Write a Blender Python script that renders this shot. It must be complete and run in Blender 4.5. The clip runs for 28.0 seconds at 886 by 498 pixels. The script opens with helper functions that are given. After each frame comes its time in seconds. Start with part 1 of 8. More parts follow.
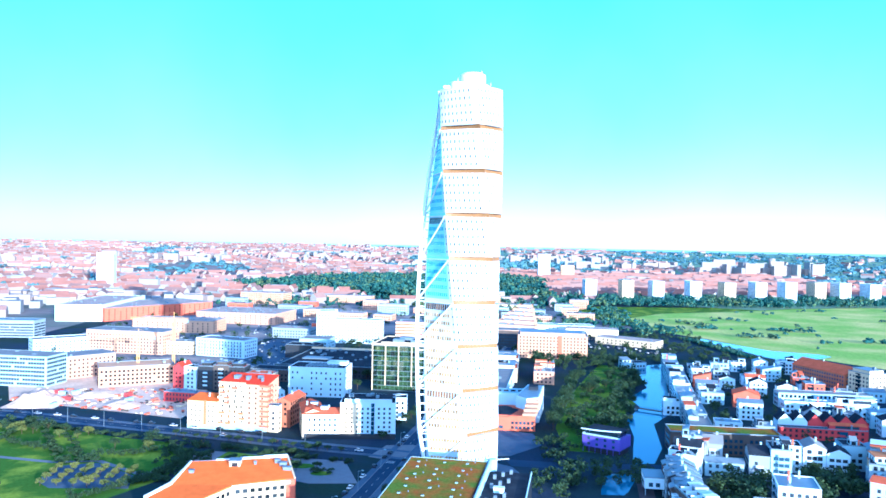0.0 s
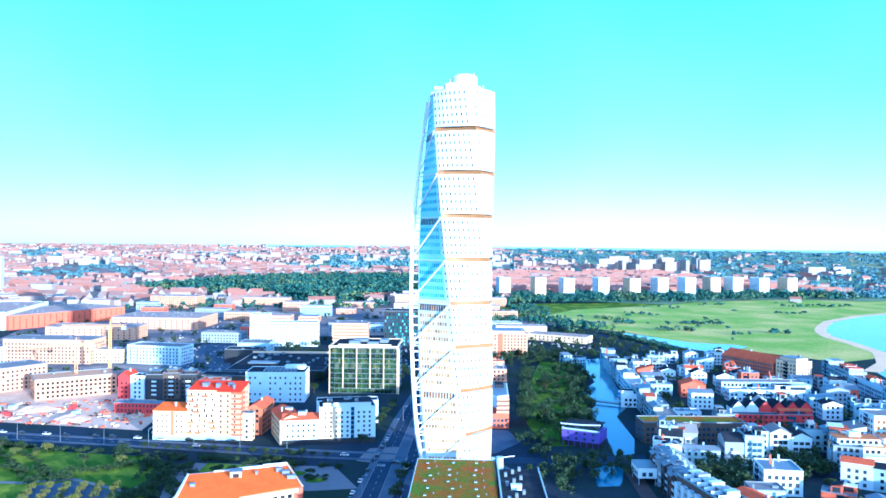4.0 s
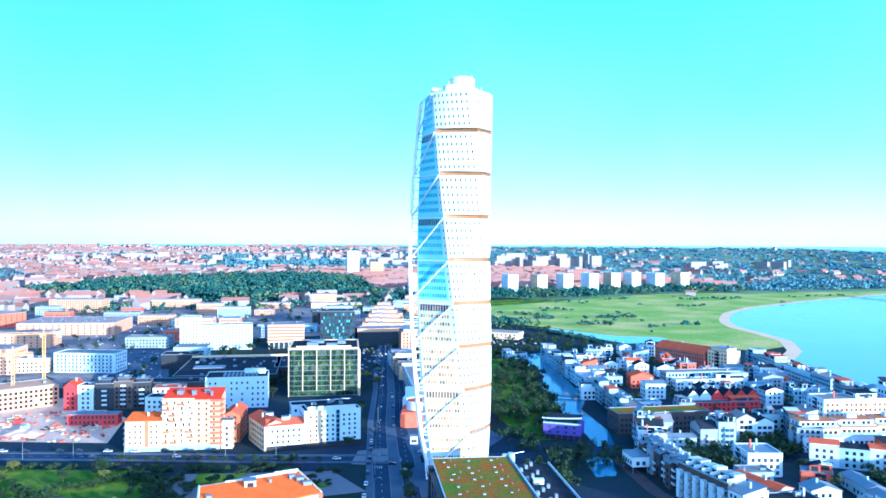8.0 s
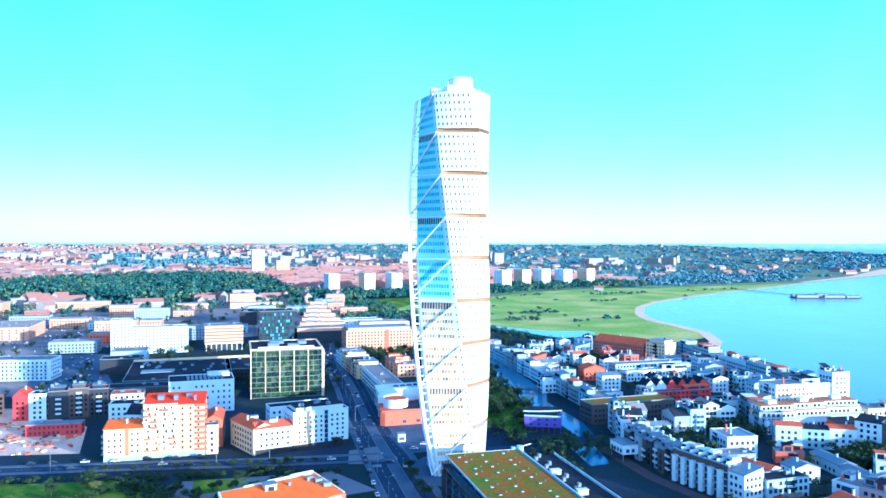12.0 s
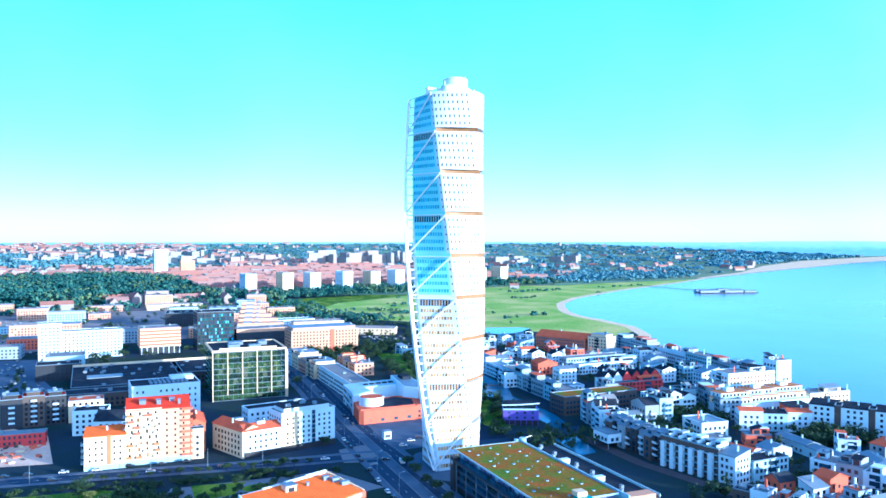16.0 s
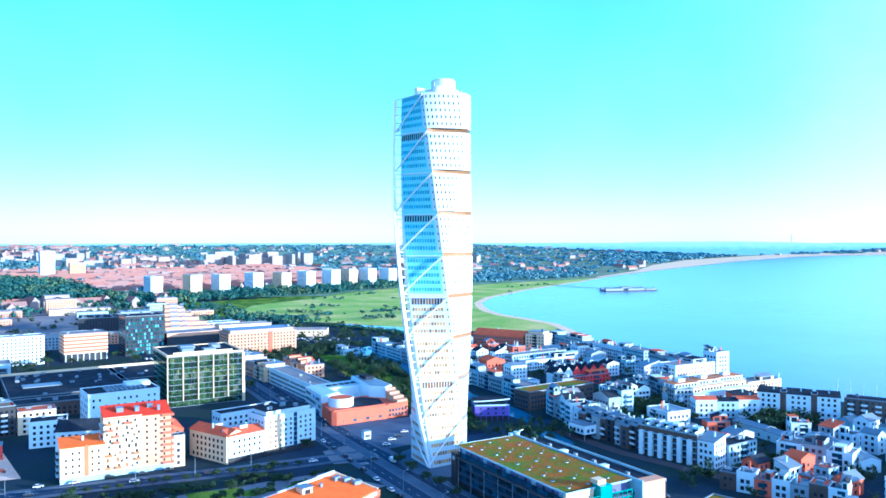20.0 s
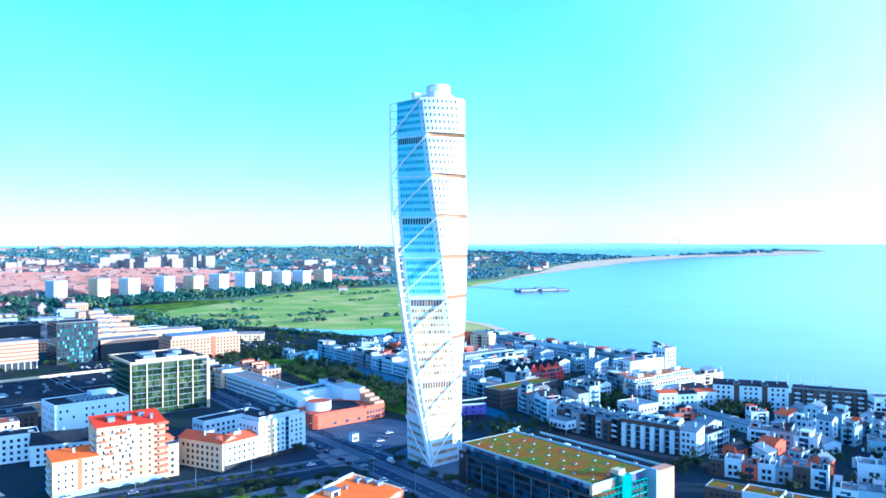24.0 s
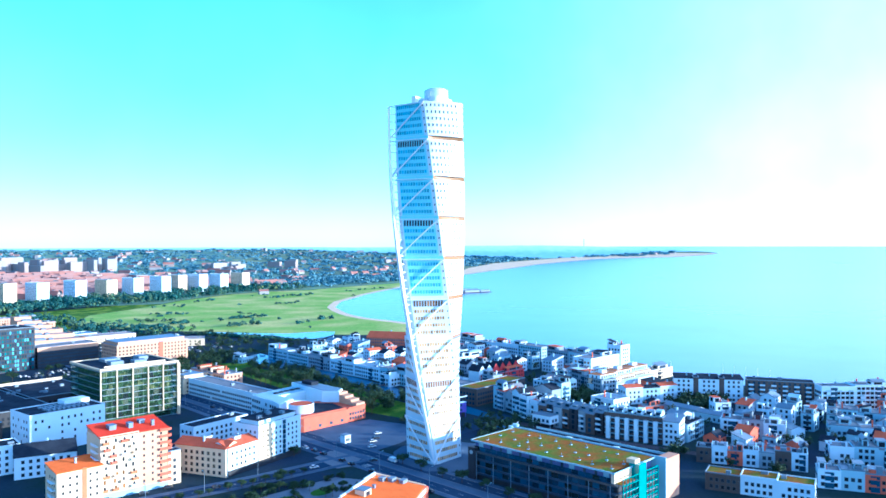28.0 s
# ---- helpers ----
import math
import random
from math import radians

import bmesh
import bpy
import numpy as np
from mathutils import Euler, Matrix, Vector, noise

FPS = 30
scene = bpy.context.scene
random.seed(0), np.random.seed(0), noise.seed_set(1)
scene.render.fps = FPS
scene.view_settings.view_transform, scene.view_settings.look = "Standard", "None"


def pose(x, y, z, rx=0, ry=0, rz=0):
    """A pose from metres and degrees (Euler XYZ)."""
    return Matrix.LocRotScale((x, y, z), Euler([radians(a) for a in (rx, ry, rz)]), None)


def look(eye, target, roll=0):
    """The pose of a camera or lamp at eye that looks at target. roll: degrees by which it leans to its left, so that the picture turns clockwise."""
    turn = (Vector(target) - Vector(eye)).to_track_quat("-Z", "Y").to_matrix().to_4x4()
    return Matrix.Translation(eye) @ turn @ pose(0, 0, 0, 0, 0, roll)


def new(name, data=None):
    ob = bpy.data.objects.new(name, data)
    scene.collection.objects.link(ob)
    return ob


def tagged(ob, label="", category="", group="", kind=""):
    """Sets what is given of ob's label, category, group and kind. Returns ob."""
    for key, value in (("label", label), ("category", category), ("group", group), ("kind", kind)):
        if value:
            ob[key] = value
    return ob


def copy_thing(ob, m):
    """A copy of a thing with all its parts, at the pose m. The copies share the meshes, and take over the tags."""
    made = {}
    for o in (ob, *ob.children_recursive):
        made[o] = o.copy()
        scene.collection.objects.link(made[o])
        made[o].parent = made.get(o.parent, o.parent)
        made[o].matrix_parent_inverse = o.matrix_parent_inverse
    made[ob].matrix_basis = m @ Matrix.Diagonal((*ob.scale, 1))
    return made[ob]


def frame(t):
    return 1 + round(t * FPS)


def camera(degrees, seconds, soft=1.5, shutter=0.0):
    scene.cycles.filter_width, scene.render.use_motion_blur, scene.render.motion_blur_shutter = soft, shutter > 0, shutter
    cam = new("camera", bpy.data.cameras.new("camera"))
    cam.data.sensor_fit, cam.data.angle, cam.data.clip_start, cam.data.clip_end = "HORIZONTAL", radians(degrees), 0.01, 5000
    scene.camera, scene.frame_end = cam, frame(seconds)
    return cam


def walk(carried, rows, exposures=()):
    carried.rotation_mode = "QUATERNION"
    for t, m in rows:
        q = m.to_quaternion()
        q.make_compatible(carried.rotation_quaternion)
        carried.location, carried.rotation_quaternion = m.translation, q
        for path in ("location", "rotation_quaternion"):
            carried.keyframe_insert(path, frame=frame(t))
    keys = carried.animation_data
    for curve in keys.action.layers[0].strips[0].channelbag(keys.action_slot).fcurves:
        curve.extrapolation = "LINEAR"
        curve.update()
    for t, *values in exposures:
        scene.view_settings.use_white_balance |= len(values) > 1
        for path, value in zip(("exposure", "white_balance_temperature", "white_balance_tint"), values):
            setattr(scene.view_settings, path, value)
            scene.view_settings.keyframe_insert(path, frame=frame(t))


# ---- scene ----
cam = camera(59.90, 28.0, soft=1.6)
PATH = [
    (0, (4.04, -2.43, 109.76), (9.949, 97.389, 108.832), 1.04),
    (0.5, (-1.19, -2.21, 109.63), (6.319, 97.500, 108.742), 0.98),
    (1, (-6.71, -1.85, 109.58), (2.430, 97.731, 108.707), 0.92),
    (1.5, (-12.49, -1.33, 109.58), (-1.454, 98.055, 108.716), 0.86),
    (2, (-18.47, -0.68, 109.61), (-5.424, 98.464, 108.762), 0.80),
    (2.5, (-24.63, 0.10, 109.68), (-10.073, 99.034, 108.837), 0.74),
    (3, (-30.94, 1.00, 109.79), (-14.811, 99.687, 108.932), 0.69),
    (3.5, (-37.36, 2.01, 109.90), (-19.399, 100.381, 109.042), 0.63),
    (4.2, (-46.49, 3.60, 110.09), (-25.799, 101.435, 109.210), 0.55),
    (4.9, (-55.72, 5.39, 110.28), (-32.297, 102.607, 109.384), 0.48),
    (5.5, (-63.67, 7.06, 110.46), (-37.923, 103.686, 109.529), 0.43),
    (6, (-70.30, 8.56, 110.59), (-42.755, 104.684, 109.642), 0.39),
    (6.5, (-76.92, 10.13, 110.73), (-47.788, 105.791, 109.747), 0.34),
    (7, (-83.51, 11.79, 110.86), (-52.748, 106.935, 109.843), 0.30),
    (7.5, (-90.07, 13.52, 110.98), (-57.583, 108.093, 109.925), 0.27),
    (8, (-96.57, 15.33, 111.08), (-62.352, 109.292, 109.995), 0.24),
    (8.5, (-103.02, 17.23, 111.17), (-67.067, 110.532, 110.051), 0.21),
    (9, (-109.40, 19.20, 111.24), (-71.789, 111.846, 110.091), 0.19),
    (9.5, (-115.71, 21.23, 111.30), (-76.353, 113.153, 110.115), 0.17),
    (10, (-121.95, 23.35, 111.34), (-81.038, 114.589, 110.121), 0.15),
    (10.5, (-128.09, 25.54, 111.36), (-85.574, 116.043, 110.111), 0.12),
    (11, (-134.16, 27.81, 111.37), (-90.064, 117.558, 110.086), 0.11),
    (11.5, (-140.14, 30.16, 111.36), (-94.537, 119.151, 110.044), 0.09),
    (12, (-146.03, 32.58, 111.33), (-98.904, 120.769, 109.988), 0.08),
    (12.5, (-151.83, 35.08, 111.29), (-103.226, 122.465, 109.918), 0.07),
    (13.2, (-159.80, 38.72, 111.20), (-109.138, 124.921, 109.798), 0.05),
    (13.9, (-167.61, 42.52, 111.07), (-114.900, 127.487, 109.655), 0.04),
    (14.5, (-174.17, 45.90, 110.95), (-119.722, 129.772, 109.516), 0.03),
    (15, (-179.55, 48.81, 110.84), (-123.706, 131.755, 109.392), 0.02),
    (15.5, (-184.85, 51.81, 110.71), (-127.666, 133.829, 109.262), 0.01),
    (16, (-190.09, 54.89, 110.57), (-131.444, 135.872, 109.133), 0.00),
    (16.5, (-195.27, 58.07, 110.44), (-135.206, 138.009, 109.005), -0.01),
    (17, (-200.41, 61.33, 110.31), (-138.863, 140.133, 108.885), -0.02),
    (17.5, (-205.50, 64.69, 110.19), (-142.548, 142.369, 108.774), -0.03),
    (18, (-210.56, 68.14, 110.07), (-146.221, 144.679, 108.676), -0.04),
    (18.5, (-215.59, 71.68, 109.98), (-149.898, 147.055, 108.595), -0.05),
    (19, (-220.59, 75.31, 109.89), (-153.517, 149.459, 108.531), -0.06),
    (19.5, (-225.58, 79.04, 109.82), (-157.245, 152.033, 108.488), -0.07),
    (20, (-230.56, 82.86, 109.78), (-160.946, 154.640, 108.468), -0.08),
    (20.5, (-235.53, 86.76, 109.75), (-164.679, 157.325, 108.471), -0.09),
    (21, (-240.48, 90.76, 109.75), (-168.464, 160.137, 108.498), -0.09),
    (21.5, (-245.42, 94.85, 109.77), (-172.239, 162.991, 108.551), -0.10),
    (22.2, (-252.31, 100.71, 109.85), (-177.474, 167.035, 108.657), -0.10),
    (22.9, (-259.15, 106.74, 109.94), (-182.719, 171.218, 108.795), -0.11),
    (23.5, (-264.95, 112.01, 110.03), (-187.212, 174.900, 108.925), -0.11),
    (24, (-269.73, 116.48, 110.11), (-190.909, 178.007, 109.034), -0.11),
    (24.5, (-274.45, 121.00, 110.18), (-194.616, 181.218, 109.138), -0.11),
    (25, (-279.08, 125.58, 110.24), (-198.259, 184.458, 109.227), -0.12),
    (25.5, (-283.60, 130.20, 110.27), (-201.860, 187.801, 109.293), -0.12),
    (26, (-288.00, 134.86, 110.26), (-205.318, 191.096, 109.328), -0.12),
    (26.5, (-292.26, 139.55, 110.22), (-208.701, 194.470, 109.323), -0.13),
    (27, (-296.35, 144.25, 110.13), (-211.906, 197.799, 109.263), -0.12),
    (27.5, (-300.24, 148.95, 109.96), (-214.949, 201.153, 109.139), -0.12),
    (28, (-303.89, 153.64, 109.72), (-217.802, 204.511, 108.937), -0.13),
]
EXPOSURES = [(0.0, 1.62, 3850, 0), (3.0, 1.54, 3850, 0), (9.0, 1.43, 3850, 0), (28.0, 1.43, 3850, 0)]
walk(cam, [(t, look(eye, target, roll)) for t, eye, target, roll in PATH], EXPOSURES)

# ---- light: low evening sun from behind the first view, clear blue sky ----
SUN_AZ, SUN_EL = 154.5, 8.0          # degrees clockwise from +y, and above the horizon
world = bpy.data.worlds.new("sky")
scene.world = world
world.use_nodes = True
wn = world.node_tree.nodes
sky = wn.new("ShaderNodeTexSky")
sky.sky_type = "NISHITA"
sky.sun_disc = False
sky.sun_elevation = radians(SUN_EL)
sky.sun_rotation = radians(-SUN_AZ)
sky.altitude = 100
sky.air_density, sky.dust_density, sky.ozone_density = 1.0, 0.3, 3.0
wn["Background"].inputs["Strength"].default_value = 0.12
wl = world.node_tree.links
wl.new(sky.outputs["Color"], wn["Background"].inputs["Color"])
# evening haze: a pale veil that thins with height and thickens towards the sun
veil, both, tc, sep = wn.new("ShaderNodeBackground"), wn.new("ShaderNodeAddShader"), wn.new("ShaderNodeTexCoord"), wn.new("ShaderNodeSeparateXYZ")
low, dot, glow, total, patchy, soft = (wn.new(k) for k in ("ShaderNodeMapRange", "ShaderNodeVectorMath", "ShaderNodeMapRange", "ShaderNodeMath", "ShaderNodeTexNoise", "ShaderNodeMath"))
low.interpolation_type = glow.interpolation_type = "SMOOTHSTEP"
low.inputs["From Min"].default_value, low.inputs["From Max"].default_value = -0.02, 0.52
low.inputs["To Min"].default_value, low.inputs["To Max"].default_value = 0.91, 0.0
dot.operation, dot.inputs[1].default_value = "DOT_PRODUCT", (math.sin(radians(SUN_AZ)), math.cos(radians(SUN_AZ)), 0.14)
glow.inputs["From Min"].default_value, glow.inputs["From Max"].default_value = -0.28, 1.0
glow.inputs["To Max"].default_value = 2.2
patchy.inputs["Scale"].default_value, patchy.inputs["Detail"].default_value = 3.0, 5
total.operation, soft.operation = "ADD", "MULTIPLY"
wl.new(tc.outputs["Generated"], sep.inputs[0]), wl.new(sep.outputs["Z"], low.inputs["Value"])
wl.new(tc.outputs["Generated"], dot.inputs[0]), wl.new(dot.outputs["Value"], glow.inputs["Value"])
wl.new(tc.outputs["Generated"], patchy.inputs["Vector"])
wl.new(low.outputs["Result"], total.inputs[0]), wl.new(glow.outputs["Result"], total.inputs[1])
wl.new(total.outputs[0], soft.inputs[0]), wl.new(patchy.outputs["Fac"], soft.inputs[1])
tint = wn.new("ShaderNodeMix")
tint.data_type = "RGBA"
tint.inputs[6].default_value, tint.inputs[7].default_value = (0.26, 0.33, 0.366, 1), (0.44, 0.38, 0.34, 1)
wl.new(glow.outputs["Result"], tint.inputs[0]), wl.new(tint.outputs[2], veil.inputs["Color"])
wl.new(soft.outputs[0], veil.inputs["Strength"])
wl.new(wn["Background"].outputs[0], both.inputs[0]), wl.new(veil.outputs[0], both.inputs[1])
wl.new(both.outputs[0], wn["World Output"].inputs["Surface"])

sun_data = bpy.data.lights.new("sun", "SUN")
sun_data.energy, sun_data.angle, sun_data.color = 4.9, radians(0.6), (1.0, 0.70, 0.42)
sun = new("sun", sun_data)
sa, se = radians(SUN_AZ), radians(SUN_EL)
sun_dir = Vector((math.sin(sa) * math.cos(se), math.cos(sa) * math.cos(se), math.sin(se)))
sun.matrix_world = look(sun_dir * 1000, (0, 0, 0))


# ---- materials ----
def mat(name, color, rough=0.8, var=0.18, scale=0.4, fine=6.0, metal=0.0, bump=0.15, second=None, amount=0.5, spec=0.4, alt=None, per_object=0.0, sharp=None):
    """A surface with large stains and fine grain; second: a colour blended in by the large noise; alt: varied by the piece."""
    m = bpy.data.materials.new(name)
    m.use_nodes = True
    nt = m.node_tree
    n, l = nt.nodes, nt.links
    b = n["Principled BSDF"]
    b.inputs["Roughness"].default_value, b.inputs["Metallic"].default_value = rough, metal
    b.inputs["Specular IOR Level"].default_value = spec if rough < 0.85 else 0.03
    tc = n.new("ShaderNodeTexCoord")
    geo = n.new("ShaderNodeNewGeometry")
    big, small = n.new("ShaderNodeTexNoise"), n.new("ShaderNodeTexNoise")
    for t, s, d in ((big, scale, 5), (small, fine, 3)):
        t.inputs["Scale"].default_value, t.inputs["Detail"].default_value = s, d
        l.new(geo.outputs["Position"], t.inputs["Vector"])
    mixer = n.new("ShaderNodeMix")
    mixer.data_type = "RGBA"
    c2 = second or tuple(c * (1 - var) for c in color)
    mixer.inputs[6].default_value, mixer.inputs[7].default_value = (*color, 1), (*c2, 1)
    ramp = n.new("ShaderNodeMapRange")
    ramp.inputs["From Min"].default_value, ramp.inputs["From Max"].default_value = 0.5 - 0.25 * amount, 0.5 + 0.25 / max(amount, 0.2) * 0.6
    if sharp:
        ramp.inputs["From Min"].default_value, ramp.inputs["From Max"].default_value = sharp
    l.new(big.outputs["Fac"], ramp.inputs["Value"])
    l.new(ramp.outputs["Result"], mixer.inputs[0])
    hsv = n.new("ShaderNodeHueSaturation")
    val = n.new("ShaderNodeMapRange")
    val.inputs["To Min"].default_value, val.inputs["To Max"].default_value = 1 - var, 1 + var
    l.new(small.outputs["Fac"], val.inputs["Value"])
    l.new(mixer.outputs[2], hsv.inputs["Color"])
    if per_object:
        info = n.new("ShaderNodeObjectInfo")
        pr = n.new("ShaderNodeMapRange")
        pr.inputs["To Min"].default_value, pr.inputs["To Max"].default_value = 1 - per_object, 1 + per_object
        l.new(info.outputs["Random"], pr.inputs["Value"])
        mul = n.new("ShaderNodeMath")
        mul.operation = "MULTIPLY"
        l.new(pr.outputs["Result"], mul.inputs[0])
        l.new(val.outputs["Result"], mul.inputs[1])
        l.new(mul.outputs[0], hsv.inputs["Value"])
    else:
        l.new(val.outputs["Result"], hsv.inputs["Value"])
    col = hsv.outputs["Color"]
    if alt:
        wide = n.new("ShaderNodeMix")
        wide.data_type = "RGBA"
        wide.inputs[7].default_value = (*alt, 1)
        pick = n.new("ShaderNodeMapRange")
        pick.inputs["From Min"].default_value, pick.inputs["From Max"].default_value = 0.45, 0.55
        l.new(geo.outputs["Random Per Island"], pick.inputs["Value"])
        l.new(pick.outputs["Result"], wide.inputs[0])
        l.new(col, wide.inputs[6])
        col = wide.outputs[2]
    l.new(col, b.inputs["Base Color"])
    if bump:
        bp = n.new("ShaderNodeBump")
        bp.inputs["Strength"].default_value, bp.inputs["Distance"].default_value = bump, 0.05
        l.new(small.outputs["Fac"], bp.inputs["Height"])
        l.new(bp.outputs["Normal"], b.inputs["Normal"])
    return m


def glass_mat(name, color, rough=0.06, spec=0.8, each=0.6):
    """A window seen from outside by day: a dark room behind a glossy, slightly wavy pane, each a little different."""
    m = mat(name, color, rough, 0.25, 0.2, 0.9, 0.0, 0.02, spec=spec * 0.6, per_object=each)
    return m


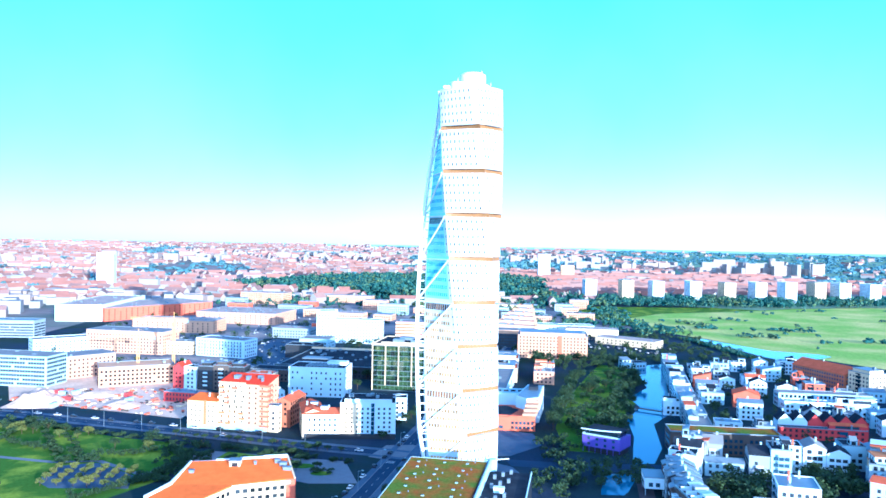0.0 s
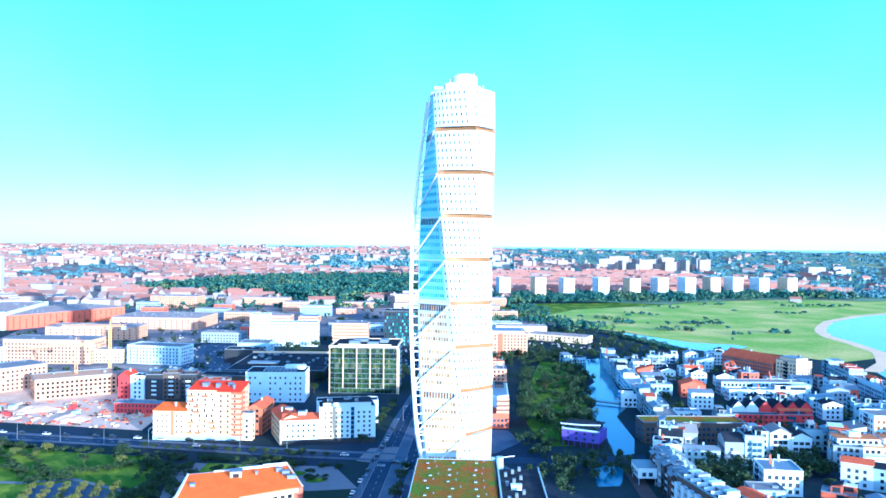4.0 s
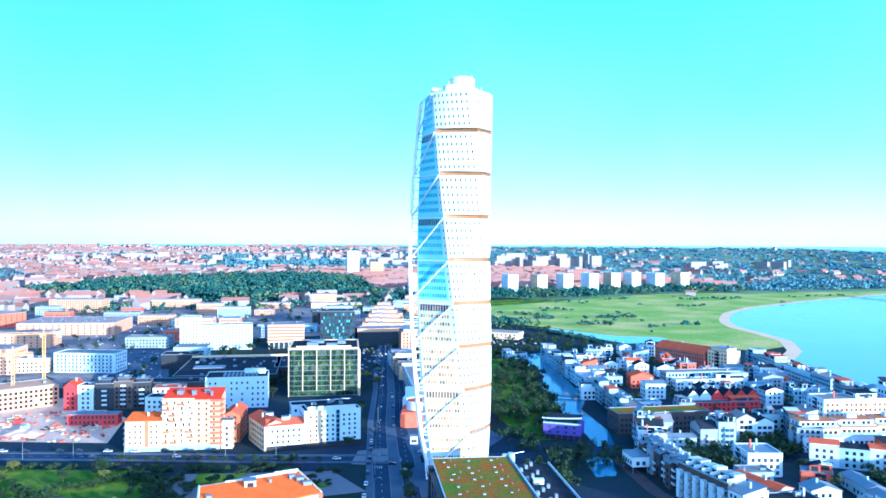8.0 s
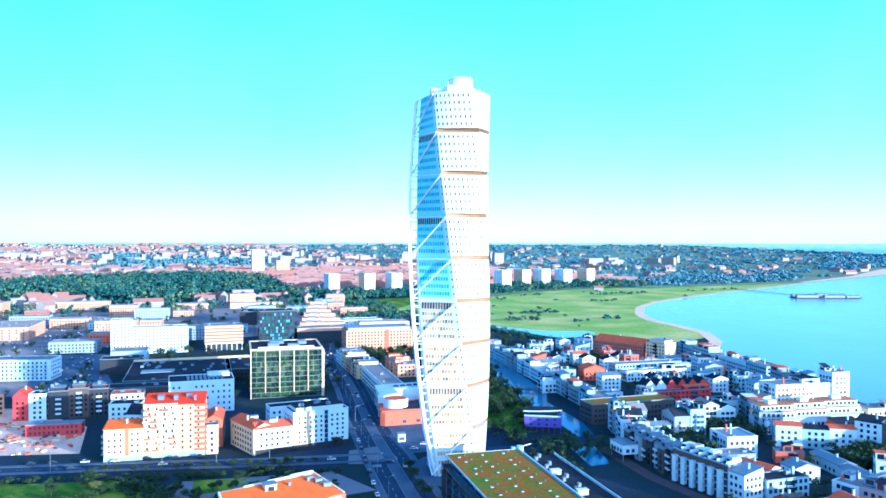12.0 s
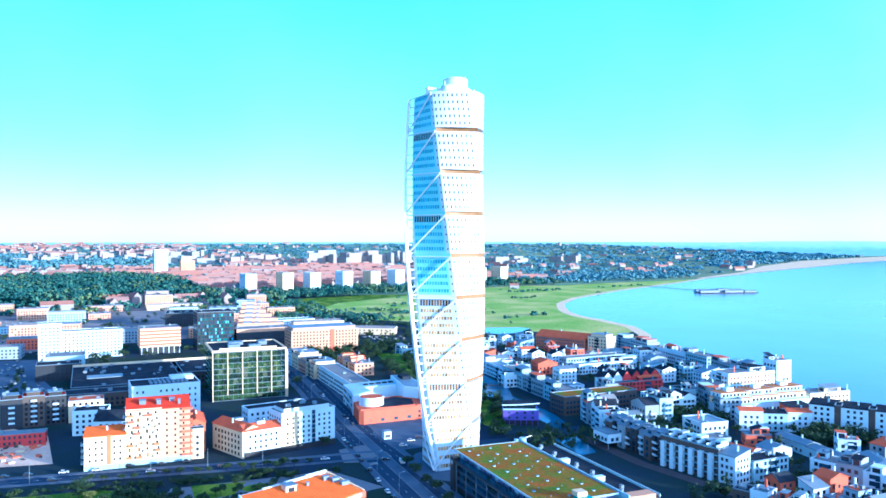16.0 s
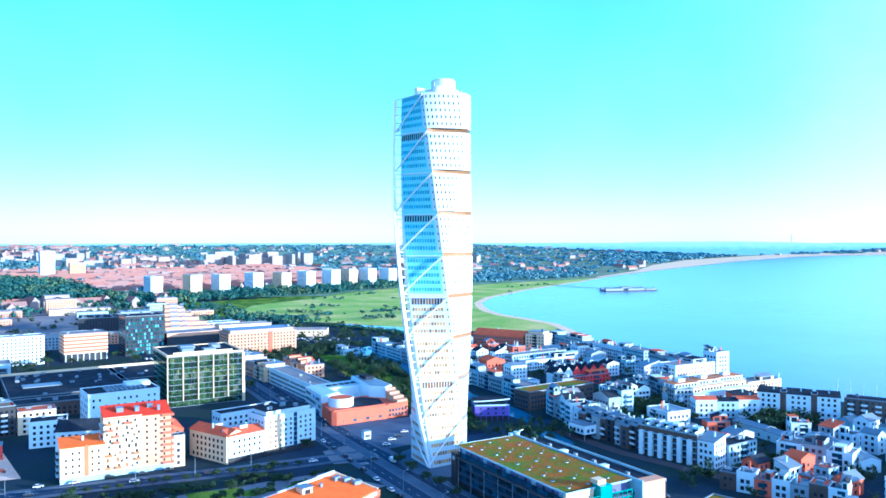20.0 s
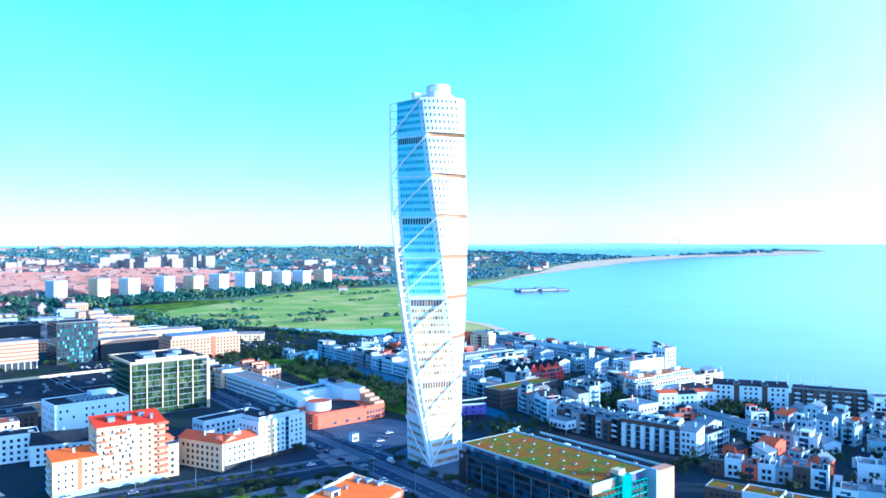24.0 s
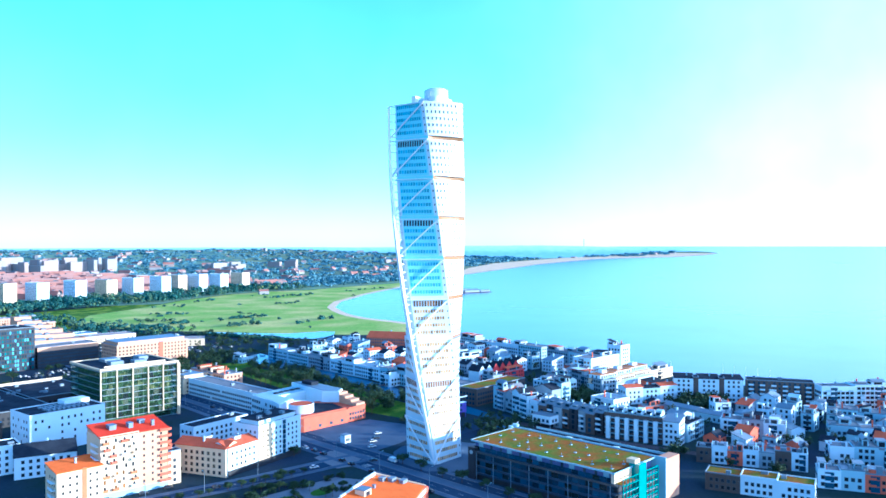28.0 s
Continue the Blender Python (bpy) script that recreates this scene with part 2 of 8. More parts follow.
M = {
    "town_ground": mat("town_streets_and_yards", (0.25, 0.21, 0.20), 0.95, 0.3, 0.006, 0.05, second=(0.15, 0.17, 0.15), sharp=(0.45, 0.62)),
    "pale_roof": mat("pale_pink_roof_sheet", (0.46, 0.36, 0.31), 0.9, 0.2, 0.06, 0.8, second=(0.30, 0.25, 0.24)),
    "white": mat("white_plaster", (0.66, 0.76, 0.83), 0.85, 0.07, 0.12, 3.0),
    "cream": mat("cream_plaster", (0.70, 0.56, 0.36), 0.85, 0.08, 0.12, 3.0),
    "grey": mat("grey_render", (0.32, 0.37, 0.42), 0.85, 0.10, 0.12, 3.0),
    "pale": mat("pale_grey_render", (0.40, 0.54, 0.62), 0.85, 0.08, 0.12, 3.0),
    "salmon": mat("salmon_brick", (0.60, 0.35, 0.21), 0.9, 0.12, 0.15, 5.0),
    "pink": mat("pink_brick", (0.58, 0.33, 0.21), 0.9, 0.12, 0.15, 5.0),
    "brick": mat("red_brick", (0.42, 0.16, 0.09), 0.9, 0.15, 0.2, 5.0),
    "coral": mat("coral_brick", (0.58, 0.15, 0.085), 0.9, 0.15, 0.2, 5.0),
    "red": mat("red_paint", (0.52, 0.05, 0.05), 0.8, 0.12, 0.2, 4.0),
    "violet": mat("violet_blue_cladding", (0.12, 0.08, 0.42), 0.6, 0.12, 0.2, 4.0),
    "violet_grey": mat("violet_grey_cladding", (0.13, 0.14, 0.30), 0.7, 0.12, 0.2, 4.0),
    "wood": mat("dark_timber_cladding", (0.09, 0.07, 0.06), 0.8, 0.2, 0.3, 5.0),
    "blackwall": mat("black_cladding", (0.025, 0.027, 0.035), 0.6, 0.2, 0.3, 4.0),
    "rust_brick": mat("rust_brown_brick", (0.45, 0.20, 0.09), 0.9, 0.15, 0.2, 5.0),
    "spandrel": mat("dark_teal_spandrel", (0.035, 0.055, 0.09), 0.4, 0.15, 0.3, 3.0),
    "tile": mat("red_roof_tile", (0.55, 0.13, 0.06), 0.85, 0.22, 0.25, 3.0, bump=0.4),
    "tile2": mat("crimson_roof_metal", (0.62, 0.055, 0.025), 0.9, 0.15, 0.2, 3.0),
    "orange_roof": mat("orange_roof_tile", (0.78, 0.17, 0.03), 0.85, 0.18, 0.3, 3.0, bump=0.4),
    "felt": mat("dark_roof_felt", (0.022, 0.027, 0.04), 0.9, 0.25, 0.15, 2.0, second=(0.045, 0.052, 0.068)),
    "zinc": mat("zinc_roof_sheet", (0.19, 0.235, 0.29), 0.5, 0.15, 0.2, 2.0, metal=0.15),
    "gravel": mat("pale_roof_gravel", (0.25, 0.25, 0.26), 0.95, 0.15, 0.2, 8.0),
    "sedum": mat("sedum_roof", (0.28, 0.10, 0.02), 0.95, 0.5, 0.11, 1.1, second=(0.12, 0.17, 0.02), sharp=(0.38, 0.62), bump=0.6),
    "glass": glass_mat("window_glass", (0.035, 0.045, 0.06)),
    "glass_blue": glass_mat("blue_window_glass", (0.03, 0.06, 0.10)),
    "glass_green": glass_mat("green_facade_glass", (0.035, 0.075, 0.055), 0.05, 0.9),
    "glass_teal": glass_mat("teal_window_glass", (0.02, 0.11, 0.12)),
    "glass_warm": glass_mat("amber_window_glass", (0.25, 0.12, 0.03)),
    # blue of the mirrored sky is put into the next two base colours
    "glass_tower": glass_mat("tower_sky_tinted_glass", (0.17, 0.44, 0.56), 0.12, 0.4, 0.2),
    "sky_tint_facade": mat("sky_tinted_cladding", (0.37, 0.72, 0.79), 0.3, 0.12, 0.08, 0.6, spec=0.6, bump=0.02),
    # warm reflection of the sunlit town, put into the lower panes' colour
    "glass_sun_tint": glass_mat("tower_sun_tinted_glass", (0.42, 0.27, 0.10), 0.15, 0.3),
    "glass_pale": glass_mat("pale_tower_glass", (0.07, 0.09, 0.11), 0.2, 0.3),
    "teal": mat("teal_glass_panel", (0.04, 0.28, 0.25), 0.15, 0.15, 0.3, 2.0, spec=0.8),
    "steel": mat("white_painted_steel", (0.82, 0.83, 0.84), 0.4, 0.05, 0.3, 3.0, bump=0.02),
    "panel": mat("white_aluminium_panel", (0.64, 0.72, 0.77), 0.38, 0.05, 0.08, 2.0, bump=0.02, spec=0.5),
    "slot": mat("recessed_bronze_floor", (0.27, 0.14, 0.045), 0.5, 0.2, 0.3, 3.0),
    "metal": mat("dark_metal", (0.10, 0.11, 0.12), 0.45, 0.15, 0.3, 4.0, metal=0.6),
    "ground": mat("city_ground", (0.032, 0.045, 0.078), 0.95, 0.25, 0.02, 0.6, second=(0.026, 0.045, 0.03), amount=0.7),
    "asphalt": mat("asphalt", (0.036, 0.056, 0.10), 0.9, 0.18, 0.05, 2.0, second=(0.055, 0.075, 0.12)),
    "paving": mat("grey_paving", (0.11, 0.14, 0.20), 0.9, 0.12, 0.08, 1.5, second=(0.075, 0.10, 0.15)),
    "kerb": mat("granite_kerb", (0.20, 0.21, 0.24), 0.85, 0.12, 0.3, 4.0),
    "line": mat("white_road_paint", (0.42, 0.43, 0.44), 0.8, 0.3, 0.5, 5.0),
    "lawn": mat("mown_lawn", (0.29, 0.42, 0.075), 0.95, 0.45, 0.014, 0.25, second=(0.56, 0.52, 0.17), sharp=(0.42, 0.66), amount=0.6, bump=0.3),
    "parkgrass": mat("park_grass", (0.08, 0.15, 0.018), 0.95, 0.45, 0.05, 0.7, second=(0.24, 0.30, 0.03), sharp=(0.48, 0.62), bump=0.3),
    "sand": mat("beach_sand", (0.80, 0.60, 0.38), 0.95, 0.12, 0.03, 0.8),
    "rubble": mat("building_site_earth", (0.74, 0.54, 0.40), 0.95, 0.3, 0.05, 0.5, second=(0.50, 0.34, 0.26)),
    "yard": mat("pale_concrete_yard", (0.36, 0.30, 0.27), 0.95, 0.2, 0.012, 0.4, second=(0.13, 0.145, 0.18), sharp=(0.42, 0.58)),
    "headland": mat("far_grass_and_dunes", (0.24, 0.28, 0.17), 0.95, 0.25, 0.004, 0.05, second=(0.13, 0.19, 0.11)),
    "boardwalk": mat("brown_boardwalk", (0.09, 0.08, 0.09), 0.9, 0.2, 0.2, 2.0),
    "gardens": mat("far_gardens", (0.25, 0.34, 0.20), 0.95, 0.3, 0.006, 0.05, second=(0.16, 0.24, 0.22)),
    # haze of distance is put into this pale bluish base colour
    "far_wood": mat("far_hazed_wood_foliage", (0.13, 0.235, 0.28), 0.85, 0.25, 0.006, 0.06, second=(0.17, 0.26, 0.25), alt=(0.12, 0.225, 0.27), bump=0),
    "room": mat("office_interior", (0.31, 0.37, 0.28), 0.9, 0.4, 0.4, 1.2),
    "bark": mat("tree_bark", (0.10, 0.075, 0.05), 0.95, 0.25, 0.8, 5.0, bump=0.4),
    "leaf": mat("tree_foliage", (0.03, 0.06, 0.02), 0.8, 0.3, 0.12, 1.2, second=(0.055, 0.085, 0.02), alt=(0.02, 0.042, 0.018), bump=0),
    "leaf_light": mat("pale_foliage", (0.11, 0.14, 0.03), 0.8, 0.3, 0.12, 1.2, second=(0.15, 0.14, 0.03), bump=0),
    "far_leaf": mat("far_wood_foliage", (0.06, 0.14, 0.11), 0.85, 0.4, 0.012, 0.2, second=(0.17, 0.22, 0.08), sharp=(0.48, 0.66), alt=(0.035, 0.09, 0.09), bump=0),
    "hull": mat("car_paint_white", (0.7, 0.7, 0.7), 0.25, 0.04, 1.0, 5.0, bump=0),
    "hull_dark": mat("car_paint_dark", (0.03, 0.035, 0.05), 0.25, 0.1, 1.0, 5.0, bump=0),
    "hull_red": mat("car_paint_red", (0.35, 0.03, 0.03), 0.25, 0.1, 1.0, 5.0, bump=0),
    "rubber": mat("tyre_rubber", (0.02, 0.02, 0.02), 0.9, 0.2, 1.0, 8.0),
    "crane": mat("yellow_crane_paint", (0.75, 0.42, 0.14), 0.5, 0.1, 0.5, 3.0),
}


def water_mat(name, color, wave, rough, spec=0.5):
    m = bpy.data.materials.new(name)
    m.use_nodes = True
    n, l = m.node_tree.nodes, m.node_tree.links
    b = n["Principled BSDF"]
    b.inputs["Roughness"].default_value, b.inputs["IOR"].default_value = rough, 1.33
    b.inputs["Specular IOR Level"].default_value = spec
    geo = n.new("ShaderNodeNewGeometry")
    big, small = n.new("ShaderNodeTexNoise"), n.new("ShaderNodeTexNoise")
    big.inputs["Scale"].default_value, small.inputs["Scale"].default_value = 0.004, wave
    big.inputs["Detail"].default_value, small.inputs["Detail"].default_value = 4, 4
    for t in (big, small):
        l.new(geo.outputs["Position"], t.inputs["Vector"])
    mx = n.new("ShaderNodeMix")
    mx.data_type = "RGBA"
    mx.inputs[6].default_value, mx.inputs[7].default_value = (*color, 1), (*(c * 2.0 for c in color), 1)
    l.new(big.outputs["Fac"], mx.inputs[0])
    l.new(mx.outputs[2], b.inputs["Base Color"])
    bp = n.new("ShaderNodeBump")
    bp.inputs["Strength"].default_value, bp.inputs["Distance"].default_value = 0.10, 0.3
    l.new(small.outputs["Fac"], bp.inputs["Height"])
    l.new(bp.outputs["Normal"], b.inputs["Normal"])
    return m


M["sea"] = water_mat("sea_water", (0.105, 0.165, 0.275), 0.12, 0.2)
M["canal"] = water_mat("canal_water", (0.045, 0.10, 0.18), 0.5, 0.1, 0.25)


# ---- building helpers ----
def mesh_of(name, bm, *materials):
    me = bpy.data.meshes.new(name)
    bm.to_mesh(me)
    bm.free()
    for m in materials:
        me.materials.append(M[m])
    return me


def part(name, bm, material, parent, label=""):
    """One mesh object under a thing or under a part."""
    mats = material if isinstance(material, tuple) else (material,)
    ob = new(name, mesh_of(name, bm, *mats) if isinstance(bm, bmesh.types.BMesh) else bm)
    ob.parent = parent
    return tagged(ob, label)


def thing(name, label, category, group="", kind="", at=(0, 0, 0), turn=0.0):
    ob = new(name)
    ob.empty_display_size = 0.5
    ob.matrix_world = pose(*at, 0, 0, turn)
    return tagged(ob, label, category, group, kind)


def box(bm, x0, y0, z0, x1, y1, z1, mi=0):
    v = [bm.verts.new(p) for p in ((x0, y0, z0), (x1, y0, z0), (x1, y1, z0), (x0, y1, z0), (x0, y0, z1), (x1, y0, z1), (x1, y1, z1), (x0, y1, z1))]
    for f in ((0, 3, 2, 1), (4, 5, 6, 7), (0, 1, 5, 4), (1, 2, 6, 5), (2, 3, 7, 6), (3, 0, 4, 7)):
        bm.faces.new([v[i] for i in f]).material_index = mi


def boxes(*all_of):
    bm = bmesh.new()
    for b in all_of:
        box(bm, *b)
    return bm


def prism(bm, pts, z0, z1, mi=0, top=True, bottom=True):
    lo, hi = [bm.verts.new((x, y, z0)) for x, y in pts], [bm.verts.new((x, y, z1)) for x, y in pts]
    n = len(pts)
    for i in range(n):
        bm.faces.new((lo[i], lo[(i + 1) % n], hi[(i + 1) % n], hi[i])).material_index = mi
    if top:
        bm.faces.new(hi).material_index = mi
    if bottom:
        bm.faces.new(lo[::-1]).material_index = mi


def slab(pts, z0, z1):
    bm = bmesh.new()
    prism(bm, pts, z0, z1)
    bmesh.ops.recalc_face_normals(bm, faces=bm.faces[:])
    return bm


def cyl(bm, x, y, z0, z1, r, n=16, r2=None, mi=0):
    r2 = r if r2 is None else r2
    lo = [bm.verts.new((x + r * math.cos(6.28318 * i / n), y + r * math.sin(6.28318 * i / n), z0)) for i in range(n)]
    hi = [bm.verts.new((x + r2 * math.cos(6.28318 * i / n), y + r2 * math.sin(6.28318 * i / n), z1)) for i in range(n)]
    for i in range(n):
        bm.faces.new((lo[i], lo[(i + 1) % n], hi[(i + 1) % n], hi[i])).material_index = mi
    bm.faces.new(hi).material_index = mi
    bm.faces.new(lo[::-1]).material_index = mi


def beam(bm, a, b, w, d=None, mi=0):
    """A square bar from a to b."""
    a, b = Vector(a), Vector(b)
    d = d or w
    q = (b - a).to_track_quat("Z", "Y")
    ex, ey = q @ Vector((w / 2, 0, 0)), q @ Vector((0, d / 2, 0))
    lo = [bm.verts.new(a + s * ex + t * ey) for s, t in ((-1, -1), (1, -1), (1, 1), (-1, 1))]
    hi = [bm.verts.new(b + s * ex + t * ey) for s, t in ((-1, -1), (1, -1), (1, 1), (-1, 1))]
    for i in range(4):
        bm.faces.new((lo[i], lo[(i + 1) % 4], hi[(i + 1) % 4], hi[i])).material_index = mi
    bm.faces.new(hi).material_index = mi
    bm.faces.new(lo[::-1]).material_index = mi


def window_mesh(name, frame_m, glass_m, bars=1):
    """A unit window, 1 wide (x), 1 high (z), its outer face at y = -0.06: frame proud of the wall, pane set back."""
    bm = bmesh.new()
    f = 0.07
    for b in ((-0.5, -0.06, 0, -0.5 + f, 0.05, 1), (0.5 - f, -0.06, 0, 0.5, 0.05, 1), (-0.5 + f, -0.06, 0, 0.5 - f, 0.05, f), (-0.5 + f, -0.06, 1 - f, 0.5 - f, 0.05, 1)):
        box(bm, *b)
    for i in range(bars):
        x = -0.5 + (i + 1) / (bars + 1)
        box(bm, x - 0.03, -0.05, f, x + 0.03, 0.04, 1 - f)
    v = [bm.verts.new(p) for p in ((-0.5 + f, -0.02, f), (0.5 - f, -0.02, f), (0.5 - f, -0.02, 1 - f), (-0.5 + f, -0.02, 1 - f))]
    bm.faces.new(v).material_index = 1
    return mesh_of(name, bm, frame_m, glass_m)


WIN = {
    "white": window_mesh("window_white", "white", "glass"),
    "dark": window_mesh("window_dark", "metal", "glass_blue"),
    "plain": window_mesh("window_plain", "metal", "glass", 0),
    "tower_flat": window_mesh("window_tower_flat", "sky_tint_facade", "glass_tower", 0),
    "tower_low": window_mesh("window_tower_low", "panel", "glass_sun_tint", 0),
    "tower": window_mesh("window_tower", "panel", "glass_pale", 0),
    "warm": window_mesh("window_warm", "metal", "glass_warm", 0),
    "green": window_mesh("window_green", "metal", "glass_green", 0),
}


def place_window(parent, kind, x, y, z, nx, ny, w, h, name="window"):
    """A window on a wall with outward normal (nx, ny), its sill's middle at (x, y, z) in the parent's frame."""
    ob = new(name, WIN[kind])
    ob.parent = parent
    ob.matrix_local = Matrix.Translation((x, y, z)) @ Matrix.Rotation(math.atan2(nx, -ny), 4, "Z") @ Matrix.Diagonal((w, 1, h, 1))
    return ob


def windows_on(parent, p, q, z0, z1, step=3.2, floor=3.0, w=1.3, h=1.5, kind="plain", skip=0.0, rng=random, joined=None, sill=0.9):
    """Rows of windows on the wall from p to q (outside to the right of the way from p to q)."""
    dx, dy = q[0] - p[0], q[1] - p[1]
    length = math.hypot(dx, dy)
    n, rows = int((length - 1.0) // step), int((z1 - z0) // floor)
    if n < 1:
        return
    ux, uy = dx / length, dy / length
    nx, ny = uy, -ux
    for r in range(rows):
        for i in range(n):
            if rng.random() < skip:
                continue
            s = (length - (n - 1) * step) / 2 + i * step
            x, y, z = p[0] + ux * s, p[1] + uy * s, z0 + r * floor + sill
            if joined is None:
                place_window(parent, kind, x, y, z, nx, ny, w, h)
            else:
                c = [(x + ux * a + nx * o, y + uy * a + ny * o) for o in (0.05, -0.1) for a in (-w / 2, w / 2)]
                prism(joined, [c[0], c[1], c[3], c[2]], z, z + h)


VIEW = [(0.0, 0.0), (-170.0, 40.0), (-303.0, 153.0)]     # where the place is looked at from


def rect(w, d):
    return [(0, 0), (w, 0), (w, d), (0, d)]


def walls_bm(pts, z0, z1, thick=0.35):
    """A wall ring with thickness round a footprint."""
    bm = bmesh.new()
    prism(bm, pts, z0, z1)
    bmesh.ops.recalc_face_normals(bm, faces=bm.faces[:])
    return bm


def gable_bm(w, d, z, rise, over=0.35, along="x", mono=False):
    """A pitched roof over a w by d footprint, with eaves and thickness."""
    bm = bmesh.new()
    t = 0.3
    x0, x1, y0, y1 = -over, w + over, -over, d + over
    a0, a1 = (y0, y1) if along == "x" else (x0, x1)
    am = (a0 + a1) / 2
    if mono:
        prof = [(a0, z), (a1, z + rise), (a1, z + rise - t), (a0, z - t)]
    else:
        prof = [(a0, z), (am, z + rise), (a1, z), (a1, z - t), (am, z + rise - t), (a0, z - t)]
    if along == "x":
        ends = [[bm.verts.new((x, a, b)) for a, b in prof] for x in (x0, x1)]
    else:
        ends = [[bm.verts.new((a, y, b)) for a, b in prof] for y in (y0, y1)]
    n = len(prof)
    for i in range(n):
        bm.faces.new((ends[0][i], ends[0][(i + 1) % n], ends[1][(i + 1) % n], ends[1][i]))
    for e in ends:
        if mono:
            bm.faces.new(e)
        else:
            bm.faces.new((e[0], e[1], e[4], e[5]))
            bm.faces.new((e[1], e[2], e[3], e[4]))
    bmesh.ops.recalc_face_normals(bm, faces=bm.faces[:])
    return bm


def house(label, x, y, turn, w, d, h, wall="white", roof="felt", top="flat", name="apartment_building", category="building", group="", win="plain", step=3.2, floor=3.0,
          ww=1.4, wh=1.6, sides="fblr", clutter=2, penthouse=0, joined=False, rise=3.0, base=0.0, balconies="", seed=None, skip=0.05, mono=False, stepped=False):
    """A building on a w by d footprint whose front left corner is at (x, y), turned about it: walls, roof, each window, balconies, roof boxes."""
    rng = random.Random(seed if seed is not None else int(abs(x) * 13 + abs(y) * 7))
    th = thing(name, label, category, group, at=(x, y, base), turn=turn)
    pts = rect(w, d)
    part("wall", walls_bm(pts, -base if base else 0, h), wall, th)
    if top == "flat":
        bm = bmesh.new()
        prism(bm, [(0.3, 0.3), (w - 0.3, 0.3), (w - 0.3, d - 0.3), (0.3, d - 0.3)], h - 0.1, h + 0.05)
        part("roof", bm, roof, th)
        ring = bmesh.new()
        for b in ((-0.1, -0.1, w + 0.1, 0.3), (-0.1, d - 0.3, w + 0.1, d + 0.1), (-0.1, 0.3, 0.3, d - 0.3), (w - 0.3, 0.3, w + 0.1, d - 0.3)):
            box(ring, b[0], b[1], h, b[2], b[3], h + 0.5)
        part("parapet", ring, "zinc" if wall != "white" else "white", th)
    else:
        part("roof", gable_bm(w, d, h, rise, along="x" if top == "gable_x" else "y", mono=mono), roof, th)
        # the wall goes on up under the slopes
        g = bmesh.new()
        up = rise - 0.25
        long, deep = (w, d) if top == "gable_x" else (d, w)
        prof = [(0.02, h - 0.05), (deep - 0.02, h - 0.05), (deep - 0.02, h + up)] if mono else [(0.02, h - 0.05), (deep - 0.02, h - 0.05), (deep / 2, h + up)]
        ends = [[g.verts.new((l, p, q) if top == "gable_x" else (p, l, q)) for p, q in prof] for l in (0.02, long - 0.02)]
        for k in range(3):
            g.faces.new((ends[0][k], ends[0][(k + 1) % 3], ends[1][(k + 1) % 3], ends[1][k]))
        g.faces.new(ends[0]), g.faces.new(ends[1])
        bmesh.ops.recalc_face_normals(g, faces=g.faces[:])
        part("gable", g, wall, th)
    if penthouse:
        i = 2.2
        bm = boxes((i, i, h, w - i, d - i, h + penthouse))
        part("penthouse", bm, wall, th)
        part("penthouse_roof", boxes((i - 0.5, i - 0.5, h + penthouse, w - i + 0.5, d - i + 0.5, h + penthouse + 0.25)), roof if wall == "white" else "zinc", th)
        h_top = h + penthouse + 0.25
    else:
        h_top = h
    edges = {"f": ((0, 0), (w, 0)), "r": ((w, 0), (w, d)), "b": ((w, d), (0, d)), "l": ((0, d), (0, 0))}
    near = min(math.hypot(x - a, y - b) for a, b in VIEW) < 285 and not joined
    jb = bmesh.new()
    for s in sides:
        (ax, ay), (bx, by) = edges[s]
        na = radians(turn) + math.atan2(-(bx - ax), by - ay)
        seen = any(math.cos(na) * (a - x) + math.sin(na) * (b - y) > 0 for a, b in VIEW)
        windows_on(th, *edges[s], 0.2, h - 0.3, step, floor, ww, wh, win, skip, rng, None if near and seen else jb)
    if jb is not None:
        if jb.verts:
            tagged(part("glazing", jb, {"plain": "glass", "dark": "glass_blue", "white": "glass", "green": "glass_green", "warm": "glass_warm"}[win], th), kind="stuff")
        else:
            jb.free()
    if stepped and top == "flat":
        # raised rooms on the roof with their own glazing, chimneys, a dark loggia slot with slabs
        for k in range(rng.choice((0, 1, 1, 2))):
            bw, bd, bh = w * rng.uniform(0.25, 0.45), d * rng.uniform(0.4, 0.8), rng.uniform(2.3, 3.4)
            bx, by = rng.choice((0.15, w - bw - 0.15, rng.uniform(0.2, max(0.3, w - bw - 0.2)))), rng.choice((0.15, d - bd - 0.15))
            zb = h + 0.02 * (k + 1)
            room = part("roof_room", boxes((bx, by, h - 0.2, bx + bw, by + bd, zb + bh)), wall, th)
            if rng.random() < 0.5:
                lid = gable_bm(bw, bd, zb + bh, rng.uniform(0.9, 2.0), 0.25, rng.choice("xy"), rng.random() < 0.6)
                bmesh.ops.translate(lid, verts=lid.verts[:], vec=(bx, by, 0))
            else:
                lid = boxes((bx - 0.25, by - 0.25, zb + bh, bx + bw + 0.25, by + bd + 0.25, zb + bh + 0.2))
            part("room_roof", lid, rng.choice(("zinc", "zinc", "white", "felt", "tile")), room)
            part("room_window", boxes((bx + bw * 0.15, by - 0.06, zb + 0.5, bx + bw * 0.8, by + 0.04, zb + bh - 0.4), (bx - 0.06, by + bd * 0.2, zb + 0.5, bx + 0.04, by + bd * 0.8, zb + bh - 0.4)), "glass", room)
        for k in range(rng.choice((1, 2, 3))):
            cx, cy, cz = rng.uniform(1, w - 1), rng.uniform(1, d - 1), h + rng.uniform(1.4, 4.2)
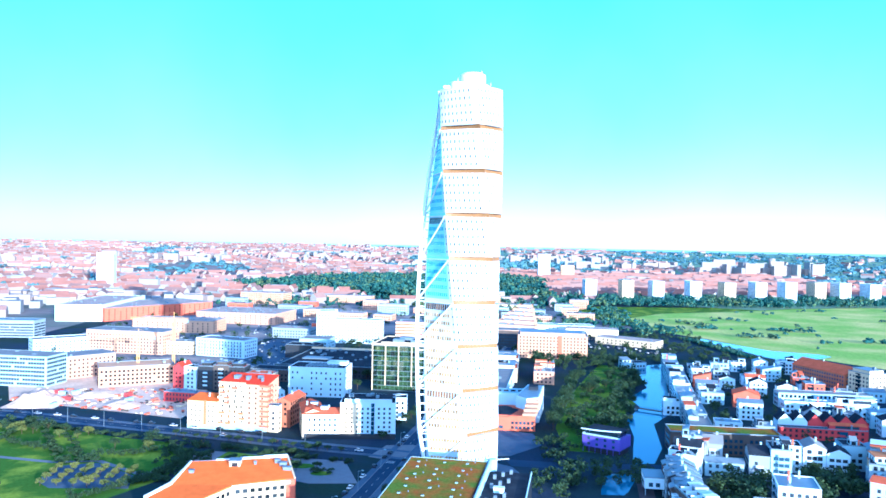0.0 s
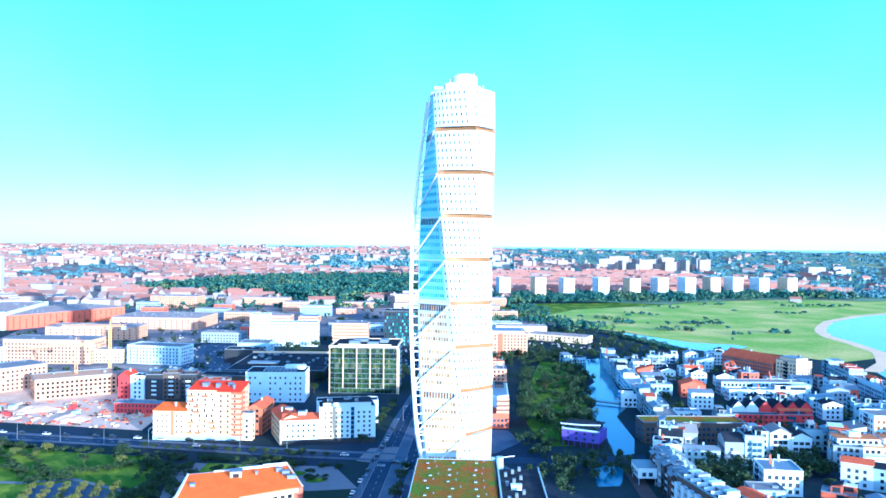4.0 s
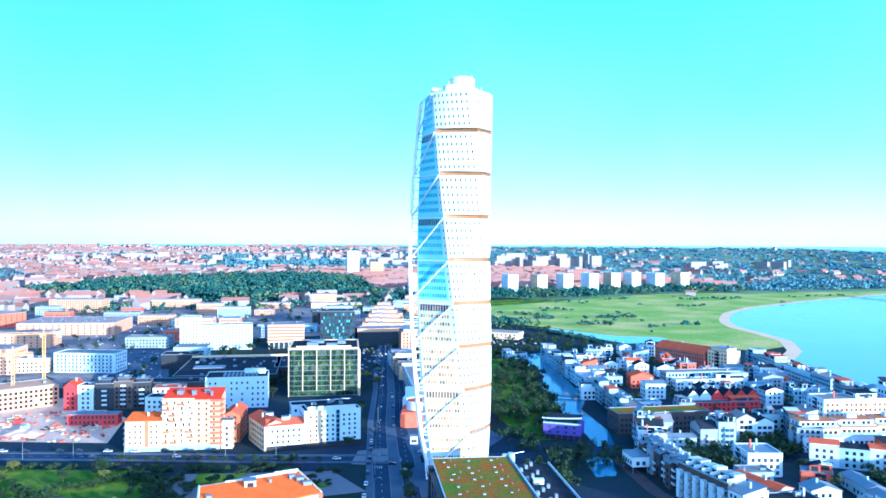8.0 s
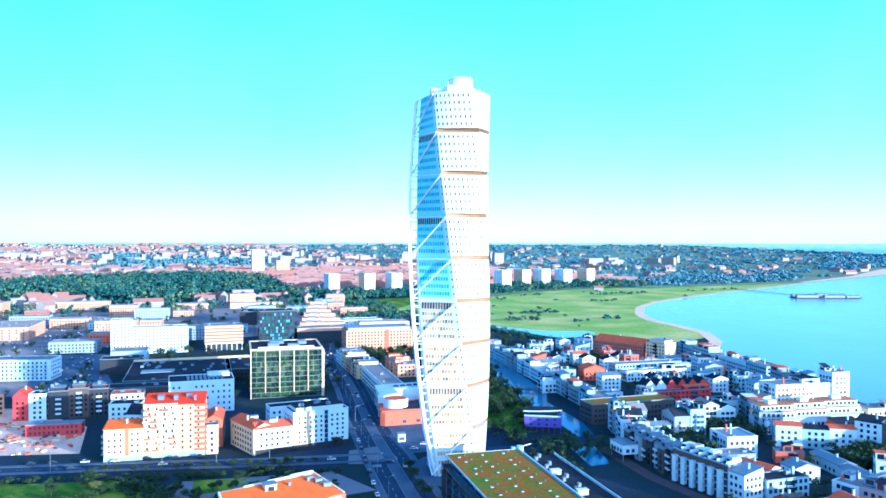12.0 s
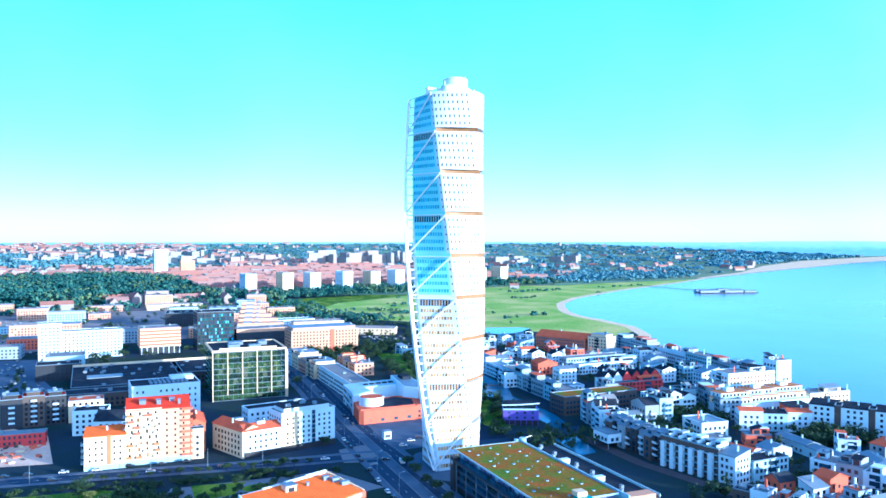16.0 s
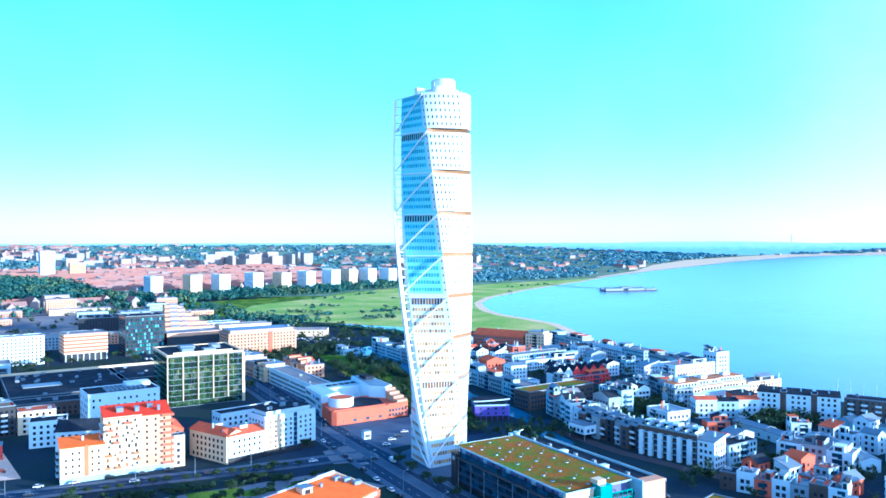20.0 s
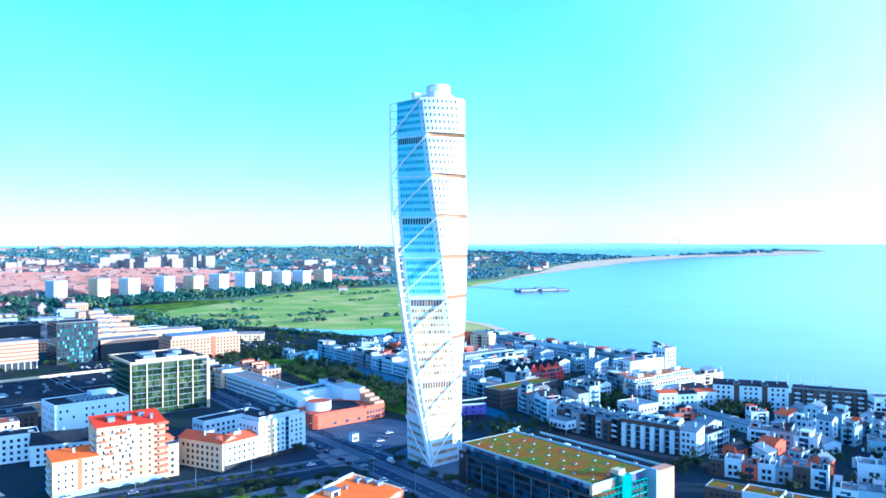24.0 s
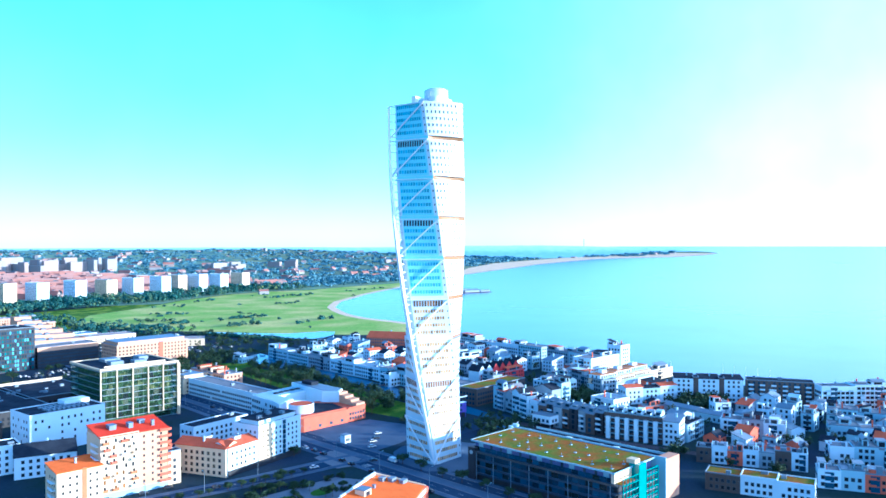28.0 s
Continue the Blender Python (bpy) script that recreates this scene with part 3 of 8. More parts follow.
            part("chimney", boxes((cx - 0.4, cy - 0.35, h, cx + 0.4, cy + 0.35, cz), (cx - 0.5, cy - 0.45, cz, cx + 0.5, cy + 0.45, cz + 0.12)), rng.choice(("zinc", "white", "pale", "coral")), th)
        for s in rng.choice(("f", "l", "f", "")):
            (ax, ay), (bx, by) = edges[s]
            length = math.hypot(bx - ax, by - ay)
            ux, uy = (bx - ax) / length, (by - ay) / length
            nx, ny = uy, -ux
            c = length * rng.uniform(0.25, 0.75)
            half = min(2.2, length * 0.2)

            def strip(bm, a0, a1, o0, o1, z0, z1, mi):
                prism(bm, [(ax + ux * (c + a) + nx * o, ay + uy * (c + a) + ny * o) for a, o in ((a0, o0), (a1, o0), (a1, o1), (a0, o1))], z0, z1, mi)
            bm = bmesh.new()
            strip(bm, -half, half, -0.1, 0.12, 0.3, h - 0.5, 0)
            for r in range(1, int(h // floor) + 1):
                strip(bm, -half, half, 0.12, 0.6, r * floor - 0.12, r * floor, 1)
                strip(bm, -half, half * 0.2, 0.56, 0.6, r * floor, r * floor + 0.8, 1)
            bmesh.ops.recalc_face_normals(bm, faces=bm.faces[:])
            tagged(part("loggia", bm, ("glass_blue", wall), th), "dark glazed loggia with pale balcony fronts", kind="stuff")
    for s in balconies:
        (ax, ay), (bx, by) = edges[s]
        length = math.hypot(bx - ax, by - ay)
        ux, uy = (bx - ax) / length, (by - ay) / length
        nx, ny = uy, -ux
        n = max(1, int(length // 7))
        for r in range(1, int(h // floor)):
            for i in range(n):
                c = length * (i + 0.5) / n
                bm = bmesh.new()
                half, dep = 1.6, 1.3
                q = [(ax + ux * (c + a) + nx * o, ay + uy * (c + a) + ny * o) for a, o in ((-half, 0), (half, 0), (half, dep), (-half, dep))]
                prism(bm, q, r * floor + 0.05, r * floor + 0.2)
                q2 = [(ax + ux * (c + a) + nx * o, ay + uy * (c + a) + ny * o) for a, o in ((-half, dep - 0.06), (half, dep - 0.06), (half, dep), (-half, dep))]
                prism(bm, q2, r * floor + 0.2, r * floor + 1.15)
                part("balcony", bm, "pale" if wall in ("white", "pale") else "white", th)
    for i in range(clutter if top == "flat" else 0):
        a, b = rng.uniform(1.5, 3.0), rng.uniform(1.2, 2.5)
        cx, cy = rng.uniform(1, max(1.1, w - a - 1)), rng.uniform(1, max(1.1, d - b - 1))
        part("roof_vent", boxes((cx, cy, h, cx + a, cy + b, h_top + rng.uniform(0.8, 1.8)), (cx - 0.1, cy - 0.1, h_top + 0.7, cx + a + 0.1, cy + b + 0.1, h_top + 0.8)), "zinc", th)
    if top != "flat" and clutter:
        cx, cy = w * rng.uniform(0.25, 0.7), d * 0.5
        part("chimney", boxes((cx, cy, h + rise * 0.4, cx + 0.8, cy + 0.8, h + rise + 1.2), (cx - 0.1, cy - 0.1, h + rise + 1.2, cx + 0.9, cy + 0.9, h + rise + 1.35)), "pale", th)
    return th


# ---- the land, the sea and the large surfaces ----
from mathutils.geometry import delaunay_2d_cdt

MID = (0.0, 300.0)


def rise_at(x, y):
    """The country lifts very gently towards the horizon."""
    r = math.hypot(x - MID[0], y - MID[1])
    return 82.0 * ((r - 2000.0) / 2750.0) ** 1.5 if r > 2000 else 0.0


def sheet(name, pts, z, material, label, category, kind="structure", rings=False):
    """A thin surface of any outline, laid on the land."""
    if rings:
        vs = [Vector(p) for p in pts]
        edges = [(i, (i + 1) % len(pts)) for i in range(len(pts))]
        for r in range(1500, 4700, 150):
            for a in range(0, 360, 4):
                vs.append(Vector((MID[0] + r * math.sin(radians(a)), MID[1] + r * math.cos(radians(a)))))
        v, _, f, _, _, _ = delaunay_2d_cdt(vs, edges, [list(range(len(pts)))], 1, 1e-4)
        me = bpy.data.meshes.new(name)
        me.from_pydata([(p.x, p.y, rise_at(p.x, p.y) + z + (1.6 if rise_at(p.x, p.y) else 0)) for p in v], [], f)
        me.materials.append(M[material])
        bm = bmesh.new()
        bm.from_mesh(me)
        bmesh.ops.recalc_face_normals(bm, faces=bm.faces[:])
        if bm.faces[:] and sum(q.normal.z for q in bm.faces) < 0:
            bmesh.ops.reverse_faces(bm, faces=bm.faces[:])
        bm.to_mesh(me)
        bm.free()
    else:
        bm = bmesh.new()
        f = bm.faces.new([bm.verts.new((x, y, z)) for x, y in pts])
        f.normal_update()
        if f.normal.z < 0:
            f.normal_flip()
        bmesh.ops.triangulate(bm, faces=bm.faces[:])
        me = mesh_of(name, bm, material)
    return tagged(new(name, me), label, category, kind=kind)


def ground_sheet():
    bm = bmesh.new()
    radii = [0, 60, 150, 300, 500, 800, 1200, 1600] + list(range(2000, 4790, 130))
    n = 180
    last = None
    for r in radii:
        if r == 0:
            ring = [bm.verts.new((MID[0], MID[1], 0))] * n
        else:
            ring = []
            for i in range(n):
                a = 2 * math.pi * i / n
                x, y = MID[0] + r * math.sin(a), MID[1] + r * math.cos(a)
                ring.append(bm.verts.new((x, y, rise_at(x, y))))
        if last:
            for i in range(n):
                j = (i + 1) % n
                if last[i] is last[j]:
                    bm.faces.new((last[i], ring[j], ring[i]))
                else:
                    bm.faces.new((last[i], last[j], ring[j], ring[i]))
        last = ring
    return tagged(new("ground", mesh_of("ground", bm, "ground")), "dark urban ground of asphalt and earth reaching the horizon", "ground", kind="structure")


ground_sheet()
COAST = [(225, 20), (255, 90), (292, 160), (312, 210), (322, 276), (340, 320), (352, 360), (385, 430), (425, 510), (462, 585), (511, 625), (535, 655), (562, 690), (588, 762), (604, 821),
         (625, 860), (649, 894), (685, 935), (731, 983), (785, 1020), (840, 1055), (925, 1090), (1031, 1135), (1200, 1190), (1385, 1245), (1600, 1325), (1928, 1395), (2192, 1428), (2462, 1445), (2682, 1462), (2901, 1440), (3184, 1393), (3330, 1303), (3431, 1194), (3530, 1083), (3729, 990), (3930, 965), (4060, 1040)]
far_arc = [(MID[0] + 4770 * math.sin(radians(a)), MID[1] + 4770 * math.cos(radians(a))) for a in range(72, 180, 4)]
sheet("sea", COAST + far_arc, 0.12, "sea", "calm turquoise sea in a wide bay", "sea", rings=True)


def offset_strip(line, d0, d1):
    """A band along a line, between two offsets to its left."""
    out0, out1 = [], []
    for i, (x, y) in enumerate(line):
        a, b = line[max(i - 1, 0)], line[min(i + 1, len(line) - 1)]
        dx, dy = b[0] - a[0], b[1] - a[1]
        k = math.hypot(dx, dy)
        nx, ny = -dy / k, dx / k
        out0.append((x + nx * d0, y + ny * d0))
        out1.append((x + nx * d1, y + ny * d1))
    return out0 + out1[::-1]


sheet("beach", offset_strip(COAST[9:27], -3, 11), 0.16, "sand", "pale sandy beach along the bay", "beach")
sheet("headland", COAST[25:] + [(MID[0] + 4740 * math.sin(radians(a)), MID[1] + 4740 * math.cos(radians(a))) for a in range(71, 40, -3)] + [(1700, 2100), (1500, 1500)], 0.3, "headland", "far green headland behind the beach", "headland", rings=True)
ARC = {a: (MID[0] + 4740 * math.sin(radians(a)), MID[1] + 4740 * math.cos(radians(a))) for a in range(-72, 72)}
sheet("far_gardens", [(330, 1480), (640, 1306), (720, 1346), (900, 1396), (1000, 1391), (1090, 1351), (1330, 1351), (1420, 1336), (1590, 1332), (1500, 1500), (1700, 2100)] + [ARC[a] for a in range(41, 0, -4)] + [(-200, 3300), (420, 2000)], 0.2, "gardens", "far green gardens between houses", "gardens", rings=True)
sheet("town_streets", [(330, 1478), (420, 1998), (-202, 3300)] + [ARC[a] for a in range(0, -72, -4)] + [(-1300, 700), (-470, 700), (-470, 860), (-388, 860), (-388, 1326), (-150, 1328), (165, 1270), (325, 1250)], 0.04, "town_ground",
      "pale streets and yards of the far town", "streets", rings=True)
sheet("far_beach", COAST[25:37] + [(3900, 1200), (3862, 1330), (3643, 1410), (3429, 1500), (3221, 1570), (2904, 1640), (2671, 1660), (2317, 1590), (1950, 1440), (1600, 1350)], 0.6, "sand", "broad pale far beach and dunes of the headland", "beach", rings=True)
INLAND = offset_strip(COAST[11:26], 7, 7)[:15]
LAWN = [(430, 720), (470, 640)] + INLAND + [(1420, 1330), (1330, 1345), (1090, 1345), (1000, 1385), (900, 1390), (720, 1340), (640, 1300),
        (540, 1255), (430, 1215), (350, 1130), (335, 1040), (345, 950), (372, 890), (395, 800)]
sheet("lawn", LAWN, 0.08, "lawn", "wide sunlit mown lawn beside the bay", "lawn")
sheet("meadow", [(300, 1020), (300, 1250), (330, 1335), (640, 1350), (900, 1400), (900, 1392), (720, 1342), (640, 1302), (540, 1257), (430, 1217), (349, 1131), (334, 1040)], 0.07, "parkgrass", "rough green meadow at the lawn's edge", "meadow")
sheet("pond", [(352, 862), (356, 842), (360, 813), (370, 780), (372, 750), (379, 730), (398, 728), (420, 734), (446, 752), (441, 768), (427, 776), (402, 792), (388, 826), (374, 868), (366, 892)], 0.13, "canal", "narrow reed-edged pond beside the lawn", "pond")
CANAL = [(214, 662), (236, 690), (262, 700), (250, 668), (236, 655), (222, 605), (208, 561), (194, 520), (179, 482), (163, 460), (149, 405), (135, 376), (124, 376), (133, 405), (141, 429), (150, 472), (170, 509), (172, 540), (198, 579), (206, 620)]
sheet("canal", CANAL, 0.1, "canal",
      "still blue canal between park and houses", "canal")
sheet("basin", [(95, 329), (97, 336), (106, 360), (121, 358), (108.5, 333), (105, 328)], 0.11, "canal", "still blue harbour basin below the promenade", "canal")
sheet("quay_street", [(60, 384), (98, 376), (124, 375.5), (140, 374), (136, 362), (121, 360), (104, 364), (62, 372)], 0.09, "asphalt", "dark street crossing over the end of the canal", "road")
sheet("canal_park", [(95, 400), (118, 395), (132, 432), (148, 478), (172, 522), (168, 548), (188, 590), (194, 642), (222, 668), (190, 690), (160, 620), (120, 520), (100, 450)], 0.05, "parkgrass", "dark shaded park with lawn beside the canal", "park")
sheet("near_park", [(-240, 455), (-115, 415), (-98, 396), (-100, 352), (-130, 300), (-300, 250), (-420, 380), (-330, 480)], 0.05, "parkgrass", "park lawn with trees and hedges", "park")


def road(name, line, width, label, marks=True, z=0.06):
    half = width / 2
    sheet(name, offset_strip(line, -half, half), z, "asphalt", label, "road")
    for s in (-1, 1):
        o = offset_strip(line, s * half, s * (half + 0.3))
        bm = bmesh.new()
        n = len(o) // 2
        top0 = [bm.verts.new((x, y, 0.18)) for x, y in o[:n]]
        top1 = [bm.verts.new((x, y, 0.18)) for x, y in o[n:][::-1]]
        low0 = [bm.verts.new((x, y, 0.0)) for x, y in o[:n]]
        for i in range(n - 1):
            bm.faces.new((top0[i], top0[i + 1], top1[i + 1], top1[i]))
            bm.faces.new((low0[i], low0[i + 1], top0[i + 1], top0[i]))
        bmesh.ops.recalc_face_normals(bm, faces=bm.faces[:])
        tagged(new("kerb", mesh_of("kerb", bm, "kerb")), "granite kerb along the road", "kerb", kind="structure")
        sheet("pavement", offset_strip(line, s * (half + 0.3), s * (half + 3.5)), 0.17 + z * 0.1, "paving", "grey paved footway beside the road", "pavement")
    if marks:
        bm = bmesh.new()
        for i in range(len(line) - 1):
            a, b = Vector(line[i]), Vector(line[i + 1])
            k = (b - a).length
            u = (b - a) / k
            v = Vector((-u.y, u.x)) * 0.1
            s = 0.0
            while s + 3 < k:
                p, q = a + u * s, a + u * (s + 3)
                bm.faces.new([bm.verts.new((*c, z + 0.015)) for c in (p - v, q - v, q + v, p + v)])
                s += 9
        bmesh.ops.recalc_face_normals(bm, faces=bm.faces[:])
        tagged(new("road_marking", mesh_of("road_marking", bm, "line")), "white dashed centre line on the road", "road marking", kind="structure")


road("boulevard", [(-30, 255), (-8, 333), (8, 395), (28, 470), (55, 560), (88, 680), (125, 800)], 7.5, "dark asphalt boulevard past the tower")
road("boulevard_far_lane", [(-16, 250), (5, 330), (21, 392), (40, 466), (67, 556), (100, 676), (140, 800)], 7.0, "dark asphalt carriageway past the tower", z=0.08)
road("cross_street", [(-420, 540), (-221, 478), (-112, 437), (-40, 408), (0, 395), (14, 389)], 9, "wide street in front of the apartment blocks", z=0.10)
sheet("raised_crossing", [(0, 410), (14.6, 411), (18, 391), (-1.6, 383.6), (-9, 388)], 0.15, "kerb", "pale paved raised crossing of street and boulevard", "crossing")
sheet("tower_plaza", [(9, 348), (11, 356), (14, 366), (20, 374), (29, 381), (40, 383), (52, 380), (62, 370), (66, 352), (60, 335), (40, 328), (16, 334)], 0.2, "paving", "paved plaza round the foot of the tower", "plaza")
sheet("sandy_lot", [(24, 391), (30, 426), (47, 453), (84, 436), (84, 410), (64, 390), (46, 388)], 0.1, "paving", "bare grey gravel lot behind the tower", "lot")
sheet("building_site", [(-250, 520), (-125, 470), (-118, 530), (-150, 600), (-210, 640), (-290, 600)], 0.1, "rubble", "sunlit building site with heaps of earth", "building site")

sheet("commercial_yard", [(-330, 650), (-150, 650), (-140, 850), (-60, 900), (200, 905), (320, 1000), (325, 1240), (165, 1262), (-150, 1320), (-380, 1320)], 0.03, "yard", "pale concrete yards between halls and warehouses", "yard")
sheet("promenade", offset_strip([(129, 352), (116, 300), (113.5, 250), (113, 215)], -11, -4), 0.12, "boardwalk", "brown boardwalk promenade along the terrace", "promenade")
sheet("market_car_park", [(-150, 600), (-104, 590), (-92, 640), (-92, 720), (-62, 830), (-130, 850), (-150, 700)], 0.04, "paving", "grey car park beside the market hall", "car park")
sheet("gravel_garden", [(-155, 349), (-154, 372), (-139, 377), (-115, 357), (-111, 338), (-145, 339)], 0.09, "paving", "pale gravel garden planted with a grid of trees", "garden")
sheet("park_path", offset_strip([(-240, 395), (-200, 390), (-160, 378), (-139, 380), (-112, 358), (-100, 372), (-88, 398)], -1.6, 1.6), 0.1, "kerb", "pale gravel path through the park", "path")
sheet("park_lawn", [(-205, 455), (-112, 408), (-104, 396), (-132, 384), (-160, 384), (-205, 415)], 0.085, "parkgrass", "sunlit open lawn in the park", "lawn")
sheet("square_lawn", [(-81, 397), (-59, 388), (-70, 374), (-86, 376)], 0.12, "parkgrass", "small green lawn set in the paved square", "lawn")
sheet("square", [(-88, 398), (-20, 380), (-12, 345), (-34, 345), (-46, 352), (-96, 345), (-97, 390)], 0.07, "kerb", "grey paved square with planted beds", "square")
for bx, by, br in ((-40, 372, 6), (-58, 378, 7), (-72, 368, 6), (-30, 360, 5)):
    sheet("planting_bed", [(bx + br * math.cos(a * 0.524), by + br * 0.7 * math.sin(a * 0.524)) for a in range(12)], 0.11, "parkgrass", "round planted bed on the square", "planting bed")

# ---- the twisted tower ----
TX, TY, TOP = 37.1, 360.7, 180.8
BASE_ANGLE, TWIST = 211.9, 88.5


def tower_section(inset=0.0):
    """The plan of a floor, its tip towards +x: two flat faces meet at the tip, three curved ones close the back."""
    A, B, C, D = (5.4, 13.85), (5.4, -13.85), (-13.8, 8.2), (-13.8, -8.2)

    def bow(p, q, out, n=9):
        mx, my = (p[0] + q[0]) / 2 + out[0], (p[1] + q[1]) / 2 + out[1]
        pts = []
        for i in range(n):
            t = i / n
            x = (1 - t) ** 2 * p[0] + 2 * t * (1 - t) * mx + t * t * q[0]
            y = (1 - t) ** 2 * p[1] + 2 * t * (1 - t) * my + t * t * q[1]
            k = inset * math.sin(math.pi * t) ** 0.5
            ln = math.hypot(x, y)
            pts.append((x * (1 - k / ln), y * (1 - k / ln)))
        return pts
    return [B, (19.7, -1.3), (19.7, 1.3), A] + bow(A, C, (0.5, 2.85))[1:] + bow(C, D, (-2.85, 0)) + bow(D, B, (0.5, -2.85))


def tower_point(p, z):
    a = radians(BASE_ANGLE - TWIST * z / TOP)
    return (p[0] * math.cos(a) - p[1] * math.sin(a), p[0] * math.sin(a) + p[1] * math.cos(a), z)


def loft(section, z0, z1, steps):
    bm = bmesh.new()
    last = None
    for i in range(steps + 1):
        z = z0 + (z1 - z0) * i / steps
        ring = [bm.verts.new(tower_point(p, z)) for p in section]
        n = len(ring)
        if last:
            for k in range(n):
                bm.faces.new((last[k], last[(k + 1) % n], ring[(k + 1) % n], ring[k]))
        else:
            bm.faces.new(ring[::-1])
        last = ring
    bm.faces.new(last)
    return bm


def tower_window(seg, kind, x, y, z, nx, ny, w, h):
    if any(nx * (a - TX) + ny * (b - TY) > -20 for a, b in VIEW):
        slope = -radians(TWIST) / TOP * (-y * nx + x * ny)     # the facade leans as it twists
        out, side = Vector((nx, ny, 0)), Vector((-ny, nx, 0))
        upward = (out * slope + Vector((0, 0, 1))).normalized()
        back = upward.cross(side)
        m = Matrix((side, back, upward)).transposed().to_4x4()
        ob = new("window", WIN[kind])
        ob.parent = seg
        ob.matrix_local = Matrix.Translation((x + nx * 0.05, y + ny * 0.05, z + h / 2)) @ m @ Matrix.Diagonal((w, 1, h, 1)) @ Matrix.Translation((0, 0, -0.5))
    else:
        q = [(x - ny * a + nx * o, y + nx * a + ny * o) for a, o in ((-w / 2, -0.1), (w / 2, -0.1), (w / 2, 0.05), (-w / 2, 0.05))]
        prism(hidden, q, z, z + h)


tower = thing("skyscraper", "tall white twisted skyscraper with a white steel spine", "skyscraper", at=(TX, TY, 0))
GAPS = [-1.0] + [21.8 + 20.1 * k for k in range(8)] + [TOP]
SECTION = tower_section()
for k in range(9):
    z0, z1 = GAPS[k] + (1.05 if k else 1.0), GAPS[k + 1] - 1.05 if k < 8 else TOP
    seg = part("segment", loft(SECTION, z0, z1, 40), "panel", tower, "white panelled block of five storeys")
    if k:
        bm = loft(tower_section(2.6), GAPS[k] - 1.05, GAPS[k] + 1.05, 2)
        bm.faces.ensure_lookup_table()
        ns = len(SECTION)
        for i in range(2 * ns):
            bm.faces[1 + i].material_index = 1 if (i % ns) > 2 else 0
        part("recessed_floor", bm, ("sky_tint_facade" if k > 4 else "panel", "slot"), tower, "bronze recessed floor between two blocks")
    hidden = bmesh.new()
    # only the upper blocks, turned from the sun, get the sky-blue tint
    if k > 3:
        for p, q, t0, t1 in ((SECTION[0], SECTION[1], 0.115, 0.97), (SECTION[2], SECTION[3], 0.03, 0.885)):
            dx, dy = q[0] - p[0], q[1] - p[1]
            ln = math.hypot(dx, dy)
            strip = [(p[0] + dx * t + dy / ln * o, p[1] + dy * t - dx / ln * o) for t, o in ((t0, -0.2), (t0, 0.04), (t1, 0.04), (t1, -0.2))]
            part("glazed_face", loft(strip, z0 + 0.15, z1 - 0.15, 40), "sky_tint_facade", seg, "glazed flat face in painted sky blue")
    fl = (z1 - z0 - 0.6) / 5
    for f in range(5):
        z = z0 + 0.3 + (f + 0.5) * fl
        n = len(SECTION)
        spans = [(SECTION[0], SECTION[1], 12, True), (SECTION[2], SECTION[3], 12, True)]
        for edge, (p, q, _, _) in zip((0.055, 0.945), spans):
            c = (p[0] + (q[0] - p[0]) * edge, p[1] + (q[1] - p[1]) * edge)
            ln = math.hypot(q[0] - p[0], q[1] - p[1])
            a = radians(BASE_ANGLE - TWIST * z / TOP) + math.atan2(-(q[0] - p[0]), q[1] - p[1])
            w = tower_point(c, z)
            tower_window(seg, "plain", w[0], w[1], z - 0.45, math.cos(a), math.sin(a), 0.55, 0.9)
        curve = SECTION[3:] + [SECTION[0]]
        for s, (p, q, count, flat) in enumerate(spans):
            for i in range(count - 1):
                t = (i + 0.7) / count if s == 0 else (i + 1.3) / count
                if s == 0:
                    t = 0.12 + 0.84 * (i + 0.5) / (count - 1)
                else:
                    t = 0.04 + 0.80 * (i + 0.5) / (count - 1)
                c = (p[0] + (q[0] - p[0]) * t, p[1] + (q[1] - p[1]) * t)
                nx, ny = (q[1] - p[1]), -(q[0] - p[0])
                ln = math.hypot(nx, ny)
                a = radians(BASE_ANGLE - TWIST * z / TOP)
                w = tower_point(c, z)
                ax, ay = (nx * math.cos(a) - ny * math.sin(a)) / ln, (nx * math.sin(a) + ny * math.cos(a)) / ln
                tall = f == 4 and k in (1, 3, 5, 7)
                # sky tint on upper panes, warm reflection on lower ones, both painted in
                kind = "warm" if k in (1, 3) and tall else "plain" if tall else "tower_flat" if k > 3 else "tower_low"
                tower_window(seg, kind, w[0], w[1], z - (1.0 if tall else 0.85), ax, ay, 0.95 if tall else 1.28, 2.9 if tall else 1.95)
        # curved sides
        tot = len(curve) - 1
        for i in range(27):
            if i % 9 in (8,):
                continue
            t = (i + 0.6) / 27 * tot
            j = min(int(t), tot - 1)
            p, q, u = curve[j], curve[j + 1], t - int(t)
            c = (p[0] + (q[0] - p[0]) * u, p[1] + (q[1] - p[1]) * u)
            nx, ny = (q[1] - p[1]), -(q[0] - p[0])
            ln = math.hypot(nx, ny)
            a = radians(BASE_ANGLE - TWIST * z / TOP)
            w = tower_point(c, z)
            ax, ay = (nx * math.cos(a) - ny * math.sin(a)) / ln, (nx * math.sin(a) + ny * math.cos(a)) / ln
            tower_window(seg, "tower", w[0], w[1], z - 0.85, ax, ay, 0.85, 1.7)
    tagged(part("rear_glazing", hidden, "glass_pale", seg), kind="stuff")

SPINE = 23.1


def spine_at(z):
    r = SPINE - 2.5 * max(0.0, 1 - z / 22.0)
    return tower_point((r, 0), z)


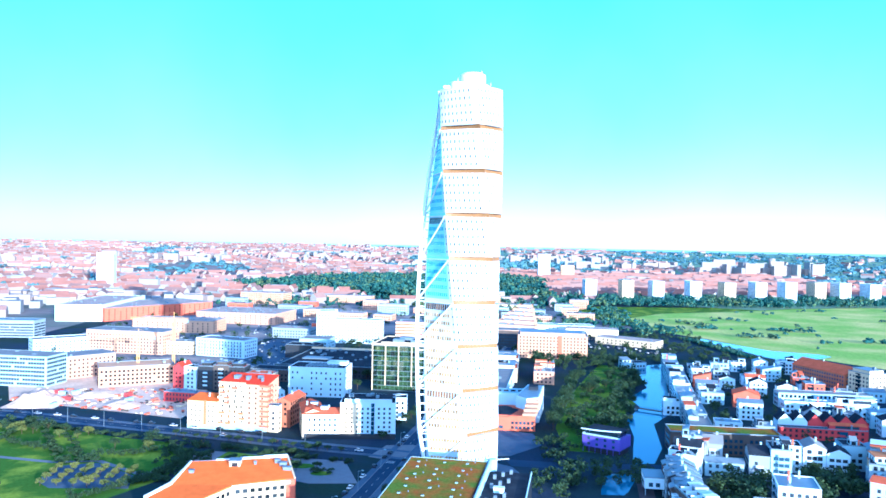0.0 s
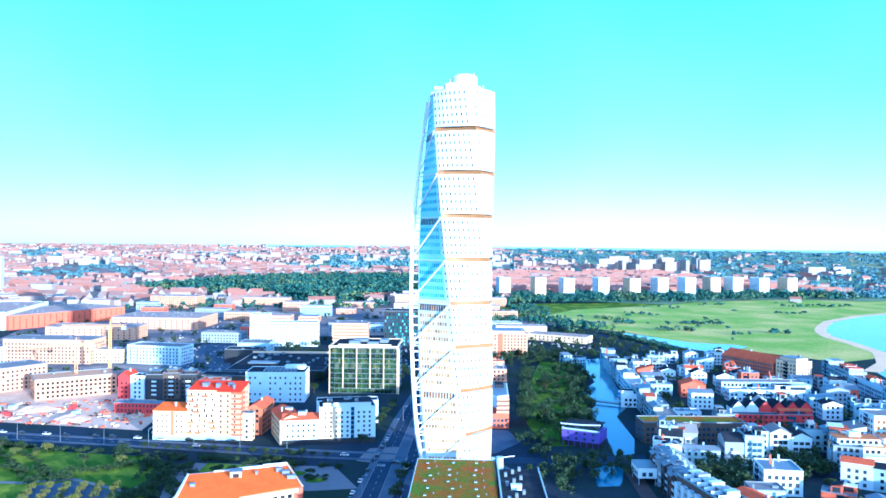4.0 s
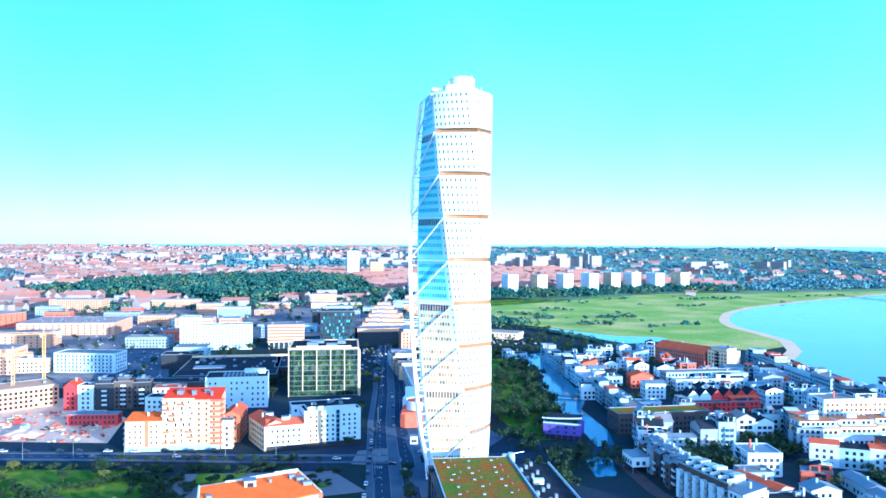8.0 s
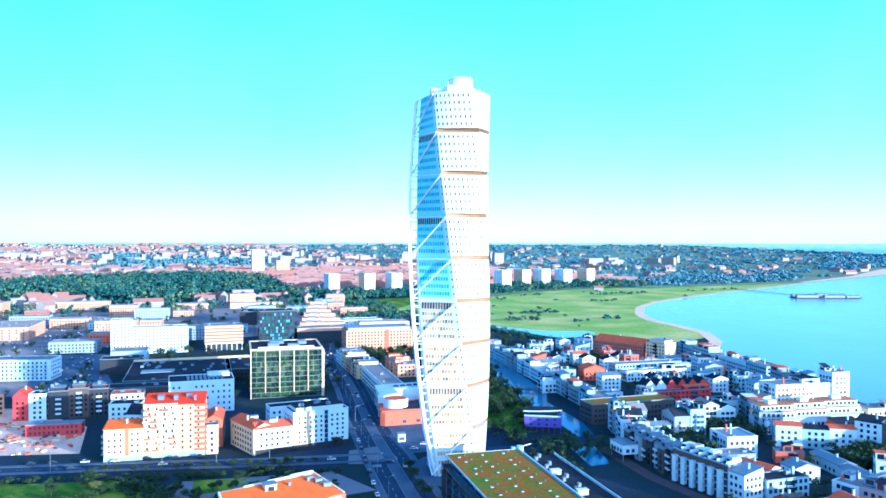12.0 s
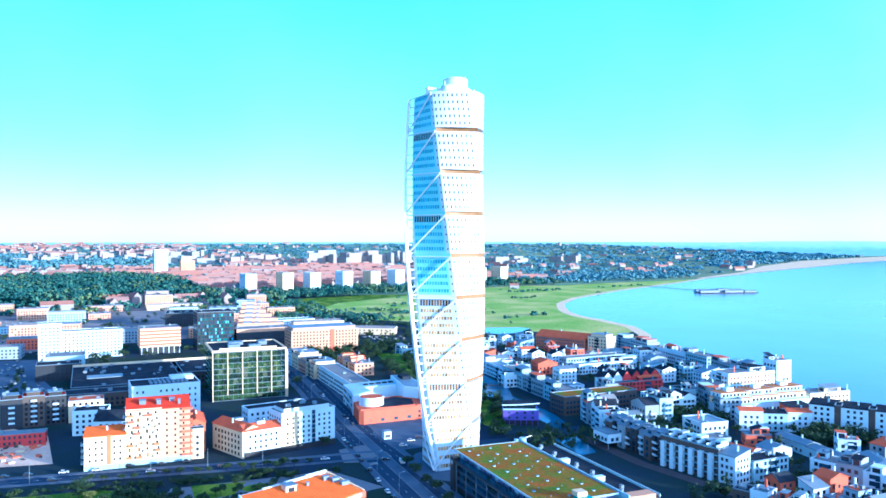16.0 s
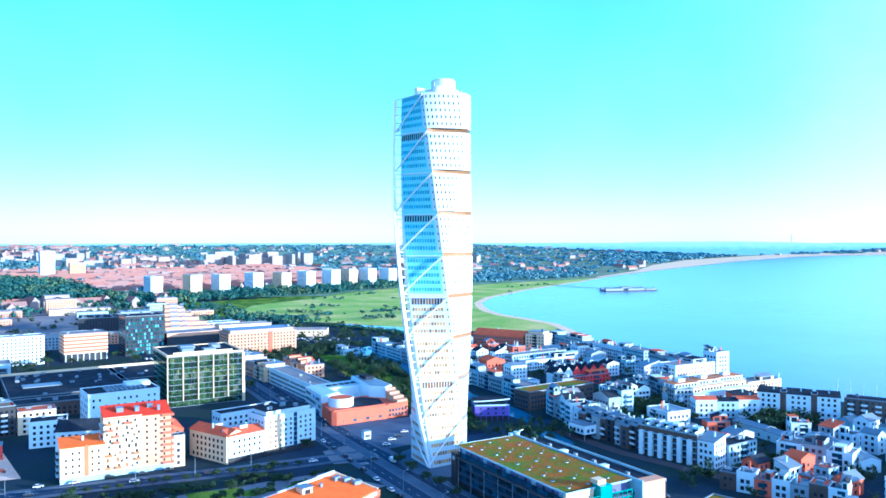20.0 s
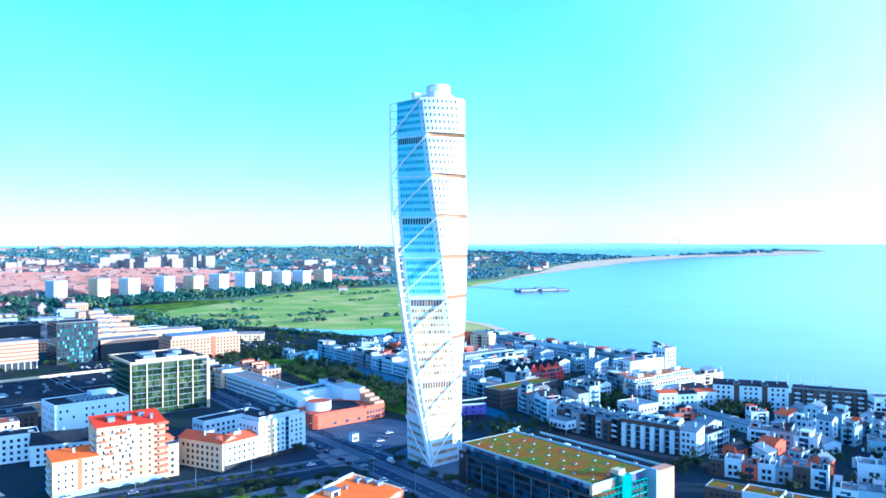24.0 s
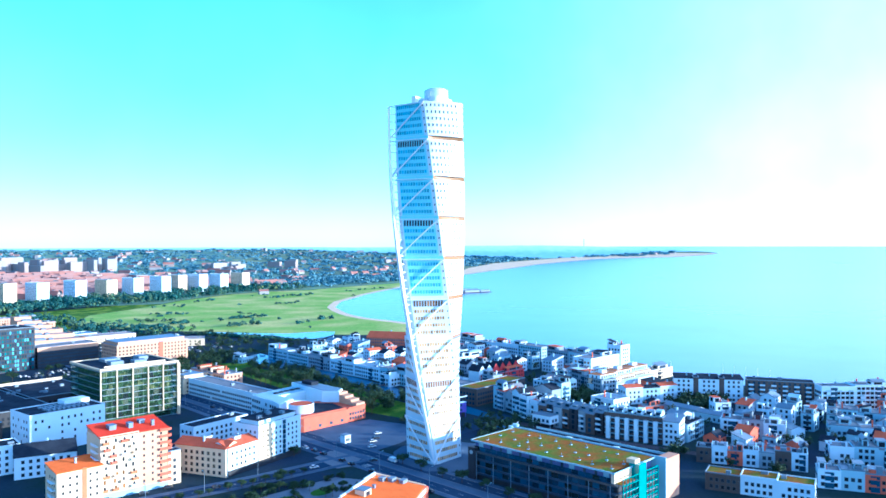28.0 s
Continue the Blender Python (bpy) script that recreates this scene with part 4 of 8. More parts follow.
bm = bmesh.new()
zs = [0.2, 3, 6, 9, 12, 15, 18, 22] + [22 + 4.05 * i for i in range(1, 41)]
zs = [z for z in zs if z < TOP - 1] + [TOP - 1.0]
last = None
for z in zs:
    c, wd = spine_at(z), 0.4 + 0.65 * min(1, z / 15.0)
    a = radians(BASE_ANGLE - TWIST * z / TOP)
    ring = [bm.verts.new((c[0] + wd * math.cos(a + 0.785 + 1.5708 * i), c[1] + wd * math.sin(a + 0.785 + 1.5708 * i), z)) for i in range(4)]
    if last:
        for i in range(4):
            bm.faces.new((last[i], last[(i + 1) % 4], ring[(i + 1) % 4], ring[i]))
    else:
        bm.faces.new(ring[::-1])
    last = ring
bm.faces.new(last)
part("spine_column", bm, "steel", tower, "white painted steel spine column")
for i in range(44):
    z = 6 + 4.05 * i
    if z > TOP - 2:
        break
    bm = bmesh.new()
    beam(bm, spine_at(z), tower_point((19.6, 0), z), 0.75, 0.55)
    part("spine_rung", bm, "steel", tower)
for k in range(9):
    lo, hi = max(GAPS[k], 1.0), GAPS[k + 1]
    for side in (1, -1):
        bm = bmesh.new()
        n = 4
        pts = []
        for i in range(n + 1):
            t = i / n
            z = lo + (hi - lo) * (0.02 + 0.94 * t)
            p = (SPINE * (1 - t) + 5.8 * t + 0.5 * math.sin(math.pi * t), side * 14.15 * t)
            pts.append(tower_point(p, z))
        for a, b in zip(pts[:-1], pts[1:]):
            beam(bm, a, b, 0.55, 0.55)
        part("diagonal_brace", bm, "steel", tower)
        bm = bmesh.new()
        beam(bm, tower_point((SPINE, 0), hi - 0.6), tower_point((5.8, side * 14.15), hi - 0.6), 0.36, 0.36)
        part("horizontal_brace", bm, "steel", tower)
bm = bmesh.new()
prism(bm, [tower_point((x * 0.9, y * 0.9), TOP)[:2] for x, y in SECTION], TOP - 0.2, TOP + 0.3)
part("roof", bm, "gravel", tower)
bm = bmesh.new()
cyl(bm, 1.0, -1.0, TOP, TOP + 3.4, 5.2, 32, 5.4)
cyl(bm, 1.0, -1.0, TOP + 3.4, TOP + 7.6, 6.2, 32)
cyl(bm, 1.0, -1.0, TOP + 7.6, TOP + 8.5, 6.0, 32, 4.6)
part("plant_drum", bm, "panel", tower, "round white plant room on the roof")
bm = bmesh.new()
cyl(bm, 0.6, -0.6, TOP, TOP + 2.6, 8.6, 36)
part("roof_terrace_wall", bm, "panel", tower, "low round white roof wall")
bm = bmesh.new()
cyl(bm, -6.5, -5.0, TOP, TOP + 3.2, 3.4, 20)
part("lift_housing", bm, "panel", tower)
bm = bmesh.new()
box(bm, -12.5, 3.0, TOP, -9.5, 5.5, TOP + 3.4)
beam(bm, (-11, 4.2, TOP + 3.0), (-5, 3.0, TOP + 3.4), 0.6)
part("cleaning_crane", bm, "steel", tower)
for x, y, h in ((-6, -2, 6.2), (5, -4, 9.4), (6, 2, 4.0), (9, -6, 3.4)):
    bm = bmesh.new()
    beam(bm, (x, y, TOP), (x, y, TOP + h), 0.18)
    part("mast", bm, "steel", tower)


# ---- buildings beside the boulevard and the street ----
G = -15.0


def salmon_tower():
    """Ten-storey block: cream half with scattered balconies, salmon brick half, crimson roof."""
    w, d, h = 29.6, 15.5, 26.8
    th = house("salmon and cream brick apartment tower with scattered balconies and crimson roof", -96.8, 445.6, G, w, d, h, "salmon", "tile2", top="gable_x", mono=True, rise=3.2, step=3.9, clutter=0, name="apartment_tower", sides="flrb", ww=0.85, wh=1.1, floor=2.85)
    part("cream_facing", boxes((-0.12, -0.12, 2.6, 16.5, 0.02, h + 0.5)), "cream", th, "sunlit cream brick facing")
    part("cream_flank", boxes((-0.14, 0.05, 2.6, 0.0, d, h + 0.5)), "cream", th)
    part("plinth", boxes((-0.25, -0.25, 0, w + 0.1, 0.0, 2.6)), "pale", th)
    r = random.Random(3)
    for row in range(1, 9):
        for c in range(4):
            x, z = 1.4 + c * 4.1 + r.uniform(-0.8, 0.8), 2.9 * row + 0.6
            place_window(th, "warm" if r.random() < 0.25 else "plain", x + 0.6, -0.14, z + 0.15, 0, -1, 0.9, 1.8)
            if r.random() < 0.62:
                bm = boxes((x - 1.0, -1.5, z - 0.15, x + 1.6, -0.1, z), (x - 1.0, -1.5, z, x + 1.6, -1.42, z + 1.0), (x - 1.0, -1.42, z, x - 0.92, -0.1, z + 1.0), (x + 1.52, -1.42, z, x + 1.6, -0.1, z + 1.0))
                part("balcony", bm, r.choice(("cream", "white", "coral", "rust_brick")), th)
    for row in range(1, 10):
        z = 2.85 * row
        bm = boxes((w - 4.0, -1.3, z - 0.15, w + 1.2, 0, z), (w - 4.0, -1.3, z, w + 1.2, -1.22, z + 1.0), (w + 1.12, -1.22, z, w + 1.2, 5, z + 1.0), (w, 0, z - 0.15, w + 1.2, 5, z))
        part("corner_balcony", bm, "coral", th, "coral corner balcony")
        bm = boxes((-1.4, 2, z - 0.15, 0, 8, z), (-1.4, 2, z, -1.32, 8, z + 1.0))
        if row < 9:
            part("side_balcony", bm, "white", th)
    for b in ((6, 6, 9, 10), (14, 5, 16, 8), (20, 8, 22.5, 10.5), (24, 4, 25.2, 5.2)):
        part("roof_vent", boxes((b[0], b[1], h, b[2], b[3], h + 3.2), (b[0] - 0.2, b[1] - 0.2, h + 3.2, b[2] + 0.2, b[3] + 0.2, h + 3.35)), "zinc", th)
    return th


salmon_tower()
low = house("cream low apartment wing with orange tiled roof", -115.2, 448.0, G, 18.4, 14, 16.2, "cream", "orange_roof", top="gable_x", mono=True, rise=1.8, floor=2.9, step=2.7, ww=0.85, wh=1.15)
part("stair_strip", boxes((10.0, -0.2, 1, 11.8, 0.05, 16.5)), "rust_brick", low, "rust brown stair strip")
for row in range(1, 5):
    part("side_balcony", boxes((-1.5, 2, row * 2.9 - 0.1, 0, 7, row * 2.9 + 0.1), (-1.5, 2, row * 2.9 + 0.1, -1.42, 7, row * 2.9 + 1.1)), "white", low)
part("plinth", boxes((-0.1, -0.25, 0, 18.3, 0.0, 2.4)), "pale", low)
house("brown brick apartment wing behind the tower block", -65.5, 451, G, 9, 24, 15, "brick", "tile", top="gable_y", rise=2.5, floor=2.9)
house("cream brick wing beside the tower block", -67.6, 438.4, G, 6, 5, 15, "cream", "felt", clutter=0)

# cream and white corner block: low front with red roof, tall white end, wings behind
cb = house("white apartment house with red tiled roof and dark ground floor", -45.4, 423.7, -0.5, 19.4, 13, 13.6, "white", "tile", top="gable_x", rise=2.4, floor=2.9, step=2.8, ww=1.1, wh=1.4)
# plain black band over the lowest 2.8 m of wall
part("plinth", boxes((-0.1, -0.3, 0, 19.4, 0.0, 2.8)), "blackwall", cb, "plain black band along the foot of the wall")
wb = house("white eight-storey apartment block with dark penthouse", -25.9, 423.2, -0.5, 30.5, 17, 19.7, "white", "felt", penthouse=2.2, floor=2.5, step=3.0, ww=1.1, wh=1.3, clutter=4)
part("plinth", boxes((-0.1, -0.35, 0, 30.5, 0.0, 3.0)), "blackwall", wb, "plain black band along the foot of the wall")
# cream stands for the sunlit third of the wall, beside the tower's shadow
part("cream_facing", boxes((0.0, -0.05, 3.0, 9.6, 0.02, 19.6)), "cream", wb, "cream strip painted for the sunlit part of the wall")
for row in range(1, 8):
    for x0, x1 in ((17.0, 18.8),):
        z = 2.5 * row + 0.3
        part("loggia", boxes((x0, -0.5, z - 0.1, x1, 0.0, z + 2.0)), "glass_blue", wb, "dark glazed loggia")
house("white rear apartment wing with dark roof", -25.6, 469.5, -3, 37, 11, 13.5, "white", "felt", floor=2.9)
house("cream wing with hipped red roof", -46.7, 424.1, 10, 12, 29, 13.6, "cream", "tile", top="gable_y", rise=2.6, floor=2.9)
for x, y, hh in ((-37, 428, 2.6), (-44, 440, 2.4)):
    bx = thing("roof_cabin", "small white cabin on a red roof", "roof cabin", at=(x, y, 14.2), turn=0)
    part("wall", boxes((0, 0, 0, 4, 3, hh)), "white", bx)
    part("roof", boxes((-0.3, -0.3, hh, 4.3, 3.3, hh + 0.2)), "zinc", bx)

of = house("pale blue-white office block with rows of rooftop vents", -70.6, 540.5, -9, 40, 24, 20.2, "white", "felt", clutter=0, name="office_building", step=3.4, floor=3.7, ww=1.1, wh=1.5, skip=0.35)
for i in range(9):
    for j in range(3):
        part("roof_vent", boxes((11 + i * 2.6, 4 + j * 5, 20.2, 12.6 + i * 2.6, 7 + j * 5, 21.2)), "zinc", of)
part("plant_room", boxes((24, 14, 20.2, 38, 22, 22.7)), "white", of)


def glass_office():
    """Nine storeys of glass between six pale columns, with a pale frame round the top and fins at the ends."""
    w, d, h = 49.0, 45.0, 34.0
    th = thing("office_building", "large glass office building with pale columns and frame", "building", at=(-12.8, 564, 0), turn=-13)
    part("core", boxes((3, 3, 0, w - 3, d - 3, h - 0.6)), "room", th)
    part("roof", boxes((0.5, 0.5, h - 0.5, w - 0.5, d - 0.5, h)), "felt", th)
    for b in ((-0.6, -1.2, w + 0.6, 0.6), (-0.6, d - 0.6, w + 0.6, d + 0.6), (-0.6, 0.6, 0.6, d - 0.6), (w - 0.6, 0.6, w + 0.6, d - 0.6)):
        part("top_beam", boxes((b[0], b[1], h - 0.6, b[2], b[3], h + 0.6)), "cream", th)
    part("inner_roof_edge", boxes((5, 6, h, w - 5, 6.4, h + 1.0)), "cream", th)
    for i in range(6):
        x = i * w / 5
        part("column", boxes((x - 0.3, -0.9, 0 if i in (0, 5) else 4, x + 0.3, 0.1, h - 0.6)), "cream", th, "pale full-height column")
    part("corner_fin", boxes((w + 0.6, -1.0, 0, w + 1.5, 1.2, h - 1)), "cream", th)
    for k in range(10):
        z = 0.4 + k * 3.6
        if z < h - 1:
            part("floor_slab", boxes((0.3, 0.1, z - 0.3, w - 0.3, 3.0, z), (0.02, 3.0, z - 0.3, 3.0, d - 0.3, z), (w - 3, 3.0, z - 0.3, w - 0.02, d - 0.3, z)), "zinc", th, "grey floor slab behind glass")
    r = random.Random(8)
    for k in range(9):
        z0 = 0.5 + k * 3.6
        for i in range(15):
            x = 0.55 + i * w / 15
            pw = w / 15 - 0.22
            ob = new("pane", PANE[r.choice((0, 0, 0, 0, 0, 0, 0, 0, 1, 2))])
            ob.parent = th
            ob.matrix_local = Matrix.Translation((x + pw / 2, 0.0, z0)) @ Matrix.Diagonal((pw, 1, min(3.1, h - 1.2 - z0), 1))
        for i in range(14):
            y = 0.5 + i * d / 14
            ob = new("pane", PANE[0])
            ob.parent = th
            ob.matrix_local = Matrix.Translation((0, y + d / 28, z0)) @ Matrix.Rotation(-math.pi / 2, 4, "Z") @ Matrix.Diagonal((d / 14 - 0.25, 1, min(3.1, h - 1.2 - z0), 1))
    for k in range(9):
        z0 = 0.4 + k * 3.6
        bm = bmesh.new()
        for _ in range(16):
            x, a = r.uniform(1, w - 4), r.uniform(0.4, 2.6)
            box(bm, x, r.uniform(0.9, 1.6), z0, x + a, 2.9, z0 + r.choice((0.75, 1.1, 1.6, 2.6)))
        part("interior_fittings", bm, r.choice(("cream", "grey", "wood")), th, "desks and partitions behind glass")
    for b in ((12, 13, 20, 20, 2.2), (26, 11, 34, 17, 1.8), (34, 22, 40, 31, 2.4), (14, 27, 24, 36, 2.0)):
        part("plant_box", boxes((b[0], b[1], h, b[2], b[3], h + b[4])), "zinc", th)
    return th


def pane_mesh(name, material):
    bm = bmesh.new()
    box(bm, -0.5, -0.05, 0, 0.5, 0.05, 1)
    return mesh_of(name, bm, material)


def clear_glass(name, tint, through_share):
    """Facade glass: part mirror, part clear to the rooms behind."""
    m = bpy.data.materials.new(name)
    m.use_nodes = True
    n, l = m.node_tree.nodes, m.node_tree.links
    b = n["Principled BSDF"]
    b.inputs["Base Color"].default_value, b.inputs["Roughness"].default_value = (*tint, 1), 0.04
    b.inputs["Specular IOR Level"].default_value = 0.9
    clear, mixer = n.new("ShaderNodeBsdfTransparent"), n.new("ShaderNodeMixShader")
    clear.inputs["Color"].default_value = (0.78, 0.86, 0.74, 1)
    mixer.inputs[0].default_value = through_share
    l.new(b.outputs[0], mixer.inputs[1]), l.new(clear.outputs[0], mixer.inputs[2])
    l.new(mixer.outputs[0], n["Material Output"].inputs["Surface"])
    return m


M["facade_glass"] = clear_glass("clear_green_glass", (0.03, 0.06, 0.04), 0.72)
M["facade_blind"] = clear_glass("glass_with_blind", (0.12, 0.14, 0.10), 0.4)
M["facade_dark"] = clear_glass("dark_glass", (0.02, 0.03, 0.03), 0.2)
PANE = [pane_mesh("pane_clear", "facade_glass"), pane_mesh("pane_blind", "facade_blind"), pane_mesh("pane_dark", "facade_dark")]
glass_office()


def green_office():
    """Long office by the tower: banded dark front on white columns, recessed top storey, sedum roof with skylights, teal glazed end."""
    w, d, h = 33.0, 78.0, 17.8
    th = thing("office_building", "long dark office building with a wide rust and green sedum roof", "building", at=(-7.4, 249.2, 0), turn=-13.5)
    part("core", boxes((2.0, 0.5, 0, w, d, 13.2)), "blackwall", th)
    part("top_storey", boxes((2.6, 3.0, 13.2, w - 0.5, d - 1, h - 0.4)), "violet_grey", th, "violet-grey recessed top storey")
    part("terrace_deck", boxes((-0.4, -0.3, 13.0, w, d + 0.3, 13.4)), "spandrel", th)
    part("terrace_edge", boxes((-0.6, -0.5, 12.8, -0.2, d + 0.4, 13.5)), "metal", th)
    part("sedum_roof", boxes((0.8, 1.5, h - 0.3, w, d, h)), "sedum", th, "rust and green sedum roof")
    for b in ((0.5, 1.2, 0.8, d), (0.8, 1.2, w, 1.5), (0.8, d, w, d + 0.3)):
        part("roof_edge", boxes((b[0], b[1], h - 0.5, b[2], b[3], h + 0.18)), "pale", th)
    r = random.Random(4)
    NIGHT = pane_mesh("blue_pane", "glass_blue")
    for i in range(9):
        for j in range(3):
            x, y = 5.5 + j * 9.5 + r.uniform(-1.2, 1.2), 6 + i * 8.2 + r.uniform(-1.2, 1.2)
            sk = part("skylight", boxes((x, y, h, x + 1.0, y + 1.0, h + 0.28)), "pale", th, "white skylight box")
            part("dome", boxes((x + 0.1, y + 0.1, h + 0.28, x + 0.9, y + 0.9, h + 0.42)), "glass_pale", sk)
            if r.random() < 0.5:
                bm = bmesh.new()
                cyl(bm, x + 3.5, y + 2.5, h, h + 0.5, 0.2, 8)
                part("vent_pipe", bm, "zinc", th)
    for k in range(4):
        z = 3.4 + k * 3.2
        part("spandrel", boxes((0.6, 0.8, z - 0.9, 2.0, d - 0.3, z)), "spandrel", th, "dark teal spandrel band")
        for i in range(22):
            y = 2.0 + i * 3.4
            ob = new("pane", r.choice((NIGHT, NIGHT, PANE[2])))
            ob.parent = th
            ob.matrix_local = Matrix.Translation((1.3, y + 1.6, z)) @ Matrix.Rotation(-math.pi / 2, 4, "Z") @ Matrix.Diagonal((3.2, 1, 2.25, 1))
    for i in range(8):
        bm = bmesh.new()
        cyl(bm, 0.2, 3 + i * 10.2, 0, 12.9, 0.17, 10)
        part("column", bm, "zinc", th, "slender grey column")
    for i in range(13):
        y = 5 + i * 5.6
        part("top_window", boxes((2.5, y, 14.0, 2.6, y + (1.2 if i % 3 else 2.6), 16.6)), "glass_pale" if i % 3 else "pale", th)
    # dark pylon with a round yellow sign at the corner beside the tower
    part("corner_pylon", boxes((-0.9, d - 3.5, 0, 1.4, d + 0.6, 14.8)), "blackwall", th)
    bm = bmesh.new()
    cyl(bm, 0, 0, 0, 0.15, 0.95, 20)
    sign = part("round_sign", bm, "line", th, "small round sign")
    sign.matrix_local = Matrix.Translation((-1.1, d - 1.5, 12.6)) @ Matrix.Rotation(radians(90), 4, "Y")
    # glazed end
    part("end_wall", boxes((0.8, 1.5, 13.3, 14, 3.0, h)), "cream", th)
    part("stair_tower", boxes((14.5, -1.8, 0, 20.0, 3.0, h + 1.0)), "teal", th, "teal glass stair tower")
    part("stair_cabin", boxes((15.0, 0.5, h + 1.0, 19.0, 4.5, h + 2.6)), "cream", th)
    for x0, x1 in ((2.0, 14.3), (20.2, 30.0)):
        for k in range(6):
            part("gallery_rail", boxes((x0, -1.8, 2.2 + k * 2.6, x1, -1.6, 2.6 + k * 2.6)), "teal", th, "teal gallery rail")
        n = int((x1 - x0) // 2.4)
        for i in range(n + 1):
            x = x0 + (x1 - x0) * i / n
            part("gallery_post", boxes((x - 0.12, -1.9, 0, x + 0.12, -1.6, 15.4)), "teal", th)
    for k in range(4):
        part("gallery_floor", boxes((2.0, -1.6, 3.2 + k * 3.2, 30.0, 0.5, 3.4 + k * 3.2)), "grey", th)
    part("end_roof_garden", boxes((1.5, -1.5, 13.4, 12.0, 1.4, 13.6)), "sedum", th)
    return th


green_office()


def parking_annex():
    """White-walled parking deck behind the sedum roof."""
    th = thing("parking_deck", "white-walled parking deck with dark roof behind the sedum building", "parking deck", at=(25.8, 242.0, 0), turn=-13.5)
    part("deck", boxes((0.6, 1, 0, 18, 78, 14.0)), "felt", th)
    part("side_wall", boxes((0, -4, 0, 0.6, 79, 18.2)), "pale", th, "pale blue-white parapet wall")
    part("end_wall", boxes((0.6, -4, 0, 12, 1, 17.5)), "pink", th)
    part("outer_parapet", boxes((17.6, 1, 14, 18.0, 78, 15.0)), "pale", th)
    for y in (24.0, 50.0):
        part("stair_cabin", boxes((5, y, 14, 9, y + 2.4, 15.8), (4.8, y - 0.2, 15.8, 9.2, y + 2.6, 16.0)), "white", th, "white stair cabin")
    for i, y in enumerate((6, 9, 13, 17, 29, 33, 37, 41, 45, 55, 59, 63, 67, 71, 75)):
        part("ventilator", boxes((3.0 + i % 3 * 3, y, 14, 4.2 + i % 3 * 3, y + 1.6, 15.6)), "zinc", th)
    bm = bmesh.new()
    cyl(bm, 1.5, 78.5, 14, 19.0, 1.6, 14)
    cyl(bm, -1.2, 79.5, 14, 18.4, 1.1, 14)
    part("exhaust_drum", bm, "pale", th)
    beam_bm = bmesh.new()
    beam(beam_bm, (0, 78, 18.5), (8, 82, 18.5), 0.25)
    part("exhaust_duct", beam_bm, "steel", th)


parking_annex()


def orange_house():
    """House with stepped white parapets round an orange tiled roof that falls towards the street."""
    ox, oy, h, up = -60.0, 320.0, 9.2, 3.6
    th = thing("corner_house", "corner house with orange roof, white parapets and a white dormer", "house", at=(ox, oy, 0))
    out = [(-83, 334), (-85, 311), (-91, 297), (-80, 288), (-69, 297), (-61, 312), (-37, 320), (-43, 341)]
    loc = [(x - ox, y - oy) for x, y in out]

    def lift(x, y):
        return max(0.0, (y + 10 - 0.2 * x) / 28 * up)
    part("wall", slab(loc, 0, h), "cream", th)
    bm = bmesh.new()
    prism(bm, [(p[0] * 0.985, p[1] * 0.985) for p in loc], h, h + 0.4)
    bmesh.ops.recalc_face_normals(bm, faces=bm.faces[:])
    for v in bm.verts:
        if v.co.z > h + 0.2:
            v.co.z += lift(v.co.x, v.co.y)
    bmesh.ops.triangulate(bm, faces=bm.faces[:])
    part("roof", bm, "orange_roof", th, "orange tiled roof")
    rib = bmesh.new()
    for i in range(30):
        x = -22 + i * 1.4
        y0, y1 = (-4.5 if x < 0 else -6.5 + 0.33 * x), 13.4 + 0.17 * (x + 20)
        if x > 20:
            break
        beam(rib, (x, y0, h + 0.4 + lift(x, y0)), (x, y1, h + 0.4 + lift(x, y1)), 0.1, 0.1)
    part("roof_seam", rib, "orange_roof", th, "raised seams of the orange roof")
    a, b = Vector(loc[0]), Vector(loc[7])
    for i, t in enumerate((4.0, 4.5, 4.8, 5.2)):
        p, q = a.lerp(b, i / 4), a.lerp(b, (i + 1) / 4)
        bm = bmesh.new()
        beam(bm, (p.x, p.y, h + t / 2), (q.x, q.y, h + t / 2), 0.8, t)
        part("parapet", bm, "white", th, "stepped white parapet")
    for (i, j, t0, t1, m) in ((6, 7, 1.2, 4.6, "cream"), (0, 1, 4.2, 2.2, "white"), (1, 2, 2.2, 1.2, "white")):
        p, q = Vector(loc[i]), Vector(loc[j])
        bm = bmesh.new()
        beam(bm, (p.x, p.y, h + t0 - 0.5), (q.x, q.y, h + t1 - 0.5), 0.7, 1.4)
        part("side_parapet", bm, m, th)
    p, q = Vector(loc[5]), Vector(loc[6])
    bm = bmesh.new()
    beam(bm, (p.x, p.y - 0.3, h - 0.2), (q.x, q.y - 0.3, h - 0.2), 0.7, 1.3)
    part("eaves_band", bm, "white", th, "white eaves band over the front windows")
    dm = part("dormer", boxes((-6, 9.5, h + 1.5, -1.5, 14.0, h + 5.4)), "cream", th, "sunlit white dormer box")
    part("dormer_roof", boxes((-6.4, 9.1, h + 5.4, -1.1, 14.4, h + 5.6)), "zinc", th)
    place_window(dm, "plain", -3.7, 9.48, h + 3.0, 0, -1, 2.6, 1.7)
    for x, y, w2, d2, t in ((12.5, 14, 2.4, 2, 1.6), (15, 11, 3.0, 2.2, 1.6), (17, 7, 3.4, 2, 1.4), (-21, 2, 2, 1.6, 1.2), (4, 12, 1, 1, 1.4)):
        z = h + 0.3 + lift(x, y)
        part("roof_fan", boxes((x, y, z - 0.6, x + w2, y + d2, z + t), (x - 0.2, y - 0.2, z + t, x + w2 + 0.2, y + d2 + 0.2, z + t + 0.15)), "zinc", th)
